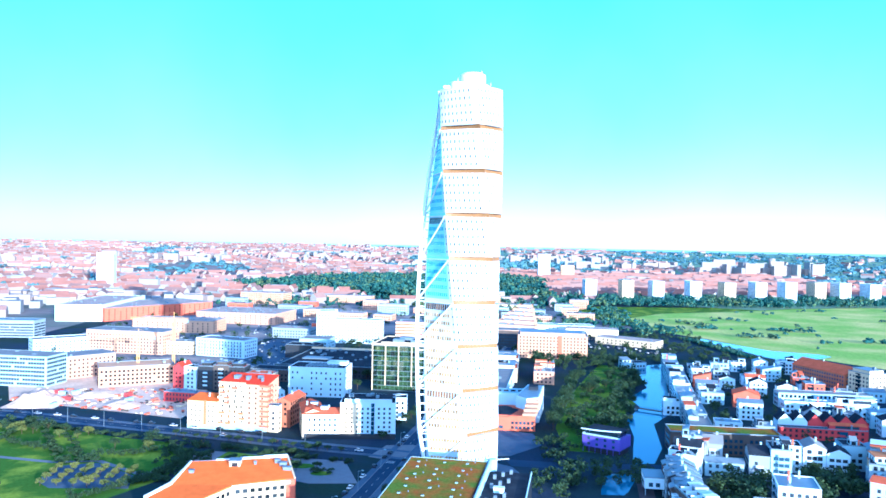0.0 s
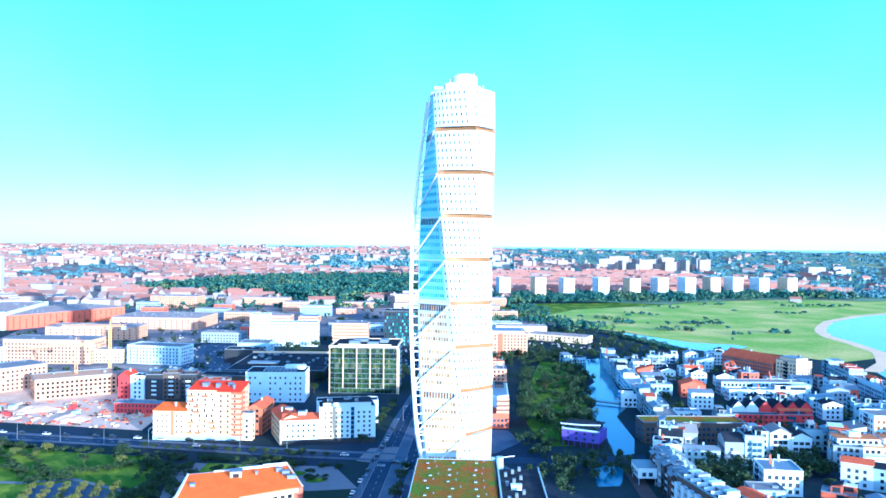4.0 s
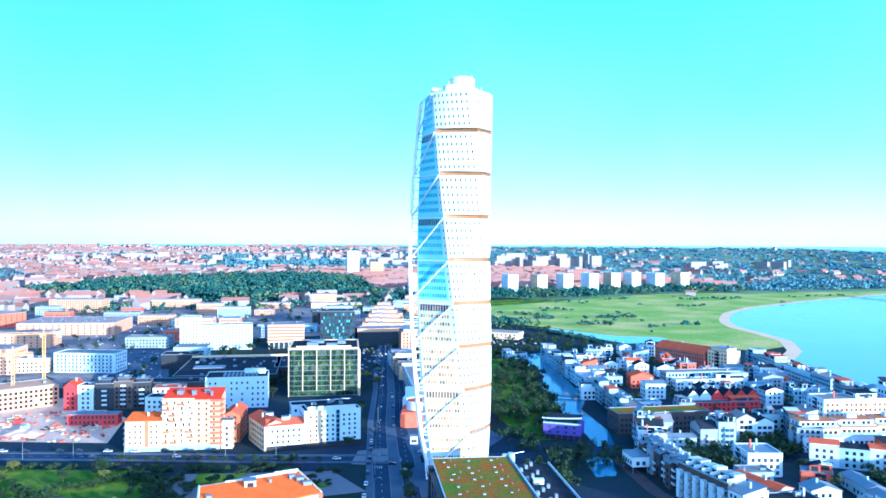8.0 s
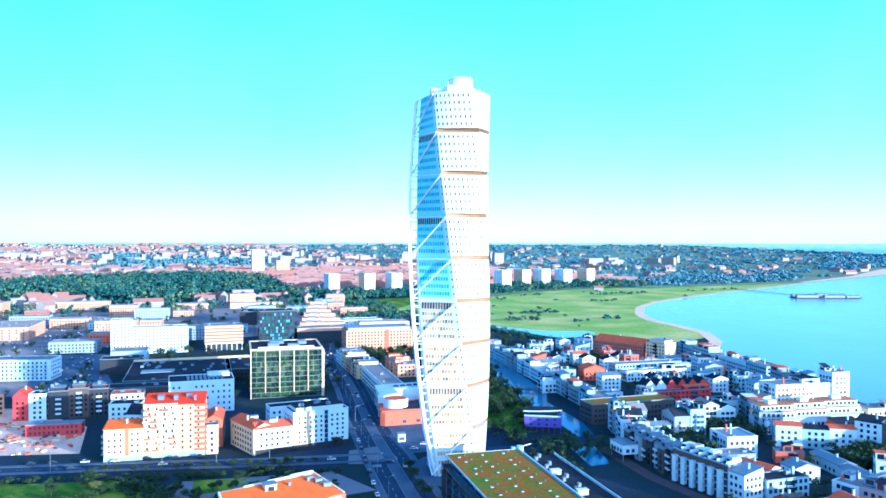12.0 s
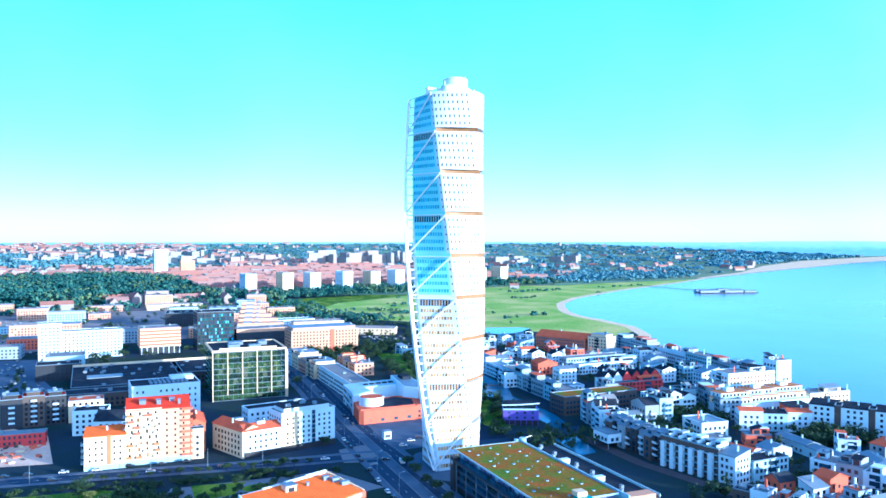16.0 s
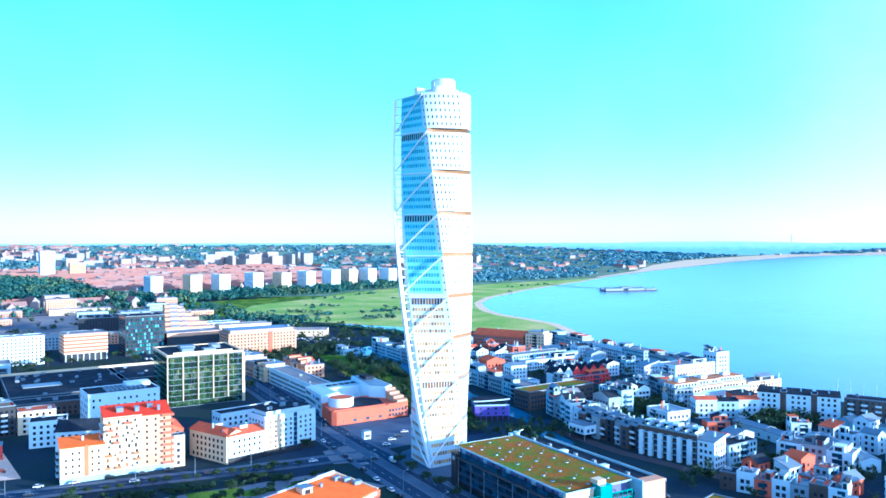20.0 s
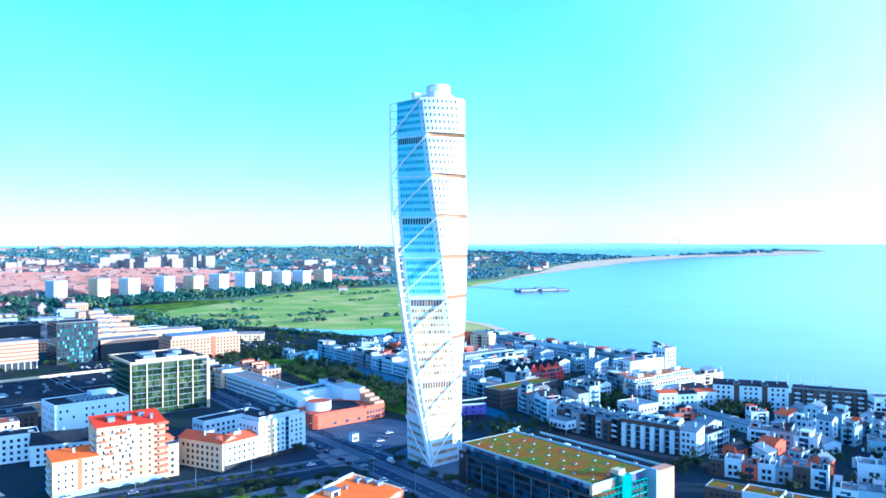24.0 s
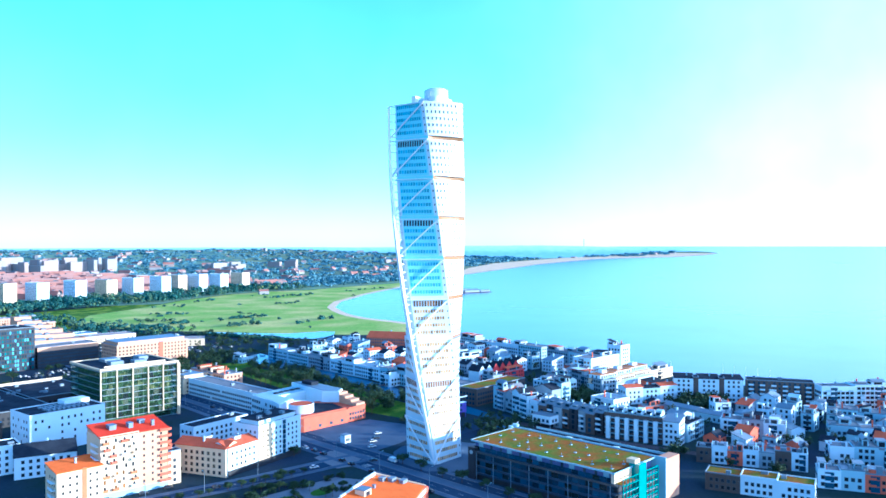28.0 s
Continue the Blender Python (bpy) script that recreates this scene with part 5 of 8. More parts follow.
    for k in ((5, 6), (4, 5), (6, 7)):
        windows_on(th, loc[k[0]], loc[k[1]], 2.0, h - 0.6, 3.0, 3.2, 1.9, 1.7, "plain")
    p = Vector(loc[6])
    part("brick_corner", boxes((p.x - 3.5, p.y - 1.2, 0, p.x + 0.3, p.y + 0.6, h + 1.0)), "coral", th)


orange_house()

# ---- halls and offices farther along the boulevard ----
mh = house("long dark flat-roofed market hall", -90, 622, -11, 76, 90, 9, "blackwall", "felt", name="hall", joined=True, clutter=26)
part("fascia", boxes((0, 89.4, 9.5, 76, 90.1, 11.2)), "cream", mh, "pale cream roof fascia")
part("rooflight", boxes((10, 30, 9.4, 34, 42, 10.1)), "zinc", mh)
mh = house("dark flat-roofed annex of the market hall", -13, 640, -11, 46, 58, 9, "blackwall", "felt", name="hall", joined=True, clutter=10)
part("fascia", boxes((0, 57.4, 9.5, 46, 58.1, 11.2)), "cream", mh, "pale cream roof fascia")
house("white tall end of an apartment block", -80.7, 824, -8, 19, 18, 33, "white", "gravel", joined=True)
house("long white apartment block with even windows", -62, 821.2, -8, 51, 18, 25, "white", "gravel", joined=True)
st = house("orange striped office building with open ground floor", 4, 811, -9, 36, 24, 24.5, "coral", "gravel", joined=True, name="office_building", sides="")
# black skin stands in for the shade under the open ground floor
part("ground_floor", boxes((-0.06, -0.06, 0, 36.06, 24.06, 6.6)), "blackwall", st, "black box for the shaded open ground floor")
for k in range(6):
    part("band", boxes((-0.5, -0.5, 6.6 + k * 3.2, 36.5, 24.5, 8.0 + k * 3.2)), "cream", st, "pale cream spandrel band")
for i in range(8):
    bm = bmesh.new()
    cyl(bm, 1 + i * 4.9, -0.3, 0, 6.6, 0.4, 8)
    part("column", bm, "white", st)
dg = house("dark glass office tower with scattered pale panels", 57, 807.5, -10, 35.4, 30, 37, "blackwall", "felt", joined=True, name="office_building", sides="rlb", step=2.2, ww=1.6, wh=2.2)
r5 = random.Random(6)
TEAL = pane_mesh("teal_pane", "glass_teal")
NAVY, TEAL_LIT = pane_mesh("navy_pane", "glass_blue"), pane_mesh("lit_teal_pane", "glass_tower")
for k in range(10):
    for i in range(17):
        ob = new("pane", r5.choice((TEAL, TEAL, NAVY, NAVY, NAVY, TEAL_LIT)))
        ob.parent = dg
        ob.matrix_local = Matrix.Translation((1.6 + i * 2.0, -0.1, 1.0 + k * 3.5)) @ Matrix.Diagonal((1.3, 1, 2.4, 1))
sch = house("pink brick school with long window rows and terracotta strip", 121, 730, -12, 66, 30, 22, "salmon", "gravel", joined=True, name="school_building", penthouse=2.5)
part("stair_strip", boxes((38, -0.3, 0, 42, 0.2, 22)), "coral", sch)
pv = thing("pavilion", "violet blue pavilion on posts with swept white roof edge", "pavilion", at=(104, 400.5, 0), turn=-38)
# black block stands in for the shade between the posts
part("ground_floor", boxes((1.5, 1.5, 0, 20.5, 13.5, 3.0)), "blackwall", pv, "black box for the shaded open ground floor")
part("body", boxes((0, 0, 3.0, 21, 15, 9.0)), "violet", pv, "violet blue clad two-storey body")
part("top_storey", boxes((1.8, 1.8, 9.0, 19.2, 13.2, 11.6)), "glass_blue", pv, "set-back glazed top storey")
part("roof", boxes((0.6, 0.6, 11.6, 20.4, 14.4, 11.9)), "felt", pv)
part("terrace_rail", boxes((0, 0, 9.0, 21, 0.12, 9.9), (0, 0.12, 9.0, 0.12, 15, 9.9)), "pale", pv)
windows_on(pv, (0, 0), (21, 0), 3.0, 8.9, 4.6, 2.9, 1.5, 1.4, "dark")
windows_on(pv, (0, 15), (0, 0), 3.0, 8.9, 4.6, 2.9, 1.5, 1.4, "dark")
for i in range(7):
    bm = bmesh.new()
    cyl(bm, 0.4 + i * 3.36, 0.4, 0, 3.0, 0.16, 8)
    part("post", bm, "violet", pv)
bm = bmesh.new()
rings = [[bm.verts.new((-0.6 + 2.2 * i, y, z + 0.012 * i * i)) for y, z in ((-0.4, 11.7), (0.2, 11.7), (0.2, 12.3), (-0.4, 12.3))] for i in range(11)]
for ra, rb in zip(rings[:-1], rings[1:]):
    for i in range(4):
        bm.faces.new((ra[i], ra[(i + 1) % 4], rb[(i + 1) % 4], rb[i]))
bm.faces.new(rings[0]), bm.faces.new(rings[-1][::-1])
bmesh.ops.recalc_face_normals(bm, faces=bm.faces[:])
part("roof_sweep", bm, "white", pv, "curved white roof edge")


# ---- the low white quarter by the sea ----
TAKEN = []


def span(label, p, q, d, h, **kw):
    """A building whose front runs from p to q, its depth to the left of that way."""
    w = math.hypot(q[0] - p[0], q[1] - p[1])
    a = math.atan2(q[1] - p[1], q[0] - p[0])
    for i in range(max(1, int(w // 7)) + 1):
        for j in range(max(1, int(d // 7)) + 1):
            s, t = w * i / max(1, int(w // 7)), d * j / max(1, int(d // 7))
            TAKEN.append((p[0] + math.cos(a) * s - math.sin(a) * t, p[1] + math.sin(a) * s + math.cos(a) * t))
    if p[0] > 55 and p[1] < 680 and kw.get("top", "flat") == "flat" and kw.get("name", "apartment_building") == "apartment_building" and kw.get("wall", "white") != "wood":
        kw.setdefault("stepped", True)
        if kw.get("wall", "white") == "white" and int(p[0] * 7 + p[1] * 3) % 3 == 0:
            kw["wall"] = "pale"
        if kw.get("wall", "white") in ("white", "pale", "grey"):
            kw["ww"], kw["wh"], kw["step"], kw["penthouse"] = max(1.6, kw.get("ww", 0)), 1.75, min(2.9, kw.get("step", 2.9)), 0
        kw["clutter"] = min(1, kw.get("clutter", 1))
    return house(label, p[0], p[1], math.degrees(a), w, d, h, **kw)


def between(p, q, a, b):
    return ((p[0] + (q[0] - p[0]) * a, p[1] + (q[1] - p[1]) * a), (p[0] + (q[0] - p[0]) * b, p[1] + (q[1] - p[1]) * b))


def terrace(n, p, q, d, hs, walls, labels, roofs=("felt",), gap=0.0, **kw):
    """A row of n adjoining buildings from p to q."""
    for i in range(n):
        a, b = between(p, q, (i + gap) / n, (i + 1 - gap) / n)
        span(labels[i % len(labels)], a, b, d, hs[i % len(hs)], wall=walls[i % len(walls)], roof=roofs[i % len(roofs)], **kw)


def cluster(n, p, q, d, h, seed, **kw):
    """A block built of n narrow houses that differ in height, line, roof and tone."""
    r = random.Random(seed)
    nx, ny = -(q[1] - p[1]), q[0] - p[0]
    k = math.hypot(nx, ny)
    for i in range(n):
        a, b = between(p, q, (i + 0.01) / n, (i + 0.99) / n)
        o = r.uniform(-1.6, 1.6)
        wall = r.choice(("white", "white", "pale", "pale", "grey", "grey"))
        label = {"white": "white", "pale": "pale blue-grey", "grey": "grey"}[wall] + " narrow apartment house with " + r.choice(("roof terrace", "dark loggia", "set-back top floor"))
        top = r.choice(("flat", "flat", "gable_x", "gable_y"))
        span(label, (a[0] + nx / k * o, a[1] + ny / k * o), (b[0] + nx / k * o, b[1] + ny / k * o), d - o + r.uniform(-1, 1), h + r.uniform(-2.4, 1.6), wall=wall, roof=r.choice(("zinc", "gravel", "felt", "felt", "tile")),
             top=top, rise=r.uniform(1.4, 3.4), mono=r.random() < 0.5, sides="flr", group="narrow houses", win=r.choice(("plain", "dark")), ww=r.choice((1.4, 1.8, 2.2)), wh=r.choice((1.6, 2.0)), step=r.choice((2.4, 2.9)), balconies=r.choice(("", "f")), **kw)


# canal front: glazed row with sheet metal roofs, then dark timber row with white bays
for i in range(8):
    a, b = between((127.5, 341), (116.6, 297), i / 8, (i + 0.985) / 8)
    o = 0.0 if i % 2 else -1.4
    bay = span("narrow grey glazed terrace house with zinc roof on the promenade", (a[0] + o, a[1]), (b[0] + o, b[1]), 12 - o, 11.8 + (i * 5 % 3) * 0.6, wall=("wood", "blackwall", "grey")[i % 3], roof="zinc", top="gable_x", rise=3.0, win="dark", step=2.5, ww=1.9, wh=2.2, floor=3.0, sides="fl", group="promenade terrace", balconies="f" if i % 2 else "")
    part("dormer", boxes((1.2, 1.6, 11.5, 4.2, 5.5, 14.6), (1.0, 1.3, 14.6, 4.4, 5.8, 14.8)), "zinc", bay, "zinc clad dormer")
    part("dormer_window", boxes((1.5, 1.5, 12.6, 3.9, 1.62, 14.2)), "glass_blue", bay)
timber_row = span("dark timber apartment row with white bays on the promenade", (115.9, 296), (115.3, 263.2), 12, 14.2, wall="wood", roof="felt", win="dark", step=2.2, ww=1.7, wh=2.0, sides="flr", clutter=0)
for i in range(6):
    room = part("roof_room", boxes((1.2 + i * 5.3, 4.2, 14.2, 4.6 + i * 5.3, 9.5, 16.6 + (i * 3 % 2) * 0.5)), ("white", "grey", "pale")[i % 3], timber_row, "set-back room on the roof")
    part("room_window", boxes((1.6 + i * 5.3, 4.12, 14.7, 4.2 + i * 5.3, 4.22, 16.2)), "glass", room)
    part("terrace_screen", boxes((4.8 + i * 5.3, 0.5, 14.2, 4.95 + i * 5.3, 9.5, 15.9)), "white", timber_row)
part("parapet", boxes((0, -0.1, 14.2, 32.8, 0.15, 15.0)), "pale", timber_row)
for i in range(6):
    a, b = between((115.9, 295.6), (115.4, 263.6), (i + 0.2) / 6, (i + 0.6) / 6)
    bay = span("white plastered bay projecting from a dark timber row", (a[0] - 2.0, a[1]), (b[0] - 2.0, b[1]), 1.9, 11.6, wall="white", step=1.5, ww=0.75, wh=1.2, floor=2.8, name="bay", category="building bay", clutter=0, group="white bays", sides="flr", skip=0.0)
for k in range(4):
    rail = thing("balcony", "long dark balcony along the timber row", "balcony", "timber row balconies", at=(115.2, 263.4, 2.9 * (k + 1)))
    part("slab", boxes((-1.2, 0, 0, 0.4, 32, 0.15)), "pale", rail)
    part("railing", boxes((-1.2, 0, 0.95, -1.12, 32, 1.05), (-1.2, 0, 0.5, -1.14, 32, 0.56)), "metal", rail)
span("white corner house with sloping roof beside the promenade", (114.6, 262.8), (114.4, 254.0), 11, 13.2, wall="white", roof="zinc", stepped=False, top="gable_x", mono=True, rise=2.2, step=2.4, ww=1.3, wh=1.5, sides="flr")
span("white side street house with dark roof", (126, 252.2), (147.5, 248.2), 10, 9.5, wall="white", roof="felt", step=2.6, ww=1.4, wh=1.5, sides="flr")
span("white side street house with red roof edge", (147, 262), (144.5, 287), 9, 10, wall="white", roof="tile", top="gable_x", rise=1.4, step=2.8, sides="blr")
cluster(5, (151.5, 381), (129.5, 343), 12, 13.5, 3)
span("dark timber house with green sedum roof", (150, 396), (206, 386), 16, 11.5, wall="wood", roof="sedum", clutter=0, step=2.6, ww=1.6, win="dark")
cluster(2, (148, 374), (166, 367), 12, 13.5, 15)
cluster(2, (172, 352), (190, 346), 15, 13.5, 21)
span("white pavilion with blue-grey sheet roof", (153, 357), (170, 352), 8, 7, wall="pale", roof="zinc", top="gable_x", rise=1.6)
span("white villa with sunlit curved gable", (163, 306), (178.5, 300.5), 18, 11, wall="white", roof="zinc", penthouse=1.8)
span("small pink brick house with flat roof", (180, 291), (190, 282), 8, 5.5, wall="coral", roof="zinc")
cluster(3, (193, 364), (223, 354), 13, 13, 7)
cluster(3, (226, 366), (258, 357), 13, 12, 9)
terrace(3, (206, 311.5), (235, 284.5), 11, (11.6, 10.6, 11.6), ("white", "pale", "white"), ("white apartment house with red sheet roof edge",), ("tile", "felt", "tile"), top="gable_x", rise=1.2, sides="flr")
span("grey apartment wing with dark roof beside terraced block", (239.5, 364), (219, 332.8), 13, 12.6, wall="grey", roof="felt", step=2.6, ww=1.3, wh=1.5, sides="flr")


def terraced_block(p, q, d, h):
    """A pale apartment block whose upper storeys step back behind terraces with brown copings."""
    w = math.hypot(q[0] - p[0], q[1] - p[1])
    turn = math.degrees(math.atan2(q[1] - p[1], q[0] - p[0]))
    for i in range(3):
        for j in range(3):
            TAKEN.append((p[0] + (q[0] - p[0]) * i / 2 - (q[1] - p[1]) / w * d * j / 2, p[1] + (q[1] - p[1]) * i / 2 + (q[0] - p[0]) / w * d * j / 2))
    th = thing("apartment_building", "pale apartment block with stepped terraces and brown copings", "building", "terraced blocks", at=(*p, 0), turn=turn)
    z, back = 0.0, 0.0
    for k, (up, step_back) in enumerate(((h * 0.55, 0.0), (h * 0.25, 2.6), (h * 0.2, 2.8))):
        back += step_back
        tier = part("storey_tier", boxes((0.4 * k, back, z, w - 0.4 * k, d - 0.3 * k, z + up)), "white" if k != 1 else "cream", th)
        part("coping", boxes((0.4 * k - 0.3, back - 0.4, z + up, w - 0.4 * k + 0.3, d - 0.3 * k + 0.3, z + up + 0.3)), "rust_brick" if k else "pale", tier, "brown coping" if k else "")
        windows_on(th, (0.4 * k, back), (w - 0.4 * k, back), z, z + up, 2.7, 2.75, 1.7, 1.6, "plain", 0.1, random.Random(int(p[0]) + k), sill=0.7)
        windows_on(th, (0.4 * k, d - 0.3 * k), (0.4 * k, back), z, z + up, 3.4, 2.75, 1.2, 1.5, "plain", 0.2, random.Random(int(p[1]) + k), sill=0.7)
        if k:
            part("terrace_rail", boxes((0.4 * k, back - 2.4, z + 0.3, w - 0.4 * k, back - 2.34, z + 1.2)), "pale", tier)
        z += up + 0.3
    part("stair_house", boxes((w * 0.35, d * 0.55, z, w * 0.6, d * 0.8, z + 2.2)), "white", th)


for a, b in (((221, 330.5), (242, 324)), ((244, 326.5), (264, 320)), ((266, 322.5), (288, 315))):
    terraced_block(a, b, 16, 14.5)
span("sunlit white apartment block facing the sea", (262, 356), (300, 346), 17, 20, wall="white", roof="gravel", win="warm", step=3.6)
span("sunlit white stair tower with rounded top", (301, 345), (313, 341.5), 13, 26.5, wall="white", roof="gravel", clutter=1)
span("pale low restaurant pavilion on the quay", (302, 322), (334, 312), 12, 8, wall="cream", roof="gravel", joined=True)
for i, (a, b) in enumerate((((236.5, 287), (240.5, 274.5)), ((241.5, 271.5), (246, 258.5)), ((247, 255.5), (251.5, 244)))):
    span("white seaside apartment house between dark stair slots", a, b, 12, 16, wall="white", roof="felt", sides="flr", mono=True, top="gable_x", rise=1.6, group="seaside apartment houses")
for i, (a, b) in enumerate((((240.4, 274.7), (241.6, 271.3)), ((245.9, 258.7), (247.1, 255.3)))):
    span("dark brick stair slot between white houses", a, b, 10, 16.5, wall="wood", name="stair_tower", clutter=0)
span("dark brown seaside apartment house", (254.5, 243), (262.5, 201), 12, 15.5, wall="wood", roof="felt", sides="flr", balconies="f", win="dark")
terrace(2, (254, 196), (276, 158), 13, (15, 16), ("white", "white"), ("white gridded seaside apartment block with loggias",), ("gravel",), step=3.0, ww=2.3, wh=2.0, penthouse=2.4, balconies="f")
terrace(2, (195, 283), (178, 240), 9, (5.5, 5), ("pale",), ("low pale building with zinc vaulted roof",), ("zinc",), top="gable_x", rise=1.5)
terrace(3, (196, 240), (160, 204), 9, (5, 5.5, 6), ("pale", "coral", "white"), ("low pale building with zinc roof",), ("zinc",), top="gable_x", rise=1.6)
span("small white house with flat roof in the yard", (200, 252), (207, 244), 8, 8, wall="white", roof="gravel")
terrace(3, (151, 240), (154, 206), 13, (9.5, 10.5, 9), ("white", "grey", "white"), ("white cubic town house with roof terrace",), ("gravel",), penthouse=2.0, step=3.0)
terrace(7, (91, 240), (99, 190), 9, (7.5, 8.5, 7, 8, 7.5, 9, 8.5), ("wood", "white", "coral", "white", "grey", "wood", "white"), ("narrow town house in a mixed terrace",), ("felt", "zinc", "tile"), sides="fb", step=2.4)
terrace(3, (49, 227), (51, 183), 11, (7.5, 8, 7.5), ("wood", "white", "white"), ("low house with green and rust sedum roof",), ("sedum",), clutter=1, step=2.4)
terrace(5, (76, 184), (84, 138), 10, (8, 9, 8), ("white", "pale", "coral"), ("white terraced town house with roof boxes",), ("gravel", "zinc"), penthouse=1.8, step=2.6)
terrace(4, (118, 182), (128, 140), 11, (9, 10), ("white", "pale"), ("white cubic town house with terraces",), ("gravel",), penthouse=2.0, step=2.6)
terrace(3, (168, 186), (176, 140), 12, (9, 8), ("white",), ("white cubic town house with terraces",), ("gravel",), penthouse=2.0, step=2.6)
terrace(3, (210, 190), (214, 140), 12, (10, 9), ("white", "pale"), ("white cubic town house with terraces",), ("gravel",), step=2.6)
# along the canal
terrace(8, (240, 668), (167, 410), 12, (11, 10, 11.5), ("white", "pale", "grey", "white"), ("white canal-side terrace house with dormers",), ("zinc", "gravel"), penthouse=1.8, sides="flr", step=2.8)
span("white cubic house standing out over the canal", (181, 497), (178, 486), 12, 9, wall="white")
span("small white pavilion beside the canal bridge", (206, 668), (228, 672), 10, 5, wall="pale", joined=True)
stilt = thing("stilt_house", "small white house on stilts over the promenade", "house", at=(114, 328, 0), turn=-12)
part("body", boxes((0, 0, 3.2, 8.5, 13, 8.0)), "white", stilt)
part("roof", boxes((-0.2, -0.2, 8.0, 8.7, 13.2, 8.25)), "zinc", stilt)
for x, y in ((0.5, 0.5), (8, 0.5), (0.5, 12.5), (8, 12.5)):
    bm = bmesh.new()
    cyl(bm, x, y, 0, 3.2, 0.2, 8)
    part("stilt", bm, "grey", stilt)
windows_on(stilt, (0, 13), (0, 0), 3.2, 8.0, 3.0, 4.2, 1.8, 1.8, "dark")
windows_on(stilt, (0, 0), (8.5, 0), 3.2, 8.0, 3.0, 4.2, 1.8, 1.8, "dark")
# gabled row in red and slate
for i in range(6):
    a, b = between((229, 436), (277, 424), i / 6, (i + 0.97) / 6)
    span("steep gabled terrace house in red and slate" if i % 2 else "steep gabled terrace house in white and slate", a, b, 11, 8.8, wall="red" if i in (2, 3, 4, 5) else "white", roof="felt", top="gable_y", rise=4.6, step=2.6, group="gabled terrace", sides="fb")
span("low brick wall building before the gabled row", (226, 428), (272, 417), 5, 6.5, wall="red", roof="felt", clutter=0)
span("pale long apartment house with flat roof", (268, 512), (328, 500), 12, 10, wall="pale", roof="gravel", step=2.8)
span("pale long apartment house with window bands", (262, 492), (318, 480), 10, 8, wall="white", roof="zinc", step=2.8)
span("red brick house with dark window bands", (337, 624), (349.5, 569), 20, 13, wall="brick", roof="tile", step=2.6, win="dark", top="gable_x", rise=5.5)
span("sunlit white block with roof mast", (350.2, 566), (354.5, 546), 17, 17, wall="cream", roof="gravel", penthouse=2.4)
span("red brick gabled house with glazed front", (236, 512), (252, 506), 16, 9, wall="coral", roof="tile", top="gable_y", rise=3)
terrace(5, (402, 578), (352, 436), 13, (12, 13, 11), ("white", "pale", "white"), ("white seafront apartment house with terraces",), ("gravel", "zinc"), penthouse=2.2, sides="flr", step=3.0)
terrace(2, (346, 428), (320, 376), 13, (13, 14), ("grey", "white"), ("grey seafront apartment house with roof pavilion",), ("gravel",), penthouse=2.4, sides="flr")

rng = random.Random(5)


def free(x, y, r):
    return all((x - a) ** 2 + (y - b) ** 2 > r * r for a, b in TAKEN)


def in_poly(x, y, poly):
    inside = False
    for (x0, y0), (x1, y1) in zip(poly, poly[1:] + poly[:1]):
        if (y0 > y) != (y1 > y) and x < (x1 - x0) * (y - y0) / (y1 - y0) + x0:
            inside = not inside
    return inside


COURTS = [[(128, 296), (140, 332), (156, 352), (178, 346), (165, 306)], [(184, 314), (190, 338), (214, 378), (232, 364), (210, 322)], [(205, 252), (196, 282), (232, 282), (244, 252)]]
QUARTER = [(150, 260), (262, 240), (262, 330), (330, 385), (395, 575), (330, 660), (250, 665), (215, 540), (185, 430), (205, 385), (140, 300)]
ca, sa2 = math.cos(radians(-17)), math.sin(radians(-17))
for i in range(-30, 30):
    for j in range(-30, 40):
        x, y = 240 + ca * i * 19 - sa2 * j * 22, 400 + sa2 * i * 19 + ca * j * 22
        if not in_poly(x, y, QUARTER) or in_poly(x + 6, y, [(216, 380), (286, 366), (292, 424), (222, 440)]) or any(in_poly(x + 6, y + 5, c) for c in COURTS):
            continue
        w, d = rng.uniform(10, 16), rng.uniform(9, 12)
        cx, cy = x + ca * w / 2 - sa2 * d / 2, y + sa2 * w / 2 + ca * d / 2
        if free(cx, cy, 12.5):
            wall = rng.choice(("white", "white", "white", "pale", "pale", "grey", "white", "coral"))
            gab = rng.random() < 0.5
            span({"white": "white town house in the dense quarter", "pale": "pale grey town house in the dense quarter", "coral": "coral red town house in the dense quarter", "grey": "grey town house in the dense quarter"}[wall],
                 (x, y), (x + ca * w, y + sa2 * w), d, rng.choice((7, 8, 10, 11)), wall=wall, roof=rng.choice(("gravel", "zinc", "felt", "zinc")) if not gab else rng.choice(("tile", "zinc", "zinc", "felt")),
                 top=rng.choice(("gable_x", "gable_y")) if gab else "flat", rise=rng.uniform(1.6, 3.6), mono=rng.random() < 0.4, penthouse=0 if gab else rng.choice((0, 0, 2)), sides="fl", group="town houses", step=3.0)
for i in range(0, 12):
    for j in range(0, 5):
        x, y = 66 + i * 16, 66 + j * 15
        if free(x + 6, y + 5, 11):
            span("white cubic town house with roof terrace", (x, y), (x + rng.uniform(9, 13), y - 2), 9, rng.choice((7, 8, 9)), wall=rng.choice(("white", "white", "pale")), roof="gravel", sides="fl", group="town houses")

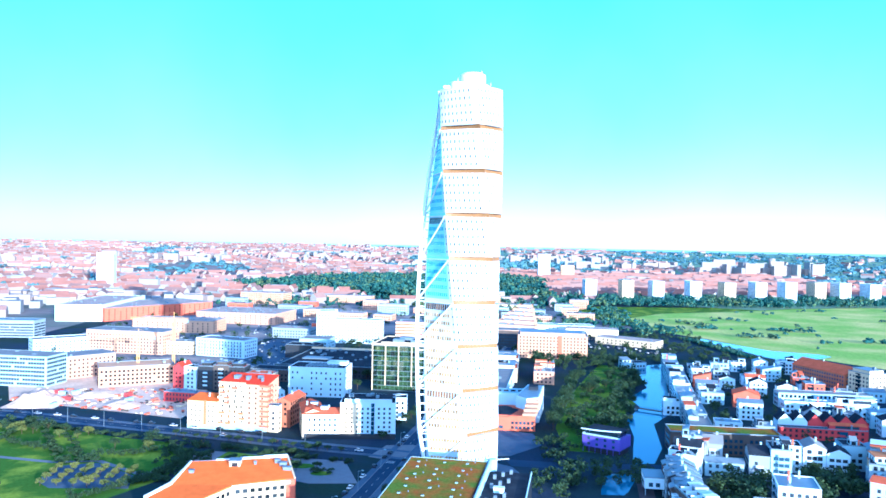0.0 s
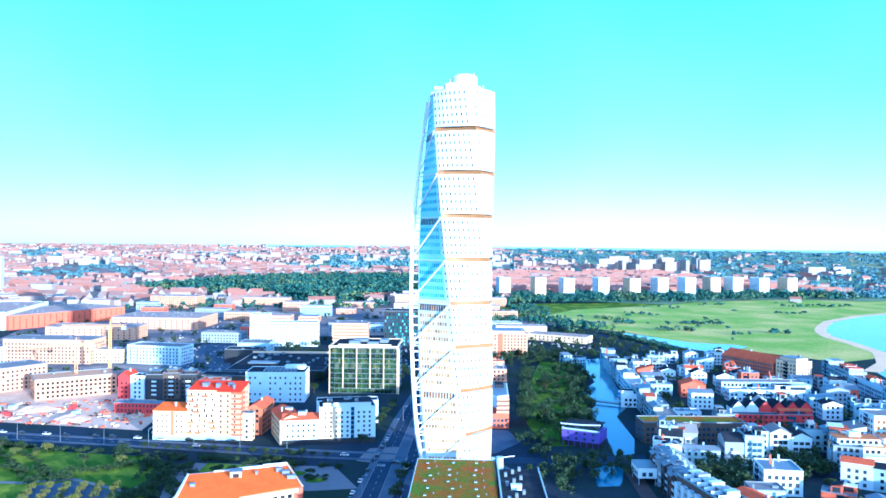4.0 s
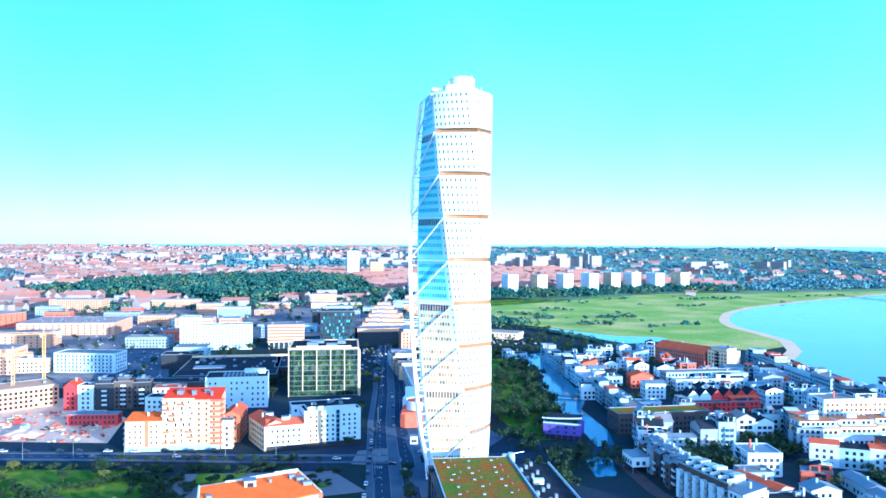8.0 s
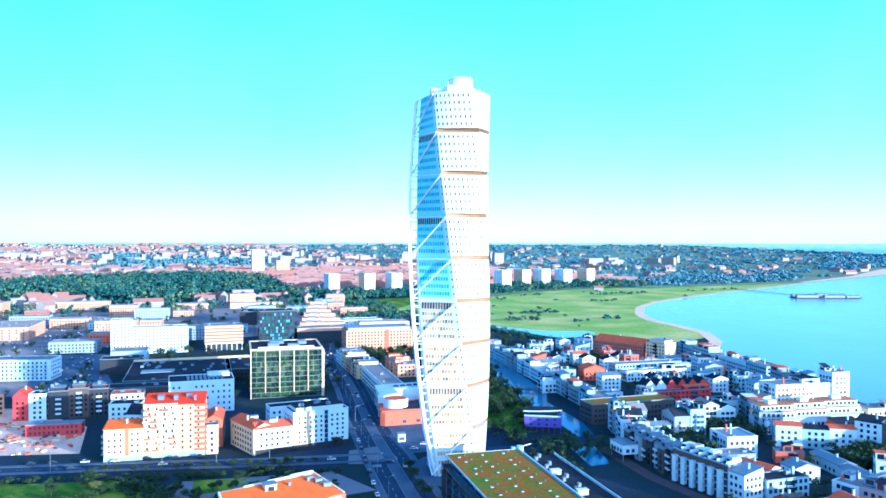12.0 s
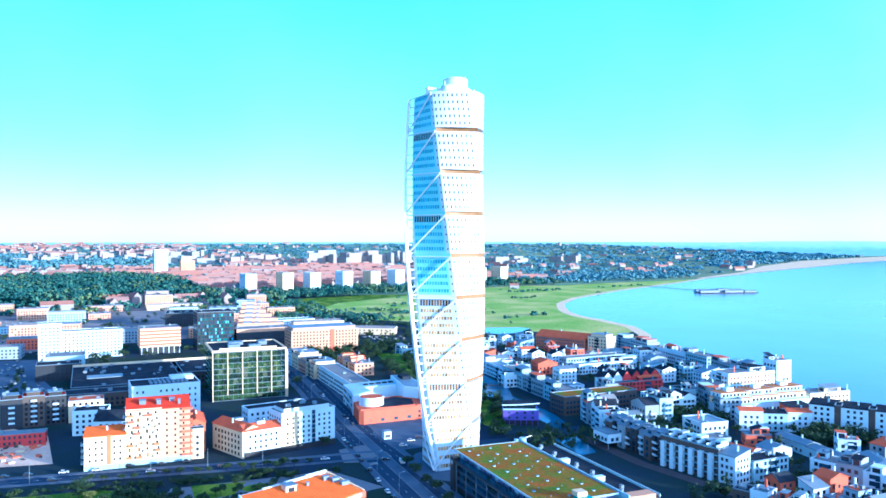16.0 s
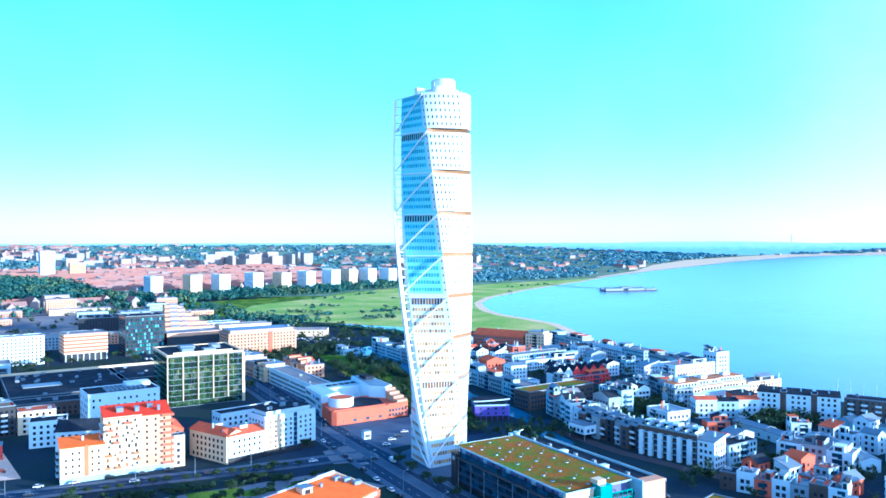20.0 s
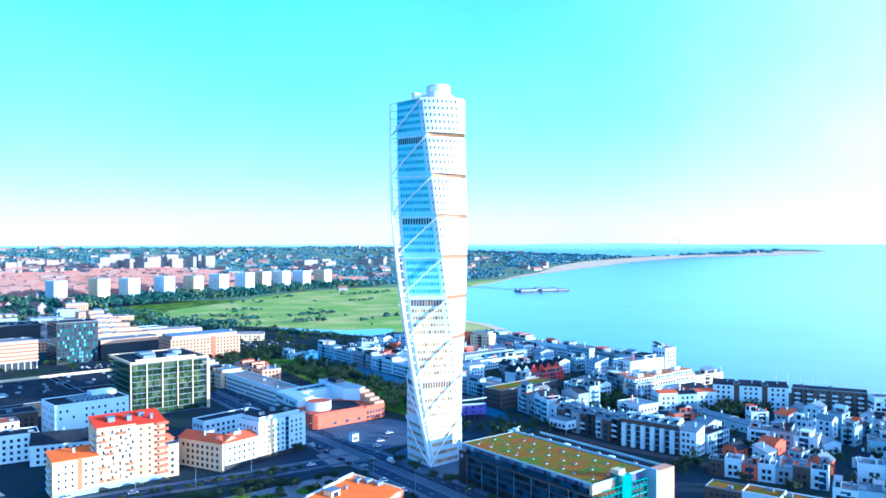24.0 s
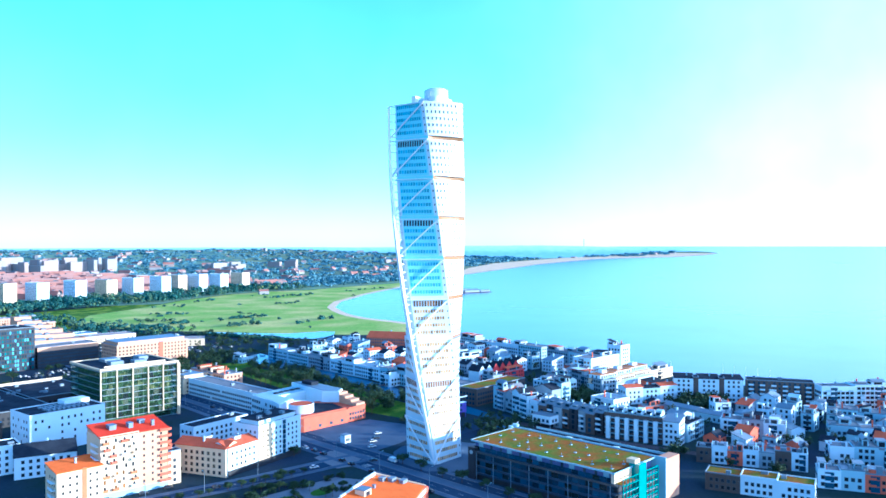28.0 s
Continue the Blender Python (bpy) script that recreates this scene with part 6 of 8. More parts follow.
for i in range(12):
    for j in range(9):
        x, y = 116 + i * 13.5 + (j % 2) * 3, 130 + j * 13
        w = rng.uniform(7, 11)
        if x < 255 and free(x + w / 2, y + 4, 8.5):
            wall = rng.choice(("white", "white", "white", "pale", "pale", "grey", "coral"))
            span({"coral": "coral red narrow town house in the dense quarter", "grey": "grey narrow town house in the dense quarter", "white": "white narrow town house in the dense quarter", "pale": "pale narrow town house in the dense quarter"}[wall],
                 (x, y), (x + w * 0.97, y - w * 0.22), rng.uniform(7, 9), rng.choice((5.5, 7, 8.5, 10)), wall=wall, roof=rng.choice(("gravel", "zinc", "felt", "tile", "zinc")), sides="fl", group="town houses", top=rng.choice(("flat", "gable_x", "gable_y")), rise=rng.uniform(1.4, 3.0), mono=rng.random() < 0.5)

# ---- the university quarter and the site beyond the boulevard ----
span("sunlit white exhibition hall with shallow roof", (-430, 1003), (-372, 1003), 170, 21, wall="white", roof="pale_roof", joined=True, name="hall", step=8, clutter=16)
span("red-ended industrial hall with sawtooth roof", (-368, 1003), (-262, 1128), 90, 17, wall="coral", roof="pale_roof", joined=True, name="hall", step=8, clutter=24)
span("pink brick industrial hall with ribbed roof", (-255, 1010), (-150, 985), 75, 14, wall="pink", roof="pale_roof", joined=True, name="hall", step=7, clutter=24)
span("brown brick warehouse with tall doors", (-300, 905), (-205, 890), 40, 14, wall="salmon", roof="pale_roof", joined=True, name="warehouse", step=6, clutter=12)
span("sunlit beige five-storey office", (-288, 742), (-212, 724), 30, 21, wall="salmon", roof="gravel", joined=True, name="office_building")
span("grey office block with long window bands", (-450, 840), (-380, 838), 25, 18, wall="grey", roof="zinc", joined=True, name="office_building", step=1.8, ww=1.7)
span("white office block with open ground floor", (-324, 714), (-270, 752), 20, 14, wall="white", roof="gravel", joined=True, name="office_building")
span("pale glass office block beside the site", (-300, 575), (-246, 564), 24, 22, wall="pale", roof="gravel", joined=True, name="office_building", step=2.2, ww=1.9, wh=1.8)
span("pale pink sunlit office block", (-252, 590), (-218, 622), 26, 17, wall="pink", roof="gravel", joined=True, name="office_building")
span("beige unfinished concrete building", (-210, 566), (-162, 586), 26, 14, wall="salmon", roof="salmon", joined=True, name="unfinished_building", step=3, ww=1.7, wh=1.7)
span("narrow red house with pointed roof", (-157, 566), (-149, 563), 12, 15, wall="red", roof="tile2", top="gable_y", rise=4)
span("white narrow apartment house in a dark row", (-148.5, 563), (-139, 560), 12, 16, wall="white", roof="felt")
terrace(3, (-138, 560), (-104, 556), 13, (17, 18, 17), ("blackwall", "wood", "blackwall"), ("dark apartment house with white balcony frames and red roof box",), ("tile2",), balconies="f", penthouse=2.2, step=2.6)
span("cream low apartment house with red roof", (-103, 556), (-84, 552), 13, 13, wall="cream", roof="tile", balconies="f")
span("white corner apartment house", (-182, 726), (-134, 706), 22, 16, wall="white", roof="gravel", balconies="f")
span("pale apartment row behind the white corner house", (-240, 735), (-186, 728), 14, 12, wall="cream", roof="gravel", joined=True)
span("black low hall beside the market", (-98, 716), (-68, 710), 20, 12, wall="blackwall", roof="felt", joined=True, name="hall")
span("grey-white office with plant room", (-88, 738), (-60, 732), 24, 15, wall="pale", roof="gravel", joined=True, name="office_building")
span("white rear apartment house with slate roof", (-107, 522), (-90, 516), 14, 13.5, wall="white", roof="felt")
span("white gabled house with dark roof", (-99, 506), (-76, 493), 16, 10.5, wall="white", roof="felt", top="gable_x", rise=4.5)
span("dark timber hall with vertical ribs", (-108, 600), (-58, 588), 18, 9, wall="wood", roof="felt", joined=True, name="hall")
span("red site office stack", (-150, 520), (-122, 512), 8, 6.5, wall="red", roof="zinc", name="site_office", category="site office", step=2.4, ww=1.2)
# the round library corner beyond the plaza
def school():
    """Round-cornered school: coral brick base with a white drum, white blocks round a sunken terrace, stepped brick end."""
    ox, oy = 40.0, 450.0
    th = thing("school_building", "white school with coral brick base, drum and stepped end", "building", at=(ox, oy, 0))

    def block(name, pts, z0, z1, material, label="", parent=th):
        return part(name, slab([(x - ox, y - oy) for x, y in pts], z0, z1), material, parent, label)
    for i in range(6):
        TAKEN.extend([(40 + i * 10, 450), (50 + i * 8, 470), (55 + i * 8, 490), (60 + i * 7, 505)])
    base = [(36, 452), (38, 449.5), (71, 443), (86, 441), (90, 462), (78, 476), (46, 477)]
    block("brick_base", base, 0, 8.2, "coral", "coral brick base wall")
    block("terrace_deck", [(50, 470), (52, 453), (72, 447), (80, 462), (74, 474)], 8.2, 8.25, "felt", "dark sunken roof terrace")
    for p, q in (((36.5, 451), (71, 444.2)), ((71, 442.8), (85.8, 440.8))):
        a, b = Vector((p[0] - ox, p[1] - oy)), Vector((q[0] - ox, q[1] - oy))
        bm = bmesh.new()
        beam(bm, (a.x, a.y, 8.6), (b.x, b.y, 8.6), 0.6, 0.8)
        part("brick_parapet", bm, "coral", th)
    windows_on(th, (71.3 - ox, 442.85 - oy), (86 - ox, 440.95 - oy), 0.3, 8.2, 2.3, 2.7, 1.6, 1.7, "dark")
    windows_on(th, (36.6 - ox, 449.8 - oy), (71 - ox, 443 - oy), 0.3, 3.4, 8.5, 3.0, 2.4, 1.8, "dark")
    # stepped brick end
    for k, (y0, y1, z) in enumerate(((441.5, 447, 10.2), (447, 453, 11.6), (453, 459, 13.0), (459, 464, 14.2))):
        s0, s1 = (y0 - 441) * 0.3, (y1 - 441) * 0.3
        e = block("stepped_brick_wall", [(78.5 + s0, y0 + 0.8), (86 + s0, y0), (86 + s1, y1), (78.5 + s1, y1 + 0.8)], 8.2, z, "salmon")
    # white high block and the white range round the court
    hb = block("high_block", [(84, 460), (92.5, 464), (103, 504), (93, 508), (79, 470)], 0, 15.2, "white", "tall white blank-walled block")
    block("high_roof", [(84.2, 461.5), (91.8, 464.8), (102, 503.4), (93.6, 506.6), (80, 470.2)], 15.2, 15.4, "zinc", "", hb)
    block("plant_box", [(90, 488), (96, 487), (98, 498), (93, 499)], 15.4, 17.4, "felt", "", hb)
    rg = block("white_range", [(44, 474), (49, 484), (57, 510), (93, 507), (88, 489), (64, 492), (61, 478)], 0, 12.6, "white", "white range with a flat roof")
    block("range_roof", [(45, 475), (50, 484), (58, 509), (91, 506), (87, 490), (63, 493), (60, 479)], 12.6, 12.75, "pale", "", rg)
    for k in range(5):
        block("rooflight", [(66 + k * 4.6, 497.5 - k * 0.4), (69 + k * 4.6, 497.2 - k * 0.4), (69.3 + k * 4.6, 499.5 - k * 0.4), (66.3 + k * 4.6, 499.8 - k * 0.4)], 12.75, 13.5, "felt", "dark rooflight", rg)
    windows_on(th, (57 - ox, 510 - oy), (44 - ox, 474 - oy), 0.3, 12.0, 3.0, 3.8, 1.8, 1.8, "dark", 0.25, random.Random(2))
    bm = bmesh.new()
    cyl(bm, 11, 13, 8.2, 13.0, 7.6, 40)
    dr = part("drum", bm, "white", th, "round white drum")
    bm = bmesh.new()
    cyl(bm, 11, 13, 13.0, 13.2, 6.9, 40)
    part("drum_roof", bm, "tile", dr, "rust red roof disc")
    bm = bmesh.new()
    cyl(bm, 11, 13, 13.0, 13.5, 7.75, 40)
    bmesh.ops.delete(bm, geom=[f for f in bm.faces if len(f.verts) > 4], context="FACES_ONLY")
    part("drum_rim", bm, "white", dr)


school()
span("white school wing along the boulevard", (82.5, 597), (62.5, 506), 15, 11.5, wall="white", roof="gravel", name="school_building", step=2.6, ww=1.7, wh=1.5)
terrace(4, (96, 690), (80, 600), 20, (10, 12, 9, 11), ("white", "cream", "pink", "cream"), ("cream apartment house with roof terraces behind the school",), ("gravel", "tile"), penthouse=2.2, step=3.2)
terrace(3, (122, 640), (112, 592), 16, (10, 9), ("pink", "cream"), ("brick apartment house with flat roofs",), ("gravel",), step=3.2)
def stepped_office():
    """Six pale roof terraces that climb away from a dark glazed front."""
    th = thing("office_building", "cream office with stepped roof terraces and dark glazing", "building", at=(114, 834, 0), turn=-20)
    for k in range(6):
        y0, y1, x0, x1, z = k * 22.0, k * 22.0 + 22.0, k * 1.5 - 6, 42 - k * 5.0, 19.5 + k * 2.7
        TAKEN.extend([(114 + a * 0.94 + y0 * 0.34, 834 - a * 0.34 + y0 * 0.94) for a in (6, 20, 36)])
        st = part("storey_block", boxes((x0, y0, 0, x1, y1, z)), "salmon", th, "peach brick stepped storey")
        part("terrace_deck", boxes((x0 + 0.5, y0 + 0.5, z, x1 - 0.5, y1, z + 0.12)), "pale_roof", st)
        part("parapet", boxes((x0, y0, z, x1, y0 + 0.4, z + 1.0), (x1 - 0.4, y0 + 0.4, z, x1, y1, z + 1.0), (x0, y0 + 0.4, z, x0 + 0.4, y1, z + 1.0)), "salmon", st)
        part("plant_box", boxes((x0 + 6, y0 + 8, z + 0.1, x0 + 15, y0 + 14, z + 2.0), (x0 + 18, y0 + 10, z + 0.1, x0 + 22, y0 + 16, z + 1.6)), "zinc", st)
        glazing = bmesh.new()
        for q in range(int((z - 4) // 3.4)):
            box(glazing, x1 - 0.1, y0 + 1, 2 + q * 3.4, x1 + 0.08, y1 - 1, 3.7 + q * 3.4)
            if not k:
                box(glazing, 1, -0.08, 2 + q * 3.4, 41, 0.1, 4.4 + q * 3.4)
        part("window_band", glazing, "glass", st)


stepped_office()
span("black flat box behind the striped office", (88, 1024), (134, 1008), 44, 17, wall="blackwall", roof="felt", joined=True, name="hall", clutter=10)
span("sunlit pink brick school before the wood", (-259, 1313), (-185, 1290), 34, 19, wall="salmon", roof="pale_roof", joined=True, name="school_building", clutter=8)
span("long orange brick school beside the wood", (-158, 1372), (-40, 1345), 22, 12, wall="salmon", roof="pale_roof", joined=True, name="school_building", clutter=8)
span("low pink hall before the wood", (45, 1285), (97, 1272), 18, 9, wall="pink", roof="pale_roof", joined=True, name="hall")
span("long cream hall before the wood", (131, 1268), (210, 1248), 20, 8, wall="cream", roof="pale_roof", joined=True, name="hall")
span("pink brick block before the wood", (140, 1310), (180, 1302), 20, 20, wall="salmon", roof="felt", joined=True)
bo = span("dark banded office beside the glass tower", (95, 803), (150, 796), 24, 18, wall="blackwall", roof="gravel", joined=True, name="office_building", step=1.8, ww=1.7)
part("top_band", boxes((0, -0.35, 14.6, 55.4, 0.05, 18.2)), "salmon", bo, "peach parapet band")
span("long pale bus depot with flat roof", (208, 912), (268, 896), 22, 8.5, wall="cream", roof="pale_roof", joined=True, name="depot", step=5)
span("white garage hall beside the depot", (180, 950), (250, 940), 24, 8, wall="white", roof="zinc", joined=True, name="hall", step=5)
span("low hall with cream wall behind the canal", (226, 842), (278, 796), 22, 7.5, wall="cream", roof="pale_roof", joined=True, name="hall", step=5)
for i in range(90):
    x, y = rng.uniform(-330, 330), rng.uniform(860, 1290)
    if y < 1000 + 0.0 * x and x < -140 or (x > 230 and y < 1000) or not free(x + 16, y + 8, 33):
        continue
    w = rng.uniform(24, 50)
    span(rng.choice(("flat-roofed commercial building in a yard", "low flat-roofed office building", "warehouse with flat roof and vents")), (x, y), (x + w * 0.96, y - w * 0.25), rng.uniform(14, 26), rng.choice((8, 11, 15)),
         wall=rng.choice(("pink", "salmon", "pale", "grey", "grey", "coral", "blackwall")), roof=rng.choice(("gravel", "zinc", "pale_roof", "pale_roof", "felt")), joined=True, name="commercial_building", clutter=5)

# ---- the row of tall apartment slabs behind the lawn, and two towers ----
SLABS = [(384, 1484), (450, 1459), (512, 1464), (586, 1464), (659, 1474), (724, 1479), (772, 1454), (864, 1512), (903, 1490), (968, 1493), (1038, 1495)]
for i, (x, y) in enumerate(SLABS):
    span("tall pale apartment slab with sunlit end wall", (x - 11, y), (x + 11, y - 2), 42, (40, 42, 40, 41, 39)[i % 5], wall=("white", "cream", "white")[i % 3], roof="gravel", joined=True, group="apartment slabs", step=3.6, floor=2.9)
span("very tall slender white apartment tower", (438, 2342), (474, 2340), 24, 77, wall="white", roof="gravel", joined=True, name="apartment_tower", step=3.4)
span("broad pink apartment block", (500, 2300), (540, 2298), 16, 45, wall="salmon", roof="gravel", joined=True)
span("tall white office tower in the old town", (-640, 1688), (-606, 1690), 24, 72, wall="white", roof="gravel", joined=True, name="office_tower")
span("beige high office block in the old town", (-760, 1350), (-700, 1352), 30, 48, wall="cream", roof="gravel", joined=True, name="office_building")


# ---- far town, woods and bay ----
def far_houses(name, label, spots, roofs=("tile", "felt"), walls="cream"):
    """Many small far houses with pitched or flat roofs in one mesh."""
    v, f, mi = [], [], []
    for x, y, a, w, d, h, rise in spots:
        b = len(v)
        z = rise_at(x, y)
        c, s = math.cos(a), math.sin(a)
        for zz in (-3, h):
            for px, py in ((-w / 2, -d / 2), (w / 2, -d / 2), (w / 2, d / 2), (-w / 2, d / 2)):
                v.append((x + c * px - s * py, y + s * px + c * py, z + zz))
        for q in ((0, 1, 5, 4), (1, 2, 6, 5), (2, 3, 7, 6), (3, 0, 4, 7)):
            f.append([b + k for k in q]), mi.append(0)
        if rise:
            e = len(v)
            o = 0.4
            for px, py, zz in ((-w / 2 - o, -d / 2 - o, h - 0.2), (w / 2 + o, -d / 2 - o, h - 0.2), (w / 2 + o, d / 2 + o, h - 0.2), (-w / 2 - o, d / 2 + o, h - 0.2), (-w / 2 - o, 0, h + rise), (w / 2 + o, 0, h + rise)):
                v.append((x + c * px - s * py, y + s * px + c * py, z + zz))
            for q in ((0, 1, 5, 4), (2, 3, 4, 5)):
                f.append([e + k for k in q]), mi.append(1)
            for q in ((1, 2, 5), (3, 0, 4)):
                f.append([e + k for k in q]), mi.append(0)
        else:
            f.append([b + 4, b + 5, b + 6, b + 7]), mi.append(2)
    me = bpy.data.meshes.new(name)
    me.from_pydata(v, [], f)
    for m in (walls, roofs[0], roofs[1]):
        me.materials.append(M[m])
    me.polygons.foreach_set("material_index", mi)
    me.update()
    return tagged(new(name, me), label, "houses", kind="stuff")


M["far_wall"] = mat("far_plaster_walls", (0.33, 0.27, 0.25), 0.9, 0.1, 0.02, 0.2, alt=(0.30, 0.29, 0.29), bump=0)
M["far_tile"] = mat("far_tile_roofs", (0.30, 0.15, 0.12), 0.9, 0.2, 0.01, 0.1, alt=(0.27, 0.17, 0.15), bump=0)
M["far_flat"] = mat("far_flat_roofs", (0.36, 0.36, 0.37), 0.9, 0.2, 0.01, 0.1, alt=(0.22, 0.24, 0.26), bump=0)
rng = random.Random(11)


FAR_EDGE = [(-90, 4500), (46, 4500), (60, 3700), (67, 3450), (70, 3560), (73, 3840), (75.3, 4020), (77.4, 4150), (80, 4220), (84, 4320)]


def edge_r(a):
    """How far off the last hills stand, by bearing."""
    for (a0, r0), (a1, r1) in zip(FAR_EDGE[:-1], FAR_EDGE[1:]):
        if a0 <= a <= a1:
            return r0 + (r1 - r0) * (a - a0) / (a1 - a0)
    return 3450.0


def beyond(x, y):
    return math.hypot(x, y - 300) > edge_r(math.degrees(math.atan2(x, y - 300))) - 25


def in_sea(x, y):
    """Beyond the coast line."""
    if x < 200:
        return False
    if x > 3980:
        return True
    for (x0, y0), (x1, y1) in zip(COAST[8:-1], COAST[9:]):
        if x0 <= x <= x1 and y < y0 + (y1 - y0) * (x - x0) / max(1, x1 - x0) + 40:
            return True
    return y < 600 and x > 340


WOOD = [(-380, 1720), (-203, 1610), (-119, 1590), (-31, 1420), (51, 1350), (142, 1450), (227, 1420), (300, 1390), (330, 1700), (400, 2000), (340, 2290), (80, 2280), (-104, 2190), (-230, 2000), (-330, 1800)]
WOOD2 = [(100, 2850), (740, 3030), (900, 3500), (160, 3400)]
town, suburb = [], []
for _ in range(9800):
    x, y = rng.uniform(-3000, 2200), rng.uniform(1300, 4750)
    a = math.floor((x * 0.6 + y) / 420) * 0.5 + rng.choice((0, 1.5708))
    if in_poly(x, y, WOOD) or in_poly(x, y, WOOD2) or not free(x, y, 34) or in_poly(x, y, LAWN) or in_sea(x, y) or (x > 380 and y < 1500) or (x > 1200 and rng.random() < 0.88) or (x > 500 and y > 2400 and rng.random() < 0.55):
        continue
    if beyond(x, y):
        continue
    if noise.noise(Vector((x * 0.0022, y * 0.0022, 3))) > 0.22:
        continue
    if rng.random() < 0.82:
        town.append((x, y, a, rng.uniform(22, 55), rng.uniform(11, 14), rng.uniform(7, 12), rng.uniform(5, 8)))
    else:
        town.append((x, y, a, rng.uniform(16, 45), rng.uniform(12, 20), rng.choice((8, 10, 12, 14, 20)), 0))
for _ in range(700):
    x, y = rng.uniform(-1600, -330), rng.uniform(850, 1400)
    if x > -500 and y < 1230 or not free(x, y, 45):
        continue
    town.append((x, y, rng.choice((0.3, 1.87)), rng.uniform(24, 60), rng.uniform(12, 18), rng.uniform(9, 18), rng.choice((0, 0, 5))))
for _ in range(900):
    x, y = rng.uniform(340, 1200), 1530 + 90 * rng.randrange(11) + rng.uniform(-14, 14)
    if not in_poly(x, y, WOOD) and free(x, y, 40):
        town.append((x, y, 0.04 + rng.uniform(-0.06, 0.06), rng.uniform(30, 70), rng.uniform(11, 14), rng.uniform(8, 12), rng.uniform(5, 8)))
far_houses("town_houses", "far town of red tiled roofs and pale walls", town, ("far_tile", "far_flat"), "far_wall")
for _ in range(230):
    x, y = rng.uniform(900, 4300), rng.uniform(1000, 3600)
    if in_sea(x, y - 140) or beyond(x, y):
        continue
    suburb.append((x, y, rng.uniform(0, 3), rng.uniform(14, 40), rng.uniform(10, 14), rng.uniform(6, 10) if rng.random() < 0.85 else rng.uniform(14, 22), rng.choice((3, 4, 0))))
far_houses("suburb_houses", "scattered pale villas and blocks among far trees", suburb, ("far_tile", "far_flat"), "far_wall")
estates = []
for cx, cy, n, hh in ((700, 3300, 22, 26), (1300, 2650, 30, 36), (-300, 3400, 20, 24), (300, 3300, 16, 24), (-900, 3100, 22, 24), (900, 2900, 14, 24), (-1500, 2600, 18, 26), (1900, 2300, 10, 20)):
    for _ in range(n):
        estates.append((cx + rng.uniform(-220, 220), cy + rng.uniform(-120, 120), rng.choice((0, 1.57)), rng.uniform(30, 70), 13, hh * rng.uniform(0.7, 1.5), 0))
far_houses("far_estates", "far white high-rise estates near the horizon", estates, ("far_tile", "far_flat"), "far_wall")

def clumps(name, label, spots, material, category="trees", per=7):
    """A wood of many uneven crowns of leafy sprays, in one mesh."""
    v, f = [], []
    r2 = random.Random(len(spots))
    for x, y, size, tall in spots:
        z = rise_at(x, y)
        lobes = [(r2.uniform(-0.4, 0.4) * size, r2.uniform(-0.4, 0.4) * size, r2.uniform(0.35, 0.85) * tall) for _ in range(4)]
        for k in range(per * 6):
            lx, ly, lz = lobes[k % 4]
            th, ph, rad = r2.uniform(0, 6.283), r2.uniform(-0.6, 1.4), r2.uniform(0.6, 1.0)
            d = (math.cos(th) * math.cos(ph), math.sin(th) * math.cos(ph), math.sin(ph))
            c = (x + lx + d[0] * size * 0.34 * rad, y + ly + d[1] * size * 0.34 * rad, z + max(0.5, lz + d[2] * tall * 0.24 * rad))
            # a leafy spray lying on the crown's outside, tilted a little at random
            n = Vector((d[0] + r2.uniform(-0.5, 0.5), d[1] + r2.uniform(-0.5, 0.5), d[2] + r2.uniform(-0.2, 0.6) + (1.3 if tall < 11 and size > 16 else 0)))
            q = n.to_track_quat("Z", "Y")
            e = size * r2.uniform(0.10, 0.22)
            b = len(v)
            for o in ((-1, -0.5, 0), (0.1, -0.9, 0.3), (1, 0.1, 0), (0.2, 0.9, 0.35), (-0.8, 0.6, 0.1)):
                w = q @ Vector(o) * e
                v.append((c[0] + w.x, c[1] + w.y, c[2] + w.z))
            f.append((b, b + 1, b + 2, b + 3, b + 4))
    me = bpy.data.meshes.new(name)
    me.from_pydata(v, [], f)
    me.materials.append(M[material])
    return tagged(new(name, me), label, category, kind="stuff")


wood, belt, far_wood, scrub = [], [], [], []
for _ in range(5200):
    x, y = rng.uniform(-390, 410), rng.uniform(1340, 2300)
    if in_poly(x, y, WOOD) and free(x, y, 14):
        wood.append((x, y, rng.uniform(9, 19), rng.uniform(11, 23)))
for _ in range(160):
    x, y = rng.uniform(-330, 330), rng.uniform(1250, 1430)
    if free(x, y, 14):
        wood.append((x, y, rng.uniform(8, 13), rng.uniform(8, 14)))
clumps("park_wood", "dense dark green park wood before the town", wood, "far_leaf")
for _ in range(1300):
    x = rng.uniform(330, 1120)
    y = rng.uniform(1325, 1520) + max(0, x - 700) * 0.12
    if not in_poly(x, y, LAWN) and all(abs(x - a) > 15 or y > b + 45 or y < b - 30 for a, b in SLABS):
        belt.append((x, y, rng.uniform(6, 11), rng.uniform(9, 16)))
for _ in range(500):
    x, y = rng.uniform(170, 360), rng.uniform(900, 1330)
    if free(x, y, 24) and not in_poly(x, y, LAWN):
        belt.append((x, y, rng.uniform(5, 9), rng.uniform(6, 12)))
clumps("tree_belt", "belt of trees between the lawn and the tall slabs", belt, "far_leaf")
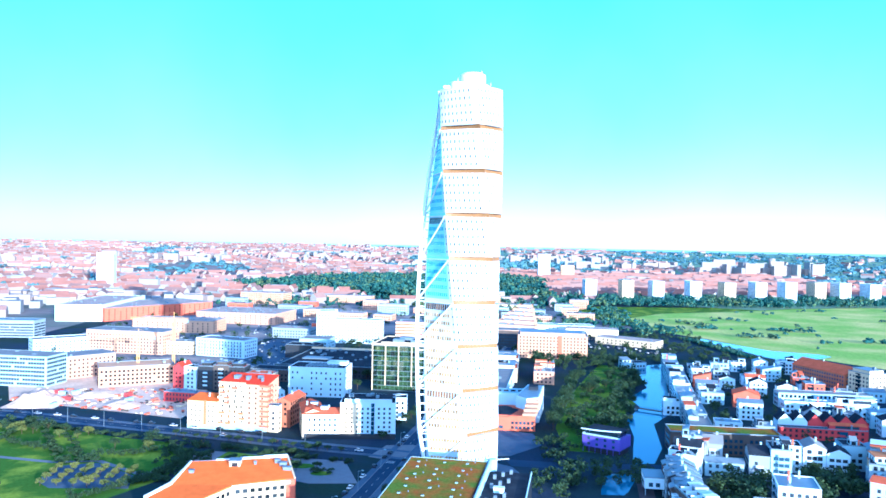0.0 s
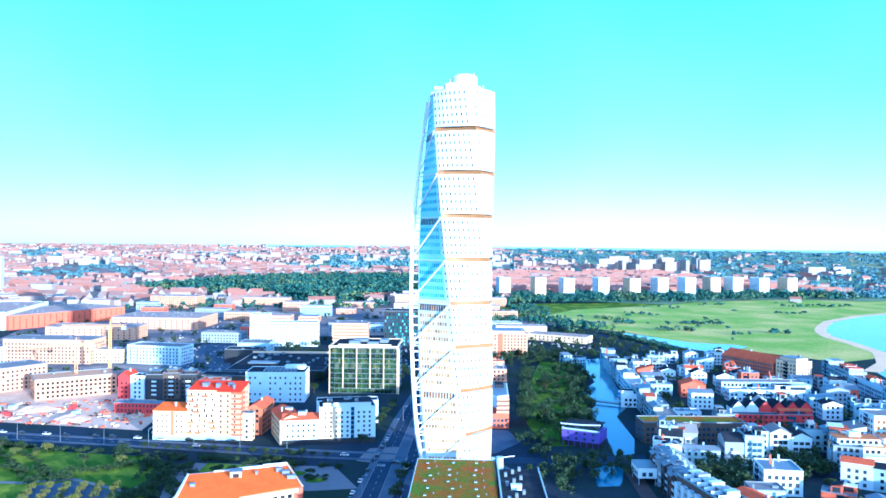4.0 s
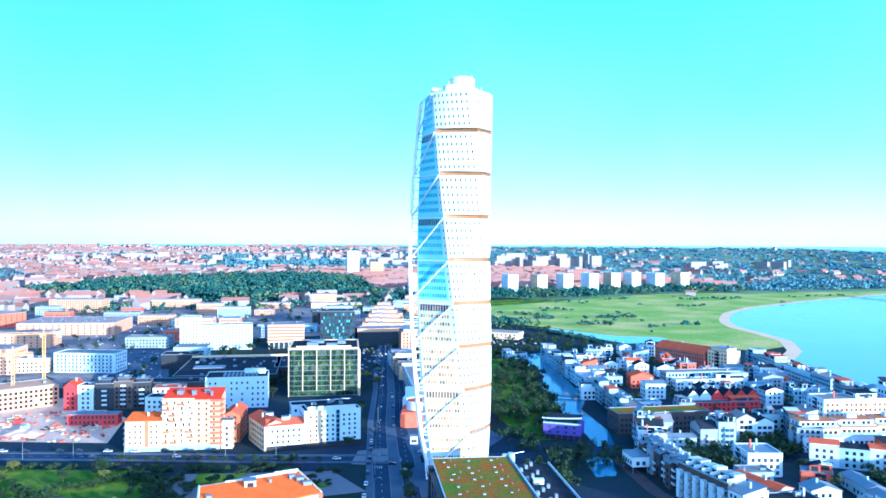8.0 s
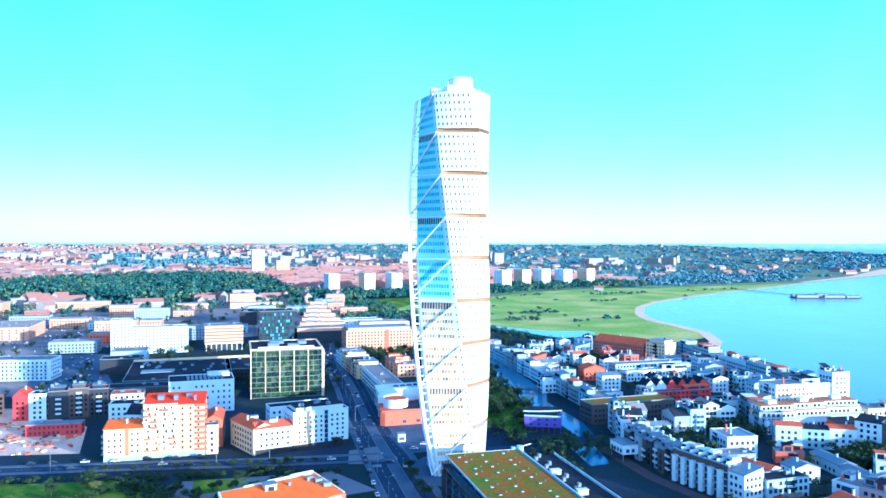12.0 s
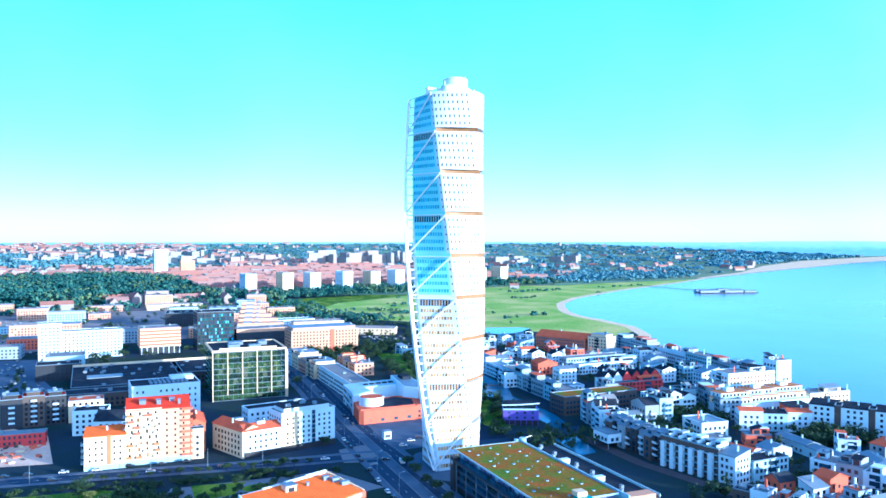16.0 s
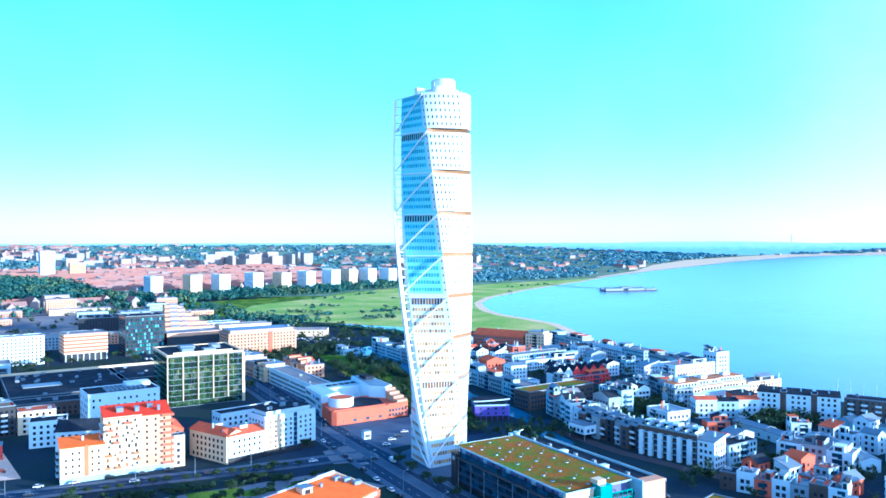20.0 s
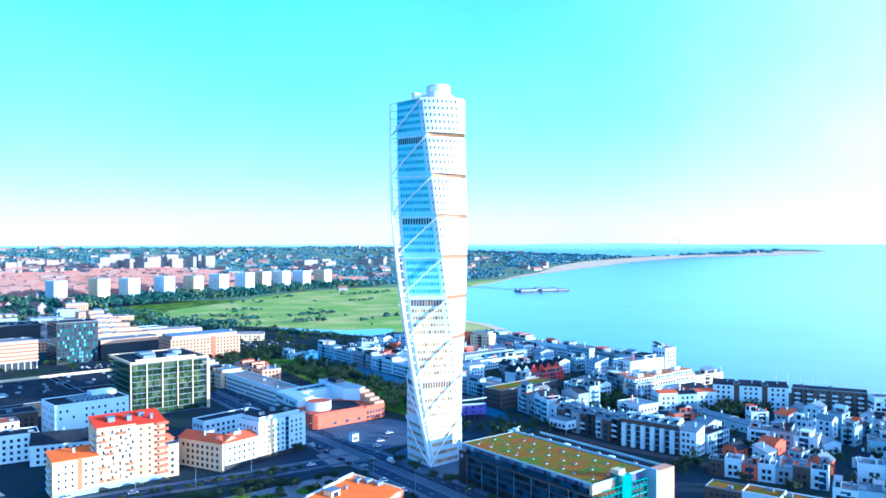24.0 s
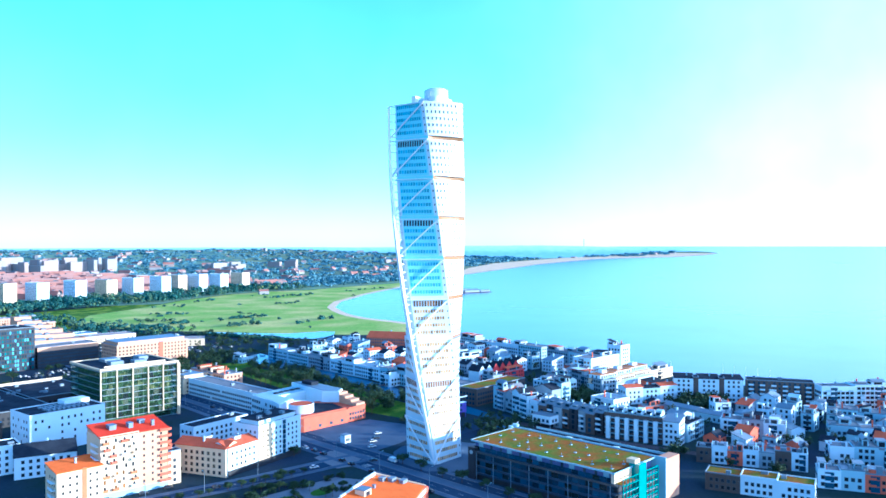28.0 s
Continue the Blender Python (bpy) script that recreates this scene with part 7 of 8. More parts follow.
for _ in range(9800):
    x, y = rng.uniform(-3000, 4600), rng.uniform(950, 4750)
    if in_sea(x, y - (160 if x > 1900 else 30)) or beyond(x, y) or in_poly(x, y, WOOD):
        continue
    if y < (1500 if x < 1060 else 1375) and x < 1800:
        continue
    dense = x > 1250 + rng.uniform(-200, 200)
    if dense or in_poly(x, y, WOOD2) or noise.noise(Vector((x * 0.0022, y * 0.0022, 3))) > 0.12 or rng.random() < (0.7 if x > 420 and y > 2300 else 0.4 if x > 150 else 0.12):
        far_wood.append((x, y, rng.uniform(17, 34), rng.uniform(5, 10)) if y > 2200 or x > 1700 else (x, y, rng.uniform(12, 24), rng.uniform(10, 17)))
for _ in range(380):
    x, y = rng.uniform(1040, 1720), rng.uniform(1375, 1640)
    if not in_sea(x, y - 30):
        far_wood.append((x, y, rng.uniform(11, 20), rng.uniform(8, 14)))
for _ in range(420):
    x, y = rng.uniform(90, 910), rng.uniform(2840, 3510)
    if in_poly(x, y, WOOD2):
        far_wood.append((x, y, rng.uniform(22, 40), rng.uniform(12, 18)))
for _ in range(1500):
    a, r = radians(rng.uniform(57, 77)), rng.uniform(1900, 4200)
    x, y = MID[0] + r * math.sin(a), MID[1] + r * math.cos(a)
    if not in_sea(x, y - 190) and not beyond(x, y):
        far_wood.append((x, y, rng.uniform(24, 46), rng.uniform(5, 9)))
clumps("far_woods", "far woods and gardens tinted pale blue for haze", far_wood, "far_wood", per=6)
for _ in range(1500):
    x, y = rng.uniform(350, 1250), rng.uniform(760, 1330)
    if in_poly(x, y, LAWN) and noise.noise(Vector((x * 0.009, y * 0.028, 8))) > 0.46:
        scrub.append((x, y, rng.uniform(4, 8), rng.uniform(2.5, 5)))
for p, q, n in (((403, 1060), (440, 1030), 16), ((353, 1003), (362, 974), 10), ((420, 912), (466, 898), 18), ((491, 985), (545, 960), 16), ((347, 992), (380, 988), 12), ((826, 1234), (970, 1218), 18), ((735, 1112), (775, 1100), 7), ((548, 870), (575, 858), 8), ((401, 995), (430, 993), 10)):
    for i in range(n):
        t = (i + rng.random()) / n
        scrub.append((p[0] + (q[0] - p[0]) * t + rng.uniform(-3, 3), p[1] + (q[1] - p[1]) * t + rng.uniform(-5, 5), rng.uniform(4, 8), rng.uniform(3, 6)))
for _ in range(160):
    t = rng.random()
    scrub.append((338 + 8 * rng.random() + t * 12, 890 - t * 150 + rng.uniform(-8, 8), rng.uniform(3, 5), rng.uniform(2, 4)))
clumps("lawn_scrub", "dark bushes scattered over the lawn", scrub, "far_leaf", "bushes")

def backdrop():
    """The last woods and hills below the horizon, too far off to shift, haze painted as glow."""
    m = bpy.data.materials.new("glowing_horizon_haze")
    m.use_nodes = True
    n, l = m.node_tree.nodes, m.node_tree.links
    b = n["Principled BSDF"]
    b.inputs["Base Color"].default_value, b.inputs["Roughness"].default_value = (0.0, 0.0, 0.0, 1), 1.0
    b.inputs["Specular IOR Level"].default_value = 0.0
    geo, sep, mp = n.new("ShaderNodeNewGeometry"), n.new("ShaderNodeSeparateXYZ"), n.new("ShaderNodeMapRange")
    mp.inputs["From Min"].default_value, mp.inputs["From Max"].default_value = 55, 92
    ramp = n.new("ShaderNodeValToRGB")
    # emitted colour stands in for haze, paler with height
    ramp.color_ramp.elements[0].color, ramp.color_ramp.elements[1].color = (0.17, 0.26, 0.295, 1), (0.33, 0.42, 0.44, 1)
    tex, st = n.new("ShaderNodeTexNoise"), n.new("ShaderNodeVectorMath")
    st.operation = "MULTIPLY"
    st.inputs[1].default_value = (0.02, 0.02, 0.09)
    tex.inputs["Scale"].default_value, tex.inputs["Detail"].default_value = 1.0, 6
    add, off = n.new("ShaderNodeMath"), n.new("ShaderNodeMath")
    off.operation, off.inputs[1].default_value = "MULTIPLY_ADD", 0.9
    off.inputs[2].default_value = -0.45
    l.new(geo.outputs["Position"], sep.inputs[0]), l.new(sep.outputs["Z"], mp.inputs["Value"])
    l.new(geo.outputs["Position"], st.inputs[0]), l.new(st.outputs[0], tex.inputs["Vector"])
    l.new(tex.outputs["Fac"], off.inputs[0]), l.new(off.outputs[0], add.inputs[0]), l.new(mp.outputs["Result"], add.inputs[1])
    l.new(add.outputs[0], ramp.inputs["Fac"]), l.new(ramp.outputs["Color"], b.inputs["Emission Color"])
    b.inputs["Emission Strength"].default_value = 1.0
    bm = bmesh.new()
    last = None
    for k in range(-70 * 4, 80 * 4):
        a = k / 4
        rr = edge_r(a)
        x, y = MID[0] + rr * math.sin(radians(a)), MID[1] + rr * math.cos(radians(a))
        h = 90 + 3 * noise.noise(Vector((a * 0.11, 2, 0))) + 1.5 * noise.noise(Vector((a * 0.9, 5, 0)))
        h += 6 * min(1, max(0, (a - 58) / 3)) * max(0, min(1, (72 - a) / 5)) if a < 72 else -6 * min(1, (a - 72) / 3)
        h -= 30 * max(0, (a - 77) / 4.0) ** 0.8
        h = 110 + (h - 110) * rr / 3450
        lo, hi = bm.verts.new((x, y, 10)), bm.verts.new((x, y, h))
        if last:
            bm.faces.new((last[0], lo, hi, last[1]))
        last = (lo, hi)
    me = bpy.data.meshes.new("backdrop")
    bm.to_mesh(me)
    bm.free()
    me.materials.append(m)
    tagged(new("backdrop", me), "glowing backdrop of pale blue hazy hills along the horizon", "backdrop", kind="structure")


backdrop()

# bathing house on its pier
pier = thing("bathing_house", "low grey wooden bathing house on piles in the bay", "bathing house", at=(1180, 975, 0), turn=-28)
part("deck", boxes((-62, -16, 0.6, 62, 16, 1.6)), "wood", pier)
for b in ((-60, -14, 1.6, -20, -6, 6), (-60, 6, 1.6, -10, 14, 6), (-8, -14, 1.6, 30, -7, 5.5), (0, 5, 1.6, 40, 14, 6), (-18, -4, 1.6, 4, 5, 8), (34, -13, 1.6, 58, -5, 4.5)):
    part("cabin_wing", boxes(b), "grey", pier)
    part("cabin_roof", gable_bm(b[3] - b[0], b[4] - b[1], 0, 1.4), "zinc", pier).matrix_local = Matrix.Translation((b[0], b[1], b[5]))
bm = bmesh.new()
box(bm, -1.5, 0, 1.2, 1.5, 240, 1.6)
for i in range(16):
    box(bm, -1.4, i * 15, -1, -1.1, i * 15 + 0.3, 1.2)
    box(bm, 1.1, i * 15, -1, 1.4, i * 15 + 0.3, 1.2)
foot = thing("footbridge", "long thin timber footbridge out to the bathing house", "bridge", at=(1172, 985, 0), turn=-12)
part("walkway", bm, "wood", foot)
stack = thing("chimney", "slim far factory chimney on the headland", "chimney", at=(3520, 1560, rise_at(3520, 1560)))
bm = bmesh.new()
cyl(bm, 0, 0, -5, 88, 2.6, 12, 1.7)
part("shaft", bm, "pale", stack)

# ---- trees near the camera ----
def tree_proto(seed, height, spread, leaf="leaf"):
    """A deciduous tree: tapered trunk, forked limbs, a crown of many small leaf clumps with gaps."""
    r = random.Random(seed)
    th = thing("tree", "leafy green street tree", "tree", at=(0, 0, -200))
    bm = bmesh.new()
    cyl(bm, 0, 0, 0, height * 0.5, 0.22, 7, 0.12)
    part("trunk", bm, "bark", th)
    bm = bmesh.new()
    tips = []
    for k in range(6):
        a = k * 1.047 + r.uniform(-0.3, 0.3)
        e = (math.cos(a) * spread * 0.5, math.sin(a) * spread * 0.5, height * r.uniform(0.55, 0.85))
        beam(bm, (0, 0, height * r.uniform(0.3, 0.45)), e, 0.1)
        tips.append(e)
    tips.append((0, 0, height * 0.85))
    part("branch_fork", bm, "bark", th)
    bm = bmesh.new()
    for _ in range(520):
        t = r.choice(tips)
        d = Vector((r.gauss(0, 1), r.gauss(0, 1), r.gauss(0, 1))).normalized() * (r.random() ** 0.4)
        p = Vector(t) * 0.92 + Vector((d.x * spread * 0.33, d.y * spread * 0.33, d.z * height * 0.17))
        q = Euler((r.uniform(-0.9, 0.9), r.uniform(-0.9, 0.9), r.uniform(0, 6.3))).to_matrix()
        s = r.uniform(0.3, 0.6)
        bm.faces.new([bm.verts.new(p + q @ Vector(c) * s) for c in ((-1, -0.5, 0), (0.2, -0.8, 0.2), (1, 0.1, 0), (0.1, 0.8, 0.25))])
    part("crown", bm, leaf, th)
    return th


PROTO = [tree_proto(1, 8, 5.5), tree_proto(2, 10, 7), tree_proto(3, 6.5, 5), tree_proto(4, 7, 5, "leaf_light"), tree_proto(5, 12, 8)]
tree_count = [0]


def plant(x, y, k=None, s=None, label="", group=""):
    k = rng.randrange(5) if k is None else k
    p = PROTO[k]
    ob = copy_thing(p, Matrix.Identity(4))
    s = s or rng.uniform(0.8, 1.2)
    ob.matrix_world = Matrix.Translation((x, y, 0)) @ Matrix.Rotation(rng.uniform(0, 6.28), 4, "Z") @ Matrix.Diagonal((s, s, s * rng.uniform(0.9, 1.1), 1))
    tagged(ob, label or "leafy green street tree", "tree", group)
    tree_count[0] += 1


def tree_line(p, q, n, k, s, label, group):
    for i in range(n):
        t = (i + 0.5) / n
        plant(p[0] + (q[0] - p[0]) * t + rng.uniform(-1, 1), p[1] + (q[1] - p[1]) * t + rng.uniform(-1, 1), k, s * rng.uniform(0.85, 1.15), label, group)


tree_line((-120, 430), (-20, 395), 16, 2, 0.55, "small round tree along the street", "street trees")
tree_line((-4, 415), (30, 520), 8, 0, 0.7, "small tree in the boulevard's median", "boulevard trees")
tree_line((14, 372), (-16, 262), 8, 0, 0.7, "small tree in the boulevard's median", "boulevard trees")
tree_line((96, 440), (150, 610), 22, 1, 1.0, "leafy tree at the edge of the canal park", "canal park trees")
for _ in range(46):
    x, y = rng.uniform(98, 195), rng.uniform(395, 660)
    if in_poly(x, y, [(100, 420), (120, 405), (135, 440), (150, 485), (165, 525), (165, 550), (184, 592), (188, 640), (165, 615), (125, 520)]):
        plant(x, y, rng.choice((0, 1, 4)), None, "dense dark tree in the canal park", "canal park trees")
for i in range(6):
    for j in range(4):
        plant(-150 + i * 7 - j * 0.5, 342 + j * 7.5 + (0 if i < 4 else -1.5), 3, 0.55, "small pale tree in the gravel garden", "gravel garden trees")
for _ in range(16):
    plant(rng.uniform(-88, -24), rng.uniform(348, 400), rng.choice((0, 2)), 0.65, "small clipped tree on the square", "square trees")
for _ in range(110):
    x, y = rng.uniform(-330, -95), rng.uniform(300, 460)
    if -207 < x < -103 and 330 < y < 470 and rng.random() < 0.9:
        continue
    if in_poly(x, y, [(-240, 452), (-118, 412), (-100, 394), (-102, 352), (-130, 305), (-300, 255), (-400, 380), (-330, 475)]) and noise.noise(Vector((x * 0.03, y * 0.03, 1))) > -0.1:
        plant(x, y, rng.choice((0, 2, 3)), rng.uniform(0.5, 0.85), "park tree on shaded grass", "park trees")
for _ in range(14):
    x = rng.uniform(-215, -105)
    plant(x, 452 - (x + 205) * 0.42 + rng.uniform(-26, 6), rng.choice((0, 3, 4)), 0.75, "park tree on sunlit grass", "park trees")
tree_line((-196, 448), (-160, 380), 9, 2, 0.6, "slim tree in an avenue across the park lawn", "park avenue")
tree_line((-184, 443), (-150, 386), 8, 2, 0.55, "slim tree in an avenue across the park lawn", "park avenue")
for _ in range(40):
    x, y = rng.uniform(130, 260), rng.uniform(130, 330)
    if free(x, y, 7):
        plant(x, y, rng.choice((0, 2)), 0.8, "courtyard tree between white houses", "courtyard trees")
for _ in range(40):
    x, y = rng.uniform(-100, 110), rng.uniform(560, 800)
    if free(x, y, 12):
        plant(x, y, rng.choice((0, 1)), 0.9, "street tree beside an office building", "street trees")


def leaf_mass(name, label, spots, material, per=110, category="trees"):
    """Many mid-distance trees of loose leaves in one mesh."""
    v, f = [], []
    r = random.Random(len(spots) + 7)
    for x, y, size, tall in spots:
        lobes = [(r.uniform(-0.35, 0.35) * size, r.uniform(-0.35, 0.35) * size, tall * r.uniform(0.35, 0.8)) for _ in range(5)]
        for _ in range(per):
            lx, ly, lz = r.choice(lobes)
            d = Vector((r.gauss(0, 1), r.gauss(0, 1), r.gauss(0, 1))).normalized() * (r.random() ** 0.35)
            c = Vector((x + lx + d.x * size * 0.3, y + ly + d.y * size * 0.3, max(0.2, lz + d.z * tall * 0.22)))
            q = Euler((r.uniform(-0.9, 0.9), r.uniform(-0.9, 0.9), r.uniform(0, 6.3))).to_matrix()
            s = r.uniform(0.35, 0.75) * size / 6
            b = len(v)
            v.extend(tuple(c + q @ Vector(o) * s) for o in ((-1, -0.6, 0), (0.3, -0.9, 0.25), (1, 0.2, 0), (0, 0.9, 0.3)))
            f.append((b, b + 1, b + 2, b + 3))
    me = bpy.data.meshes.new(name)
    me.from_pydata(v, [], f)
    me.materials.append(M[material])
    return tagged(new(name, me), label, category, kind="stuff")


yard = []
for _ in range(900):
    x, y = rng.uniform(40, 400), rng.uniform(120, 660)
    if free(x, y, 6.5) and not in_sea(x + 25, y) and x > 120 - (y > 340) * 10 and (in_poly(x, y, QUARTER) or y < 330) and x < 300 + (y - 300) * 0.3:
        yard.append((x, y, rng.uniform(4, 7), rng.uniform(5, 10)))
for _ in range(120):
    x, y = rng.uniform(80, 160), rng.uniform(170, 256)
    if free(x, y, 5.5):
        yard.append((x, y, rng.uniform(4, 7), rng.uniform(5, 9)))
for _ in range(420):
    c = rng.choice(COURTS)
    x, y = rng.uniform(min(p[0] for p in c), max(p[0] for p in c)), rng.uniform(min(p[1] for p in c), max(p[1] for p in c))
    if in_poly(x, y, c) and free(x, y, 5):
        yard.append((x, y, rng.uniform(5, 8), rng.uniform(5, 10)))
for x, y in ((74, 347), (78, 330), (70, 338), (84, 352), (66, 326), (90, 350), (74, 318), (82, 340), (70, 350), (88, 342)):
    yard.append((x, y, rng.uniform(6, 9), rng.uniform(6, 9)))
leaf_mass("courtyard_greenery", "dark courtyard trees and shrubs between white houses", yard, "leaf")
bank = []
for _ in range(150):
    t = rng.random()
    bank.append((128 + t * 95 + rng.uniform(-14, 6), 425 + t * 240 + rng.uniform(-14, 14), rng.uniform(4, 7), rng.uniform(5, 10)))
for _ in range(170):
    bank.append((rng.uniform(130, 235), rng.uniform(660, 740), rng.uniform(4, 7), rng.uniform(5, 9)))
bank = [b for b in bank if free(b[0], b[1], 8) and not in_poly(b[0], b[1], CANAL)]
for _ in range(90):
    bank.append((rng.uniform(78, 128), rng.uniform(335, 415), rng.uniform(3, 6), rng.uniform(3, 8)))
for _ in range(40):
    t = rng.random()
    bank.append((102 + t * 78 + rng.uniform(-6, 20), 420 + t * 220 + rng.uniform(-14, 14), rng.uniform(5, 8), rng.uniform(6, 11)))
bank = [b for b in bank if free(b[0], b[1], 7) and not in_poly(b[0], b[1], CANAL) and not (97 < b[0] < 124 and 374 < b[1] < 395)]
leaf_mass("canal_bank_trees", "dense dark trees along the canal bank", bank, "leaf")
hedge = []
for bx, by, n in ((-22, 379, 10), (-41, 385, 16), (-50, 397, 12), (-54, 377, 14), (-30, 362, 10), (-72, 370, 12), (-64, 392, 8)):
    for _ in range(n):
        hedge.append((bx + rng.uniform(-6, 6), by + rng.uniform(-3.5, 3.5), rng.uniform(2, 3.6), rng.uniform(1.2, 2.6)))
for i in range(64):
    t = i / 64
    hedge.append((-215 + 175 * t + rng.uniform(-3, 3), 456 - 66 * t + rng.uniform(-5, 1), rng.uniform(3, 5), rng.uniform(1.2, 2.6)))
for _ in range(120):
    x, y = rng.uniform(-330, -110), rng.uniform(290, 450)
    if x < -205 or y < 330:
        hedge.append((x, y, rng.uniform(4, 7), rng.uniform(3, 7)))
for p, q, n in (((-200, 414), (-146, 384), 34), ((-146, 384), (-112, 398), 20), ((-206, 460), (-204, 416), 22), ((-158, 374), (-140, 380), 12), ((-112, 404), (-98, 380), 22), ((-98, 380), (-104, 352), 22), ((-104, 352), (-128, 322), 22), ((-205, 415), (-230, 380), 20)):
    for i in range(n):
        t = (i + rng.random()) / n
        hedge.append((p[0] + (q[0] - p[0]) * t + rng.uniform(-1, 1), p[1] + (q[1] - p[1]) * t + rng.uniform(-1, 1), rng.uniform(2.5, 4.5), rng.uniform(2, 5)))
# low shrubs added to darken ground where a shadow falls by the orange house
for _ in range(80):
    x, y = rng.uniform(-112, -88), rng.uniform(345, 408)
    hedge.append((x, y, rng.uniform(3, 5), rng.uniform(2, 4)))
for _ in range(80):
    x, y = rng.uniform(-330, -207), rng.uniform(300, 470)
    hedge.append((x, y, rng.uniform(4, 8), rng.uniform(3, 8)))
leaf_mass("park_hedges", "hedges and shrubs round the shaded park, some standing for shadow", hedge, "leaf", category="hedges")
lot = []
for _ in range(230):
    x, y = rng.uniform(215, 365), rng.uniform(690, 930)
    if free(x, y, 9) and not in_poly(x, y, LAWN) and not in_poly(x, y, CANAL) and noise.noise(Vector((x * 0.03, y * 0.03, 4))) > -0.15:
        lot.append((x, y, rng.uniform(3, 7), rng.uniform(3, 7)))
for _ in range(480):
    x, y = rng.uniform(-330, 330), rng.uniform(600, 1300)
    if free(x, y, 12) and not in_poly(x, y, LAWN):
        lot.append((x, y, rng.uniform(5, 9), rng.uniform(5, 10)))
leaf_mass("street_greenery", "trees among halls and offices", lot, "leaf", 80)


# ---- vehicles ----
def car_proto(name, label, paint, length=4.3, height=1.45, van=False):
    th = thing(name, label, "van" if van else "car", at=(0, 0, -200))
    bm = bmesh.new()
    w = 0.88 if not van else 1.0
    prof = [(-length / 2, 0.35), (length / 2, 0.35), (length / 2, 0.75), (length * 0.28, 0.9), (-length * 0.45, 0.92), (-length / 2, 0.8)]
    if van:
        prof = [(-length / 2, 0.4), (length / 2, 0.4), (length / 2, 1.1), (length * 0.38, 1.3), (length * 0.28, height), (-length / 2, height)]
    a, b = [bm.verts.new((x, -w, z)) for x, z in prof], [bm.verts.new((x, w, z)) for x, z in prof]
    for i in range(len(prof)):
        j = (i + 1) % len(prof)
        bm.faces.new((a[i], a[j], b[j], b[i]))
    bm.faces.new(a[::-1]), bm.faces.new(b)
    bmesh.ops.recalc_face_normals(bm, faces=bm.faces[:])
    part("body", bm, paint, th)
    if not van:
        bm = bmesh.new()
        prof = [(-length * 0.42, 0.9), (length * 0.22, 0.9), (length * 0.08, height), (-length * 0.3, height)]
        a, b = [bm.verts.new((x, -0.74, z)) for x, z in prof], [bm.verts.new((x, 0.74, z)) for x, z in prof]
        for i in range(4):
            j = (i + 1) % 4
            bm.faces.new((a[i], a[j], b[j], b[i]))
        bm.faces.new(a[::-1]), bm.faces.new(b)
        bmesh.ops.recalc_face_normals(bm, faces=bm.faces[:])
        part("cabin", bm, "glass", th)
        part("car_roof", boxes((-length * 0.3, -0.72, height, length * 0.08, 0.72, height + 0.04)), paint, th)
    else:
        part("windscreen", boxes((length * 0.30, -0.9, 1.35, length * 0.36, 0.9, height - 0.2)), "glass", th)
    for sx in (-0.3, 0.3):
        for sy in (-1, 1):
            bm = bmesh.new()
            cyl(bm, 0, 0, -0.1, 0.1, 0.33, 12)
            wh = part("wheel", bm, "rubber", th)
            wh.matrix_local = Matrix.Translation((sx * length, sy * (w - 0.08), 0.33)) @ Matrix.Rotation(radians(90), 4, "X")
    return th


CARS = [car_proto("car", "white parked hatchback on asphalt", "hull"), car_proto("car", "dark parked saloon on asphalt", "hull_dark"), car_proto("car", "red parked hatchback on asphalt", "hull_red"),
        car_proto("van", "white delivery van on asphalt", "hull", 5.6, 2.3, True)]


def park(x, y, a, k):
    ob = copy_thing(CARS[k], Matrix.Identity(4))
    ob.matrix_world = Matrix.Translation((x, y, 0.2)) @ Matrix.Rotation(radians(a), 4, "Z")


road_a = 74.0
for i in range(22):
    t = i / 22
    if rng.random() < 0.4:
        park(-17 + 52 * t + rng.uniform(-0.3, 0.3), 330 + 175 * t, road_a, rng.choice((0, 1, 1, 1, 1, 0, 2)))
for i in range(16):
    t = i / 16
    if rng.random() < 0.45:
        park(18 + 46 * t, 402 + 165 * t, road_a, rng.choice((0, 1, 1, 1)))
for x, y, a, k in ((14, 371, 70, 3), (31, 396, -30, 0), (40, 402, -28, 0), (47, 405, -26, 1), (10, 380, -20, 1), (-14, 398, -20, 0), (-60, 416, -20, 1), (-90, 428, -20, 0), (-130, 441, -19, 1), (56, 410, -25, 0)):
    park(x, y, a, k)
for i in range(14):
    park(-240 + i * 13 + rng.uniform(-2, 2), 489 - i * 4.3 + rng.uniform(-1.5, 1.5), -18, rng.choice((0, 1, 1)))
for i in range(10):
    park(70 + rng.uniform(-14, 10), 250 + i * 7, 84, rng.choice((0, 1, 1, 2)))
far_cars = bmesh.new()
for _ in range(520):
    x, y = rng.choice(((rng.uniform(-150, -95), rng.uniform(600, 830)), (rng.uniform(-330, -60), rng.uniform(840, 1240)), (rng.uniform(180, 300), rng.uniform(760, 900)), (rng.uniform(-170, -60), rng.uniform(880, 1010)), (rng.uniform(60, 120), rng.uniform(610, 780))))
    if free(x, y, 9):
        box(far_cars, x - 0.9, y - 2.1, 0.2, x + 0.9, y + 2.1, 0.95)
        box(far_cars, x - 0.75, y - 1.3, 0.95, x + 0.75, y + 1.0, 1.5)
M["far_cars"] = mat("mixed_car_paint", (0.35, 0.36, 0.38), 0.4, 0.1, 1.0, 5.0, alt=(0.04, 0.05, 0.07), bump=0)
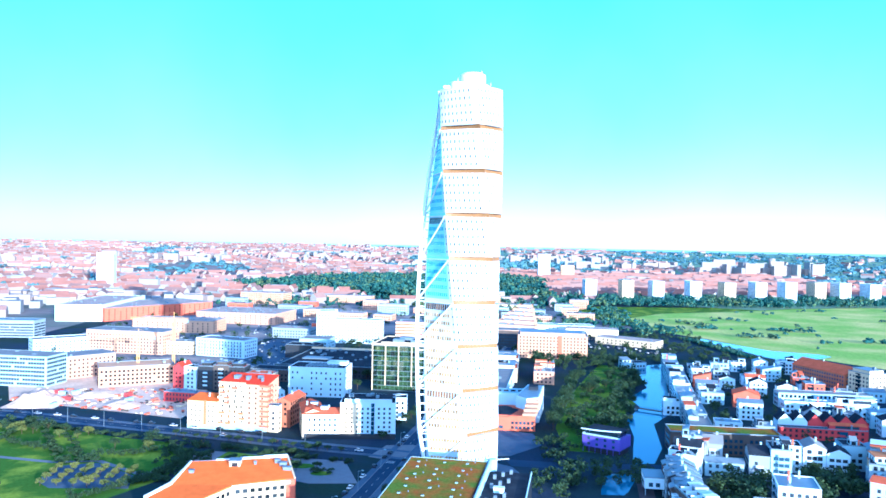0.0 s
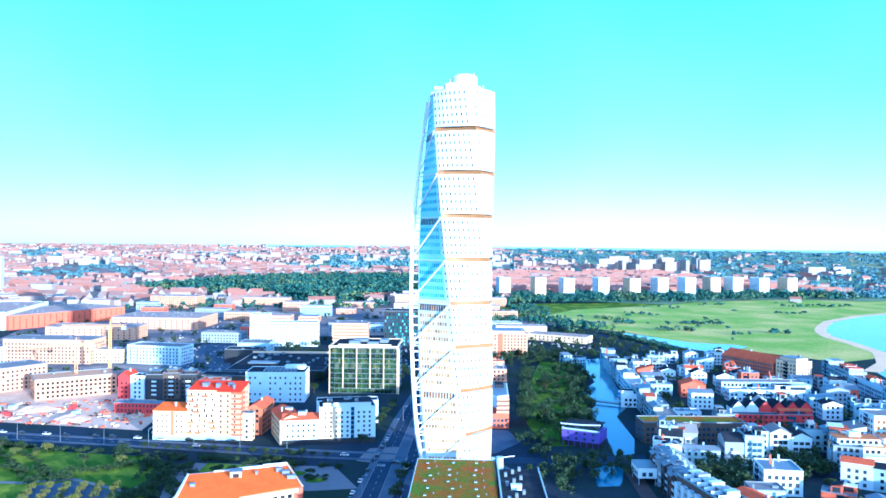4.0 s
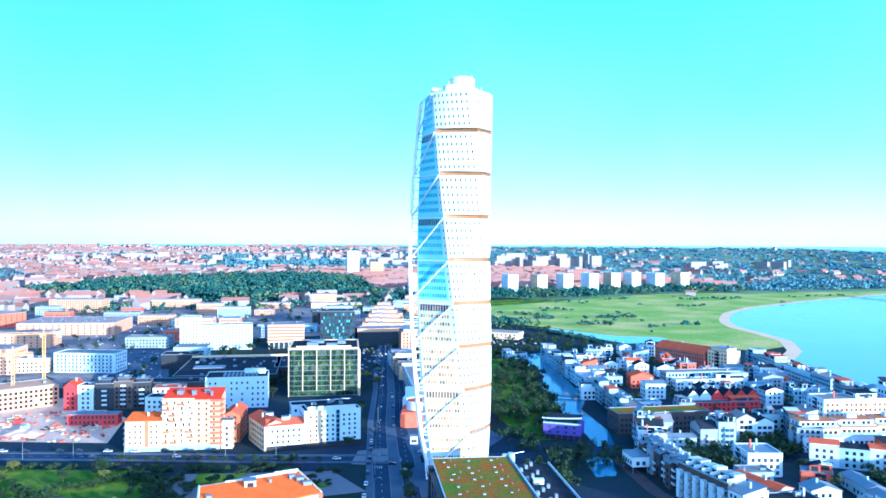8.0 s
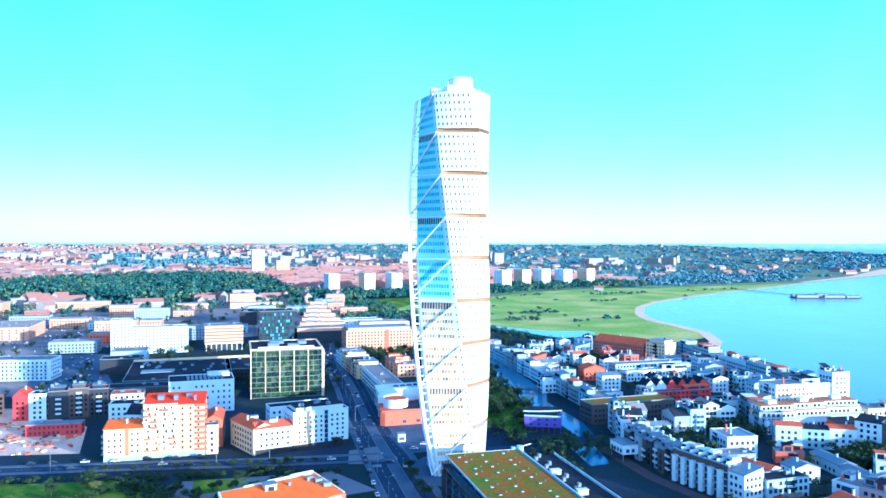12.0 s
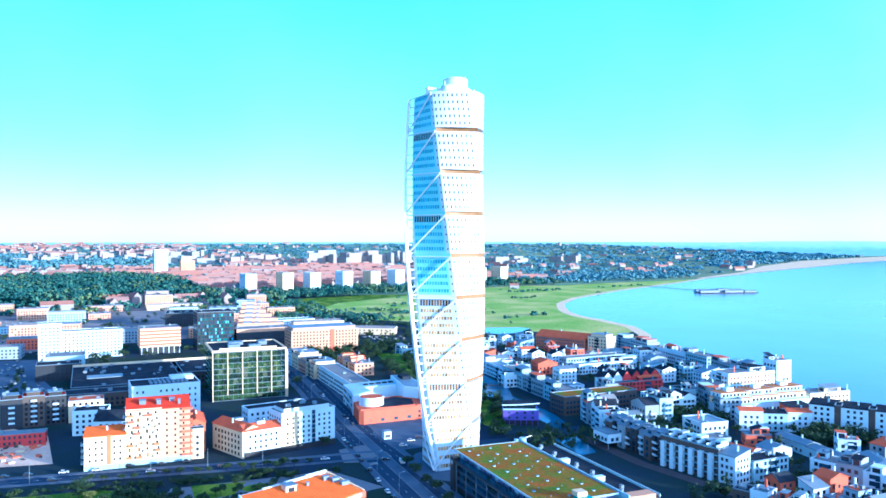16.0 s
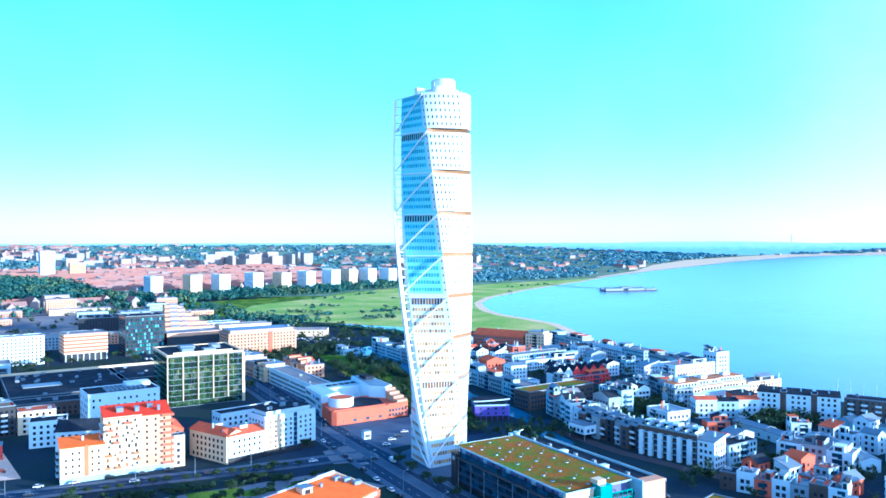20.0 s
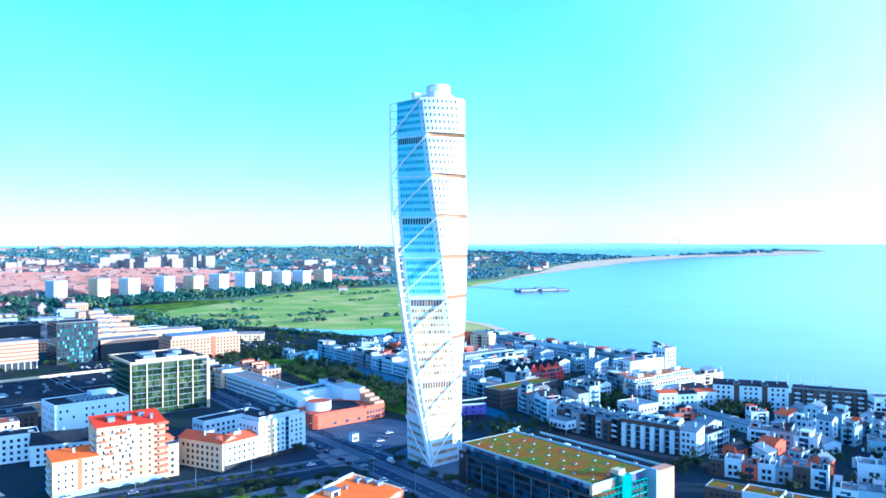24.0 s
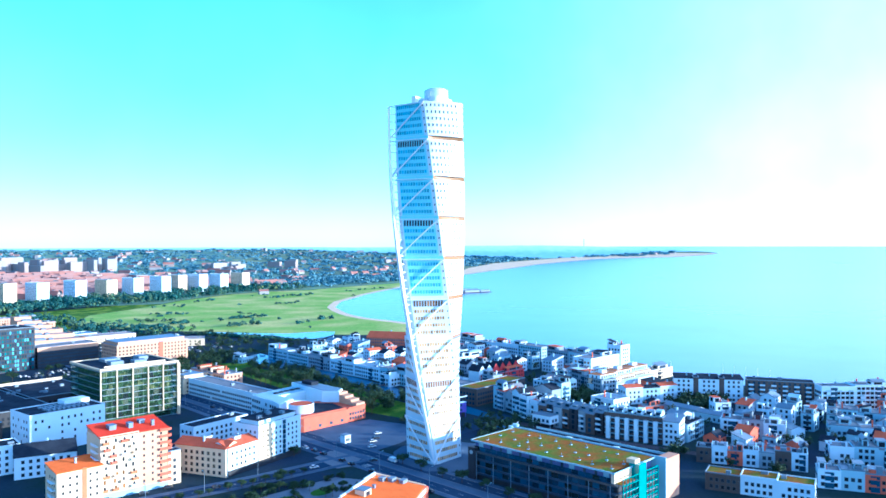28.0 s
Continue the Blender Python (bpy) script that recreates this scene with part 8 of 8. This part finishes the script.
tagged(new("parked_cars", mesh_of("parked_cars", far_cars, "far_cars")), "rows of far parked cars on asphalt", "cars", kind="stuff")


# ---- building site: two tower cranes, heaps, containers ----
def crane(x, y, h, turn, jib):
    th = thing("tower_crane", "pale yellow lattice tower crane over the building site", "crane", at=(x, y, 0), turn=turn)
    bm = bmesh.new()
    for sx in (-0.8, 0.8):
        for sy in (-0.8, 0.8):
            beam(bm, (sx, sy, 0), (sx, sy, h), 0.36)
    n = int(h // 2)
    for i in range(n):
        z = i * 2
        s = 1 if i % 2 else -1
        beam(bm, (-0.8 * s, -0.8, z), (0.8 * s, -0.8, z + 2), 0.2)
        beam(bm, (-0.8, 0.8 * s, z), (-0.8, -0.8 * s, z + 2), 0.12)
    part("mast", bm, "crane", th)
    bm = bmesh.new()
    for yy, zz in ((-0.6, 0), (0.6, 0), (0, 1.3)):
        beam(bm, (-12, yy, h + zz), (jib, yy, h + zz), 0.32)
    for i in range(int((jib + 12) // 2.5)):
        x0 = -12 + i * 2.5
        beam(bm, (x0, -0.6, h), (x0 + 1.25, 0, h + 1.3), 0.1)
        beam(bm, (x0 + 1.25, 0, h + 1.3), (x0 + 2.5, 0.6, h), 0.1)
    part("jib", bm, "crane", th)
    part("counterweight", boxes((-12, -1, h - 2.5, -8.5, 1, h)), "grey", th)
    part("cab", boxes((0.9, -0.8, h - 2.2, 2.4, 0.8, h)), "white", th)
    bm = bmesh.new()
    beam(bm, (0, 0, h), (0, 0, h + 6), 0.4)
    beam(bm, (0, 0, h + 6), (jib * 0.7, 0, h + 1.3), 0.08)
    beam(bm, (0, 0, h + 6), (-11, 0, h), 0.08)
    part("tie_frame", bm, "crane", th)


crane(-190, 590, 34, 195, 30)
crane(-178, 640, 42, 175, 36)
for x, y, s, hh in ((-228, 512, 17, 8), (-172, 505, 12, 3.5), (-200, 540, 14, 3), (-240, 545, 9, 4)):
    bm = bmesh.new()
    bmesh.ops.create_grid(bm, x_segments=18, y_segments=18, size=s)
    for v in bm.verts:
        q = max(0.0, 1 - (v.co.x ** 2 + v.co.y ** 2) / (s * s))
        v.co.z = hh * q * (0.8 + 0.5 * noise.noise(Vector((v.co.x * 0.2, v.co.y * 0.2, s)))) + 0.05
    hp = new("earth_heap", mesh_of("earth_heap", bm, "rubble"))
    hp.matrix_world = pose(x, y, 0)
    tagged(hp, "heap of pale earth on the building site", "heap")
for i in range(12):
    x, y = rng.uniform(-235, -130), rng.uniform(495, 560)
    if free(x, y, 8):
        th = thing("container", rng.choice(("red steel site container", "pale steel site container")), "container", at=(x, y, 0.1), turn=rng.choice((-20, 70)))
        part("shell", boxes((0, 0, 0, 6, 2.4, 2.5)), "red" if "red" in th["label"] else "pale", th)
        part("door", boxes((5.98, 0.15, 0.15, 6.06, 2.25, 2.35)), "metal", th)



# loose site material: pallets, formwork, pipes, bricks on pallets
for kind, material, label, n, seed in (("pallet_stacks", "coral", "coral red formwork and brick pallets strewn over the building site", 110, 21), ("board_stacks", "cream", "pale timber boards strewn over the building site", 120, 22), ("timber_stacks", "wood", "dark timber and steel stacks on the building site", 60, 23)):
    r = random.Random(seed)
    bm = bmesh.new()
    for _ in range(n):
        x, y = r.uniform(-250, -122), r.uniform(480, 560)
        if not in_poly(x, y, [(-250, 520), (-125, 470), (-118, 530), (-150, 575), (-230, 600), (-285, 590)]):
            continue
        a, l, w, h = r.uniform(0, 3.14), r.uniform(1.2, 5.0), r.uniform(0.6, 2.0), r.uniform(0.2, 1.1)
        c, s = math.cos(a), math.sin(a)
        prism(bm, [(x + c * u - s * v, y + s * u + c * v) for u, v in ((-l / 2, -w / 2), (l / 2, -w / 2), (l / 2, w / 2), (-l / 2, w / 2))], 0.1, 0.1 + h)
    tagged(new(kind, mesh_of(kind, bm, material)), label, "building material", kind="stuff")


# ---- street furniture ----
def lamp_post(x, y, a):
    th = thing("street_lamp", "tall grey steel street lamp beside the road", "street lamp", "street lamps", at=(x, y, 0.15), turn=a)
    bm = bmesh.new()
    cyl(bm, 0, 0, 0, 9.0, 0.13, 8, 0.08)
    part("pole", bm, "zinc", th)
    bm = bmesh.new()
    beam(bm, (0, 0, 8.8), (1.8, 0, 9.3), 0.1)
    part("arm", bm, "zinc", th)
    part("lamp_head", boxes((1.6, -0.15, 9.22, 2.4, 0.15, 9.4)), "pale", th)


for i in range(14):
    t = i / 13
    lamp_post(-20 + 128 * t ** 1.05, 300 + 440 * t, -16)
for i in range(9):
    lamp_post(-235 + i * 24, 476 - i * 8.6, 70)
kiosk = thing("kiosk", "small white kiosk on the gravel lot", "kiosk", at=(30, 413.5, 0.1), turn=-14)
part("wall", boxes((0, 0, 0, 4, 4, 4.2)), "white", kiosk)
part("roof", boxes((-0.3, -0.3, 4.2, 4.3, 4.3, 4.5)), "zinc", kiosk)
part("shutter", boxes((0.5, -0.06, 0.9, 3.5, 0.04, 2.6)), "metal", kiosk)
for i in range(5):
    fp = thing("flagpole", "slim white flagpole on the quay", "flagpole", "quay flagpoles", at=(318 + i * 3, 236 + i * 9, 0))
    bm = bmesh.new()
    cyl(bm, 0, 0, 0, 14, 0.16, 8, 0.09)
    part("pole", bm, "steel", fp)
    bm = bmesh.new()
    cyl(bm, 0, 0, 0, 0.5, 0.5, 10)
    part("foot", bm, "grey", fp)
bridge = thing("canal_bridge", "narrow dark footbridge over the canal", "bridge", at=(164, 502, 0), turn=-40)
part("deck", boxes((0, -1.4, 1.2, 26, 1.4, 1.5)), "wood", bridge)
for yy in (-1.4, 1.32):
    part("railing", boxes((0, yy, 2.4, 26, yy + 0.08, 2.5), (0, yy, 1.5, 0.1, yy + 0.08, 2.4), (13, yy, 1.5, 13.1, yy + 0.08, 2.4), (25.9, yy, 1.5, 26, yy + 0.08, 2.4)), "metal", bridge)
for xx in (1, 25):
    part("abutment", boxes((xx - 1, -1.6, 0, xx + 1, 1.6, 1.2)), "grey", bridge)
# zebra crossings and paler paving where the street meets the boulevard
for x, y, a in ((-2, 392, -18), (14, 384, -16), (4, 378, 74), (20, 406, 74)):
    for i in range(6):
        bm = boxes((-2.0, -0.25, 0, 2.0, 0.25, 0.02))
        z = new("crossing_stripe", mesh_of("crossing_stripe", bm, "line"))
        z.matrix_world = pose(x + 1.1 * i * math.cos(radians(a + 90)), y + 1.1 * i * math.sin(radians(a + 90)), 0.125, 0, 0, a)
        tagged(z, "white zebra crossing stripe on asphalt", "road marking", kind="structure")

for p in PROTO + CARS:
    for o in (*p.children_recursive, p):
        bpy.data.objects.remove(o)
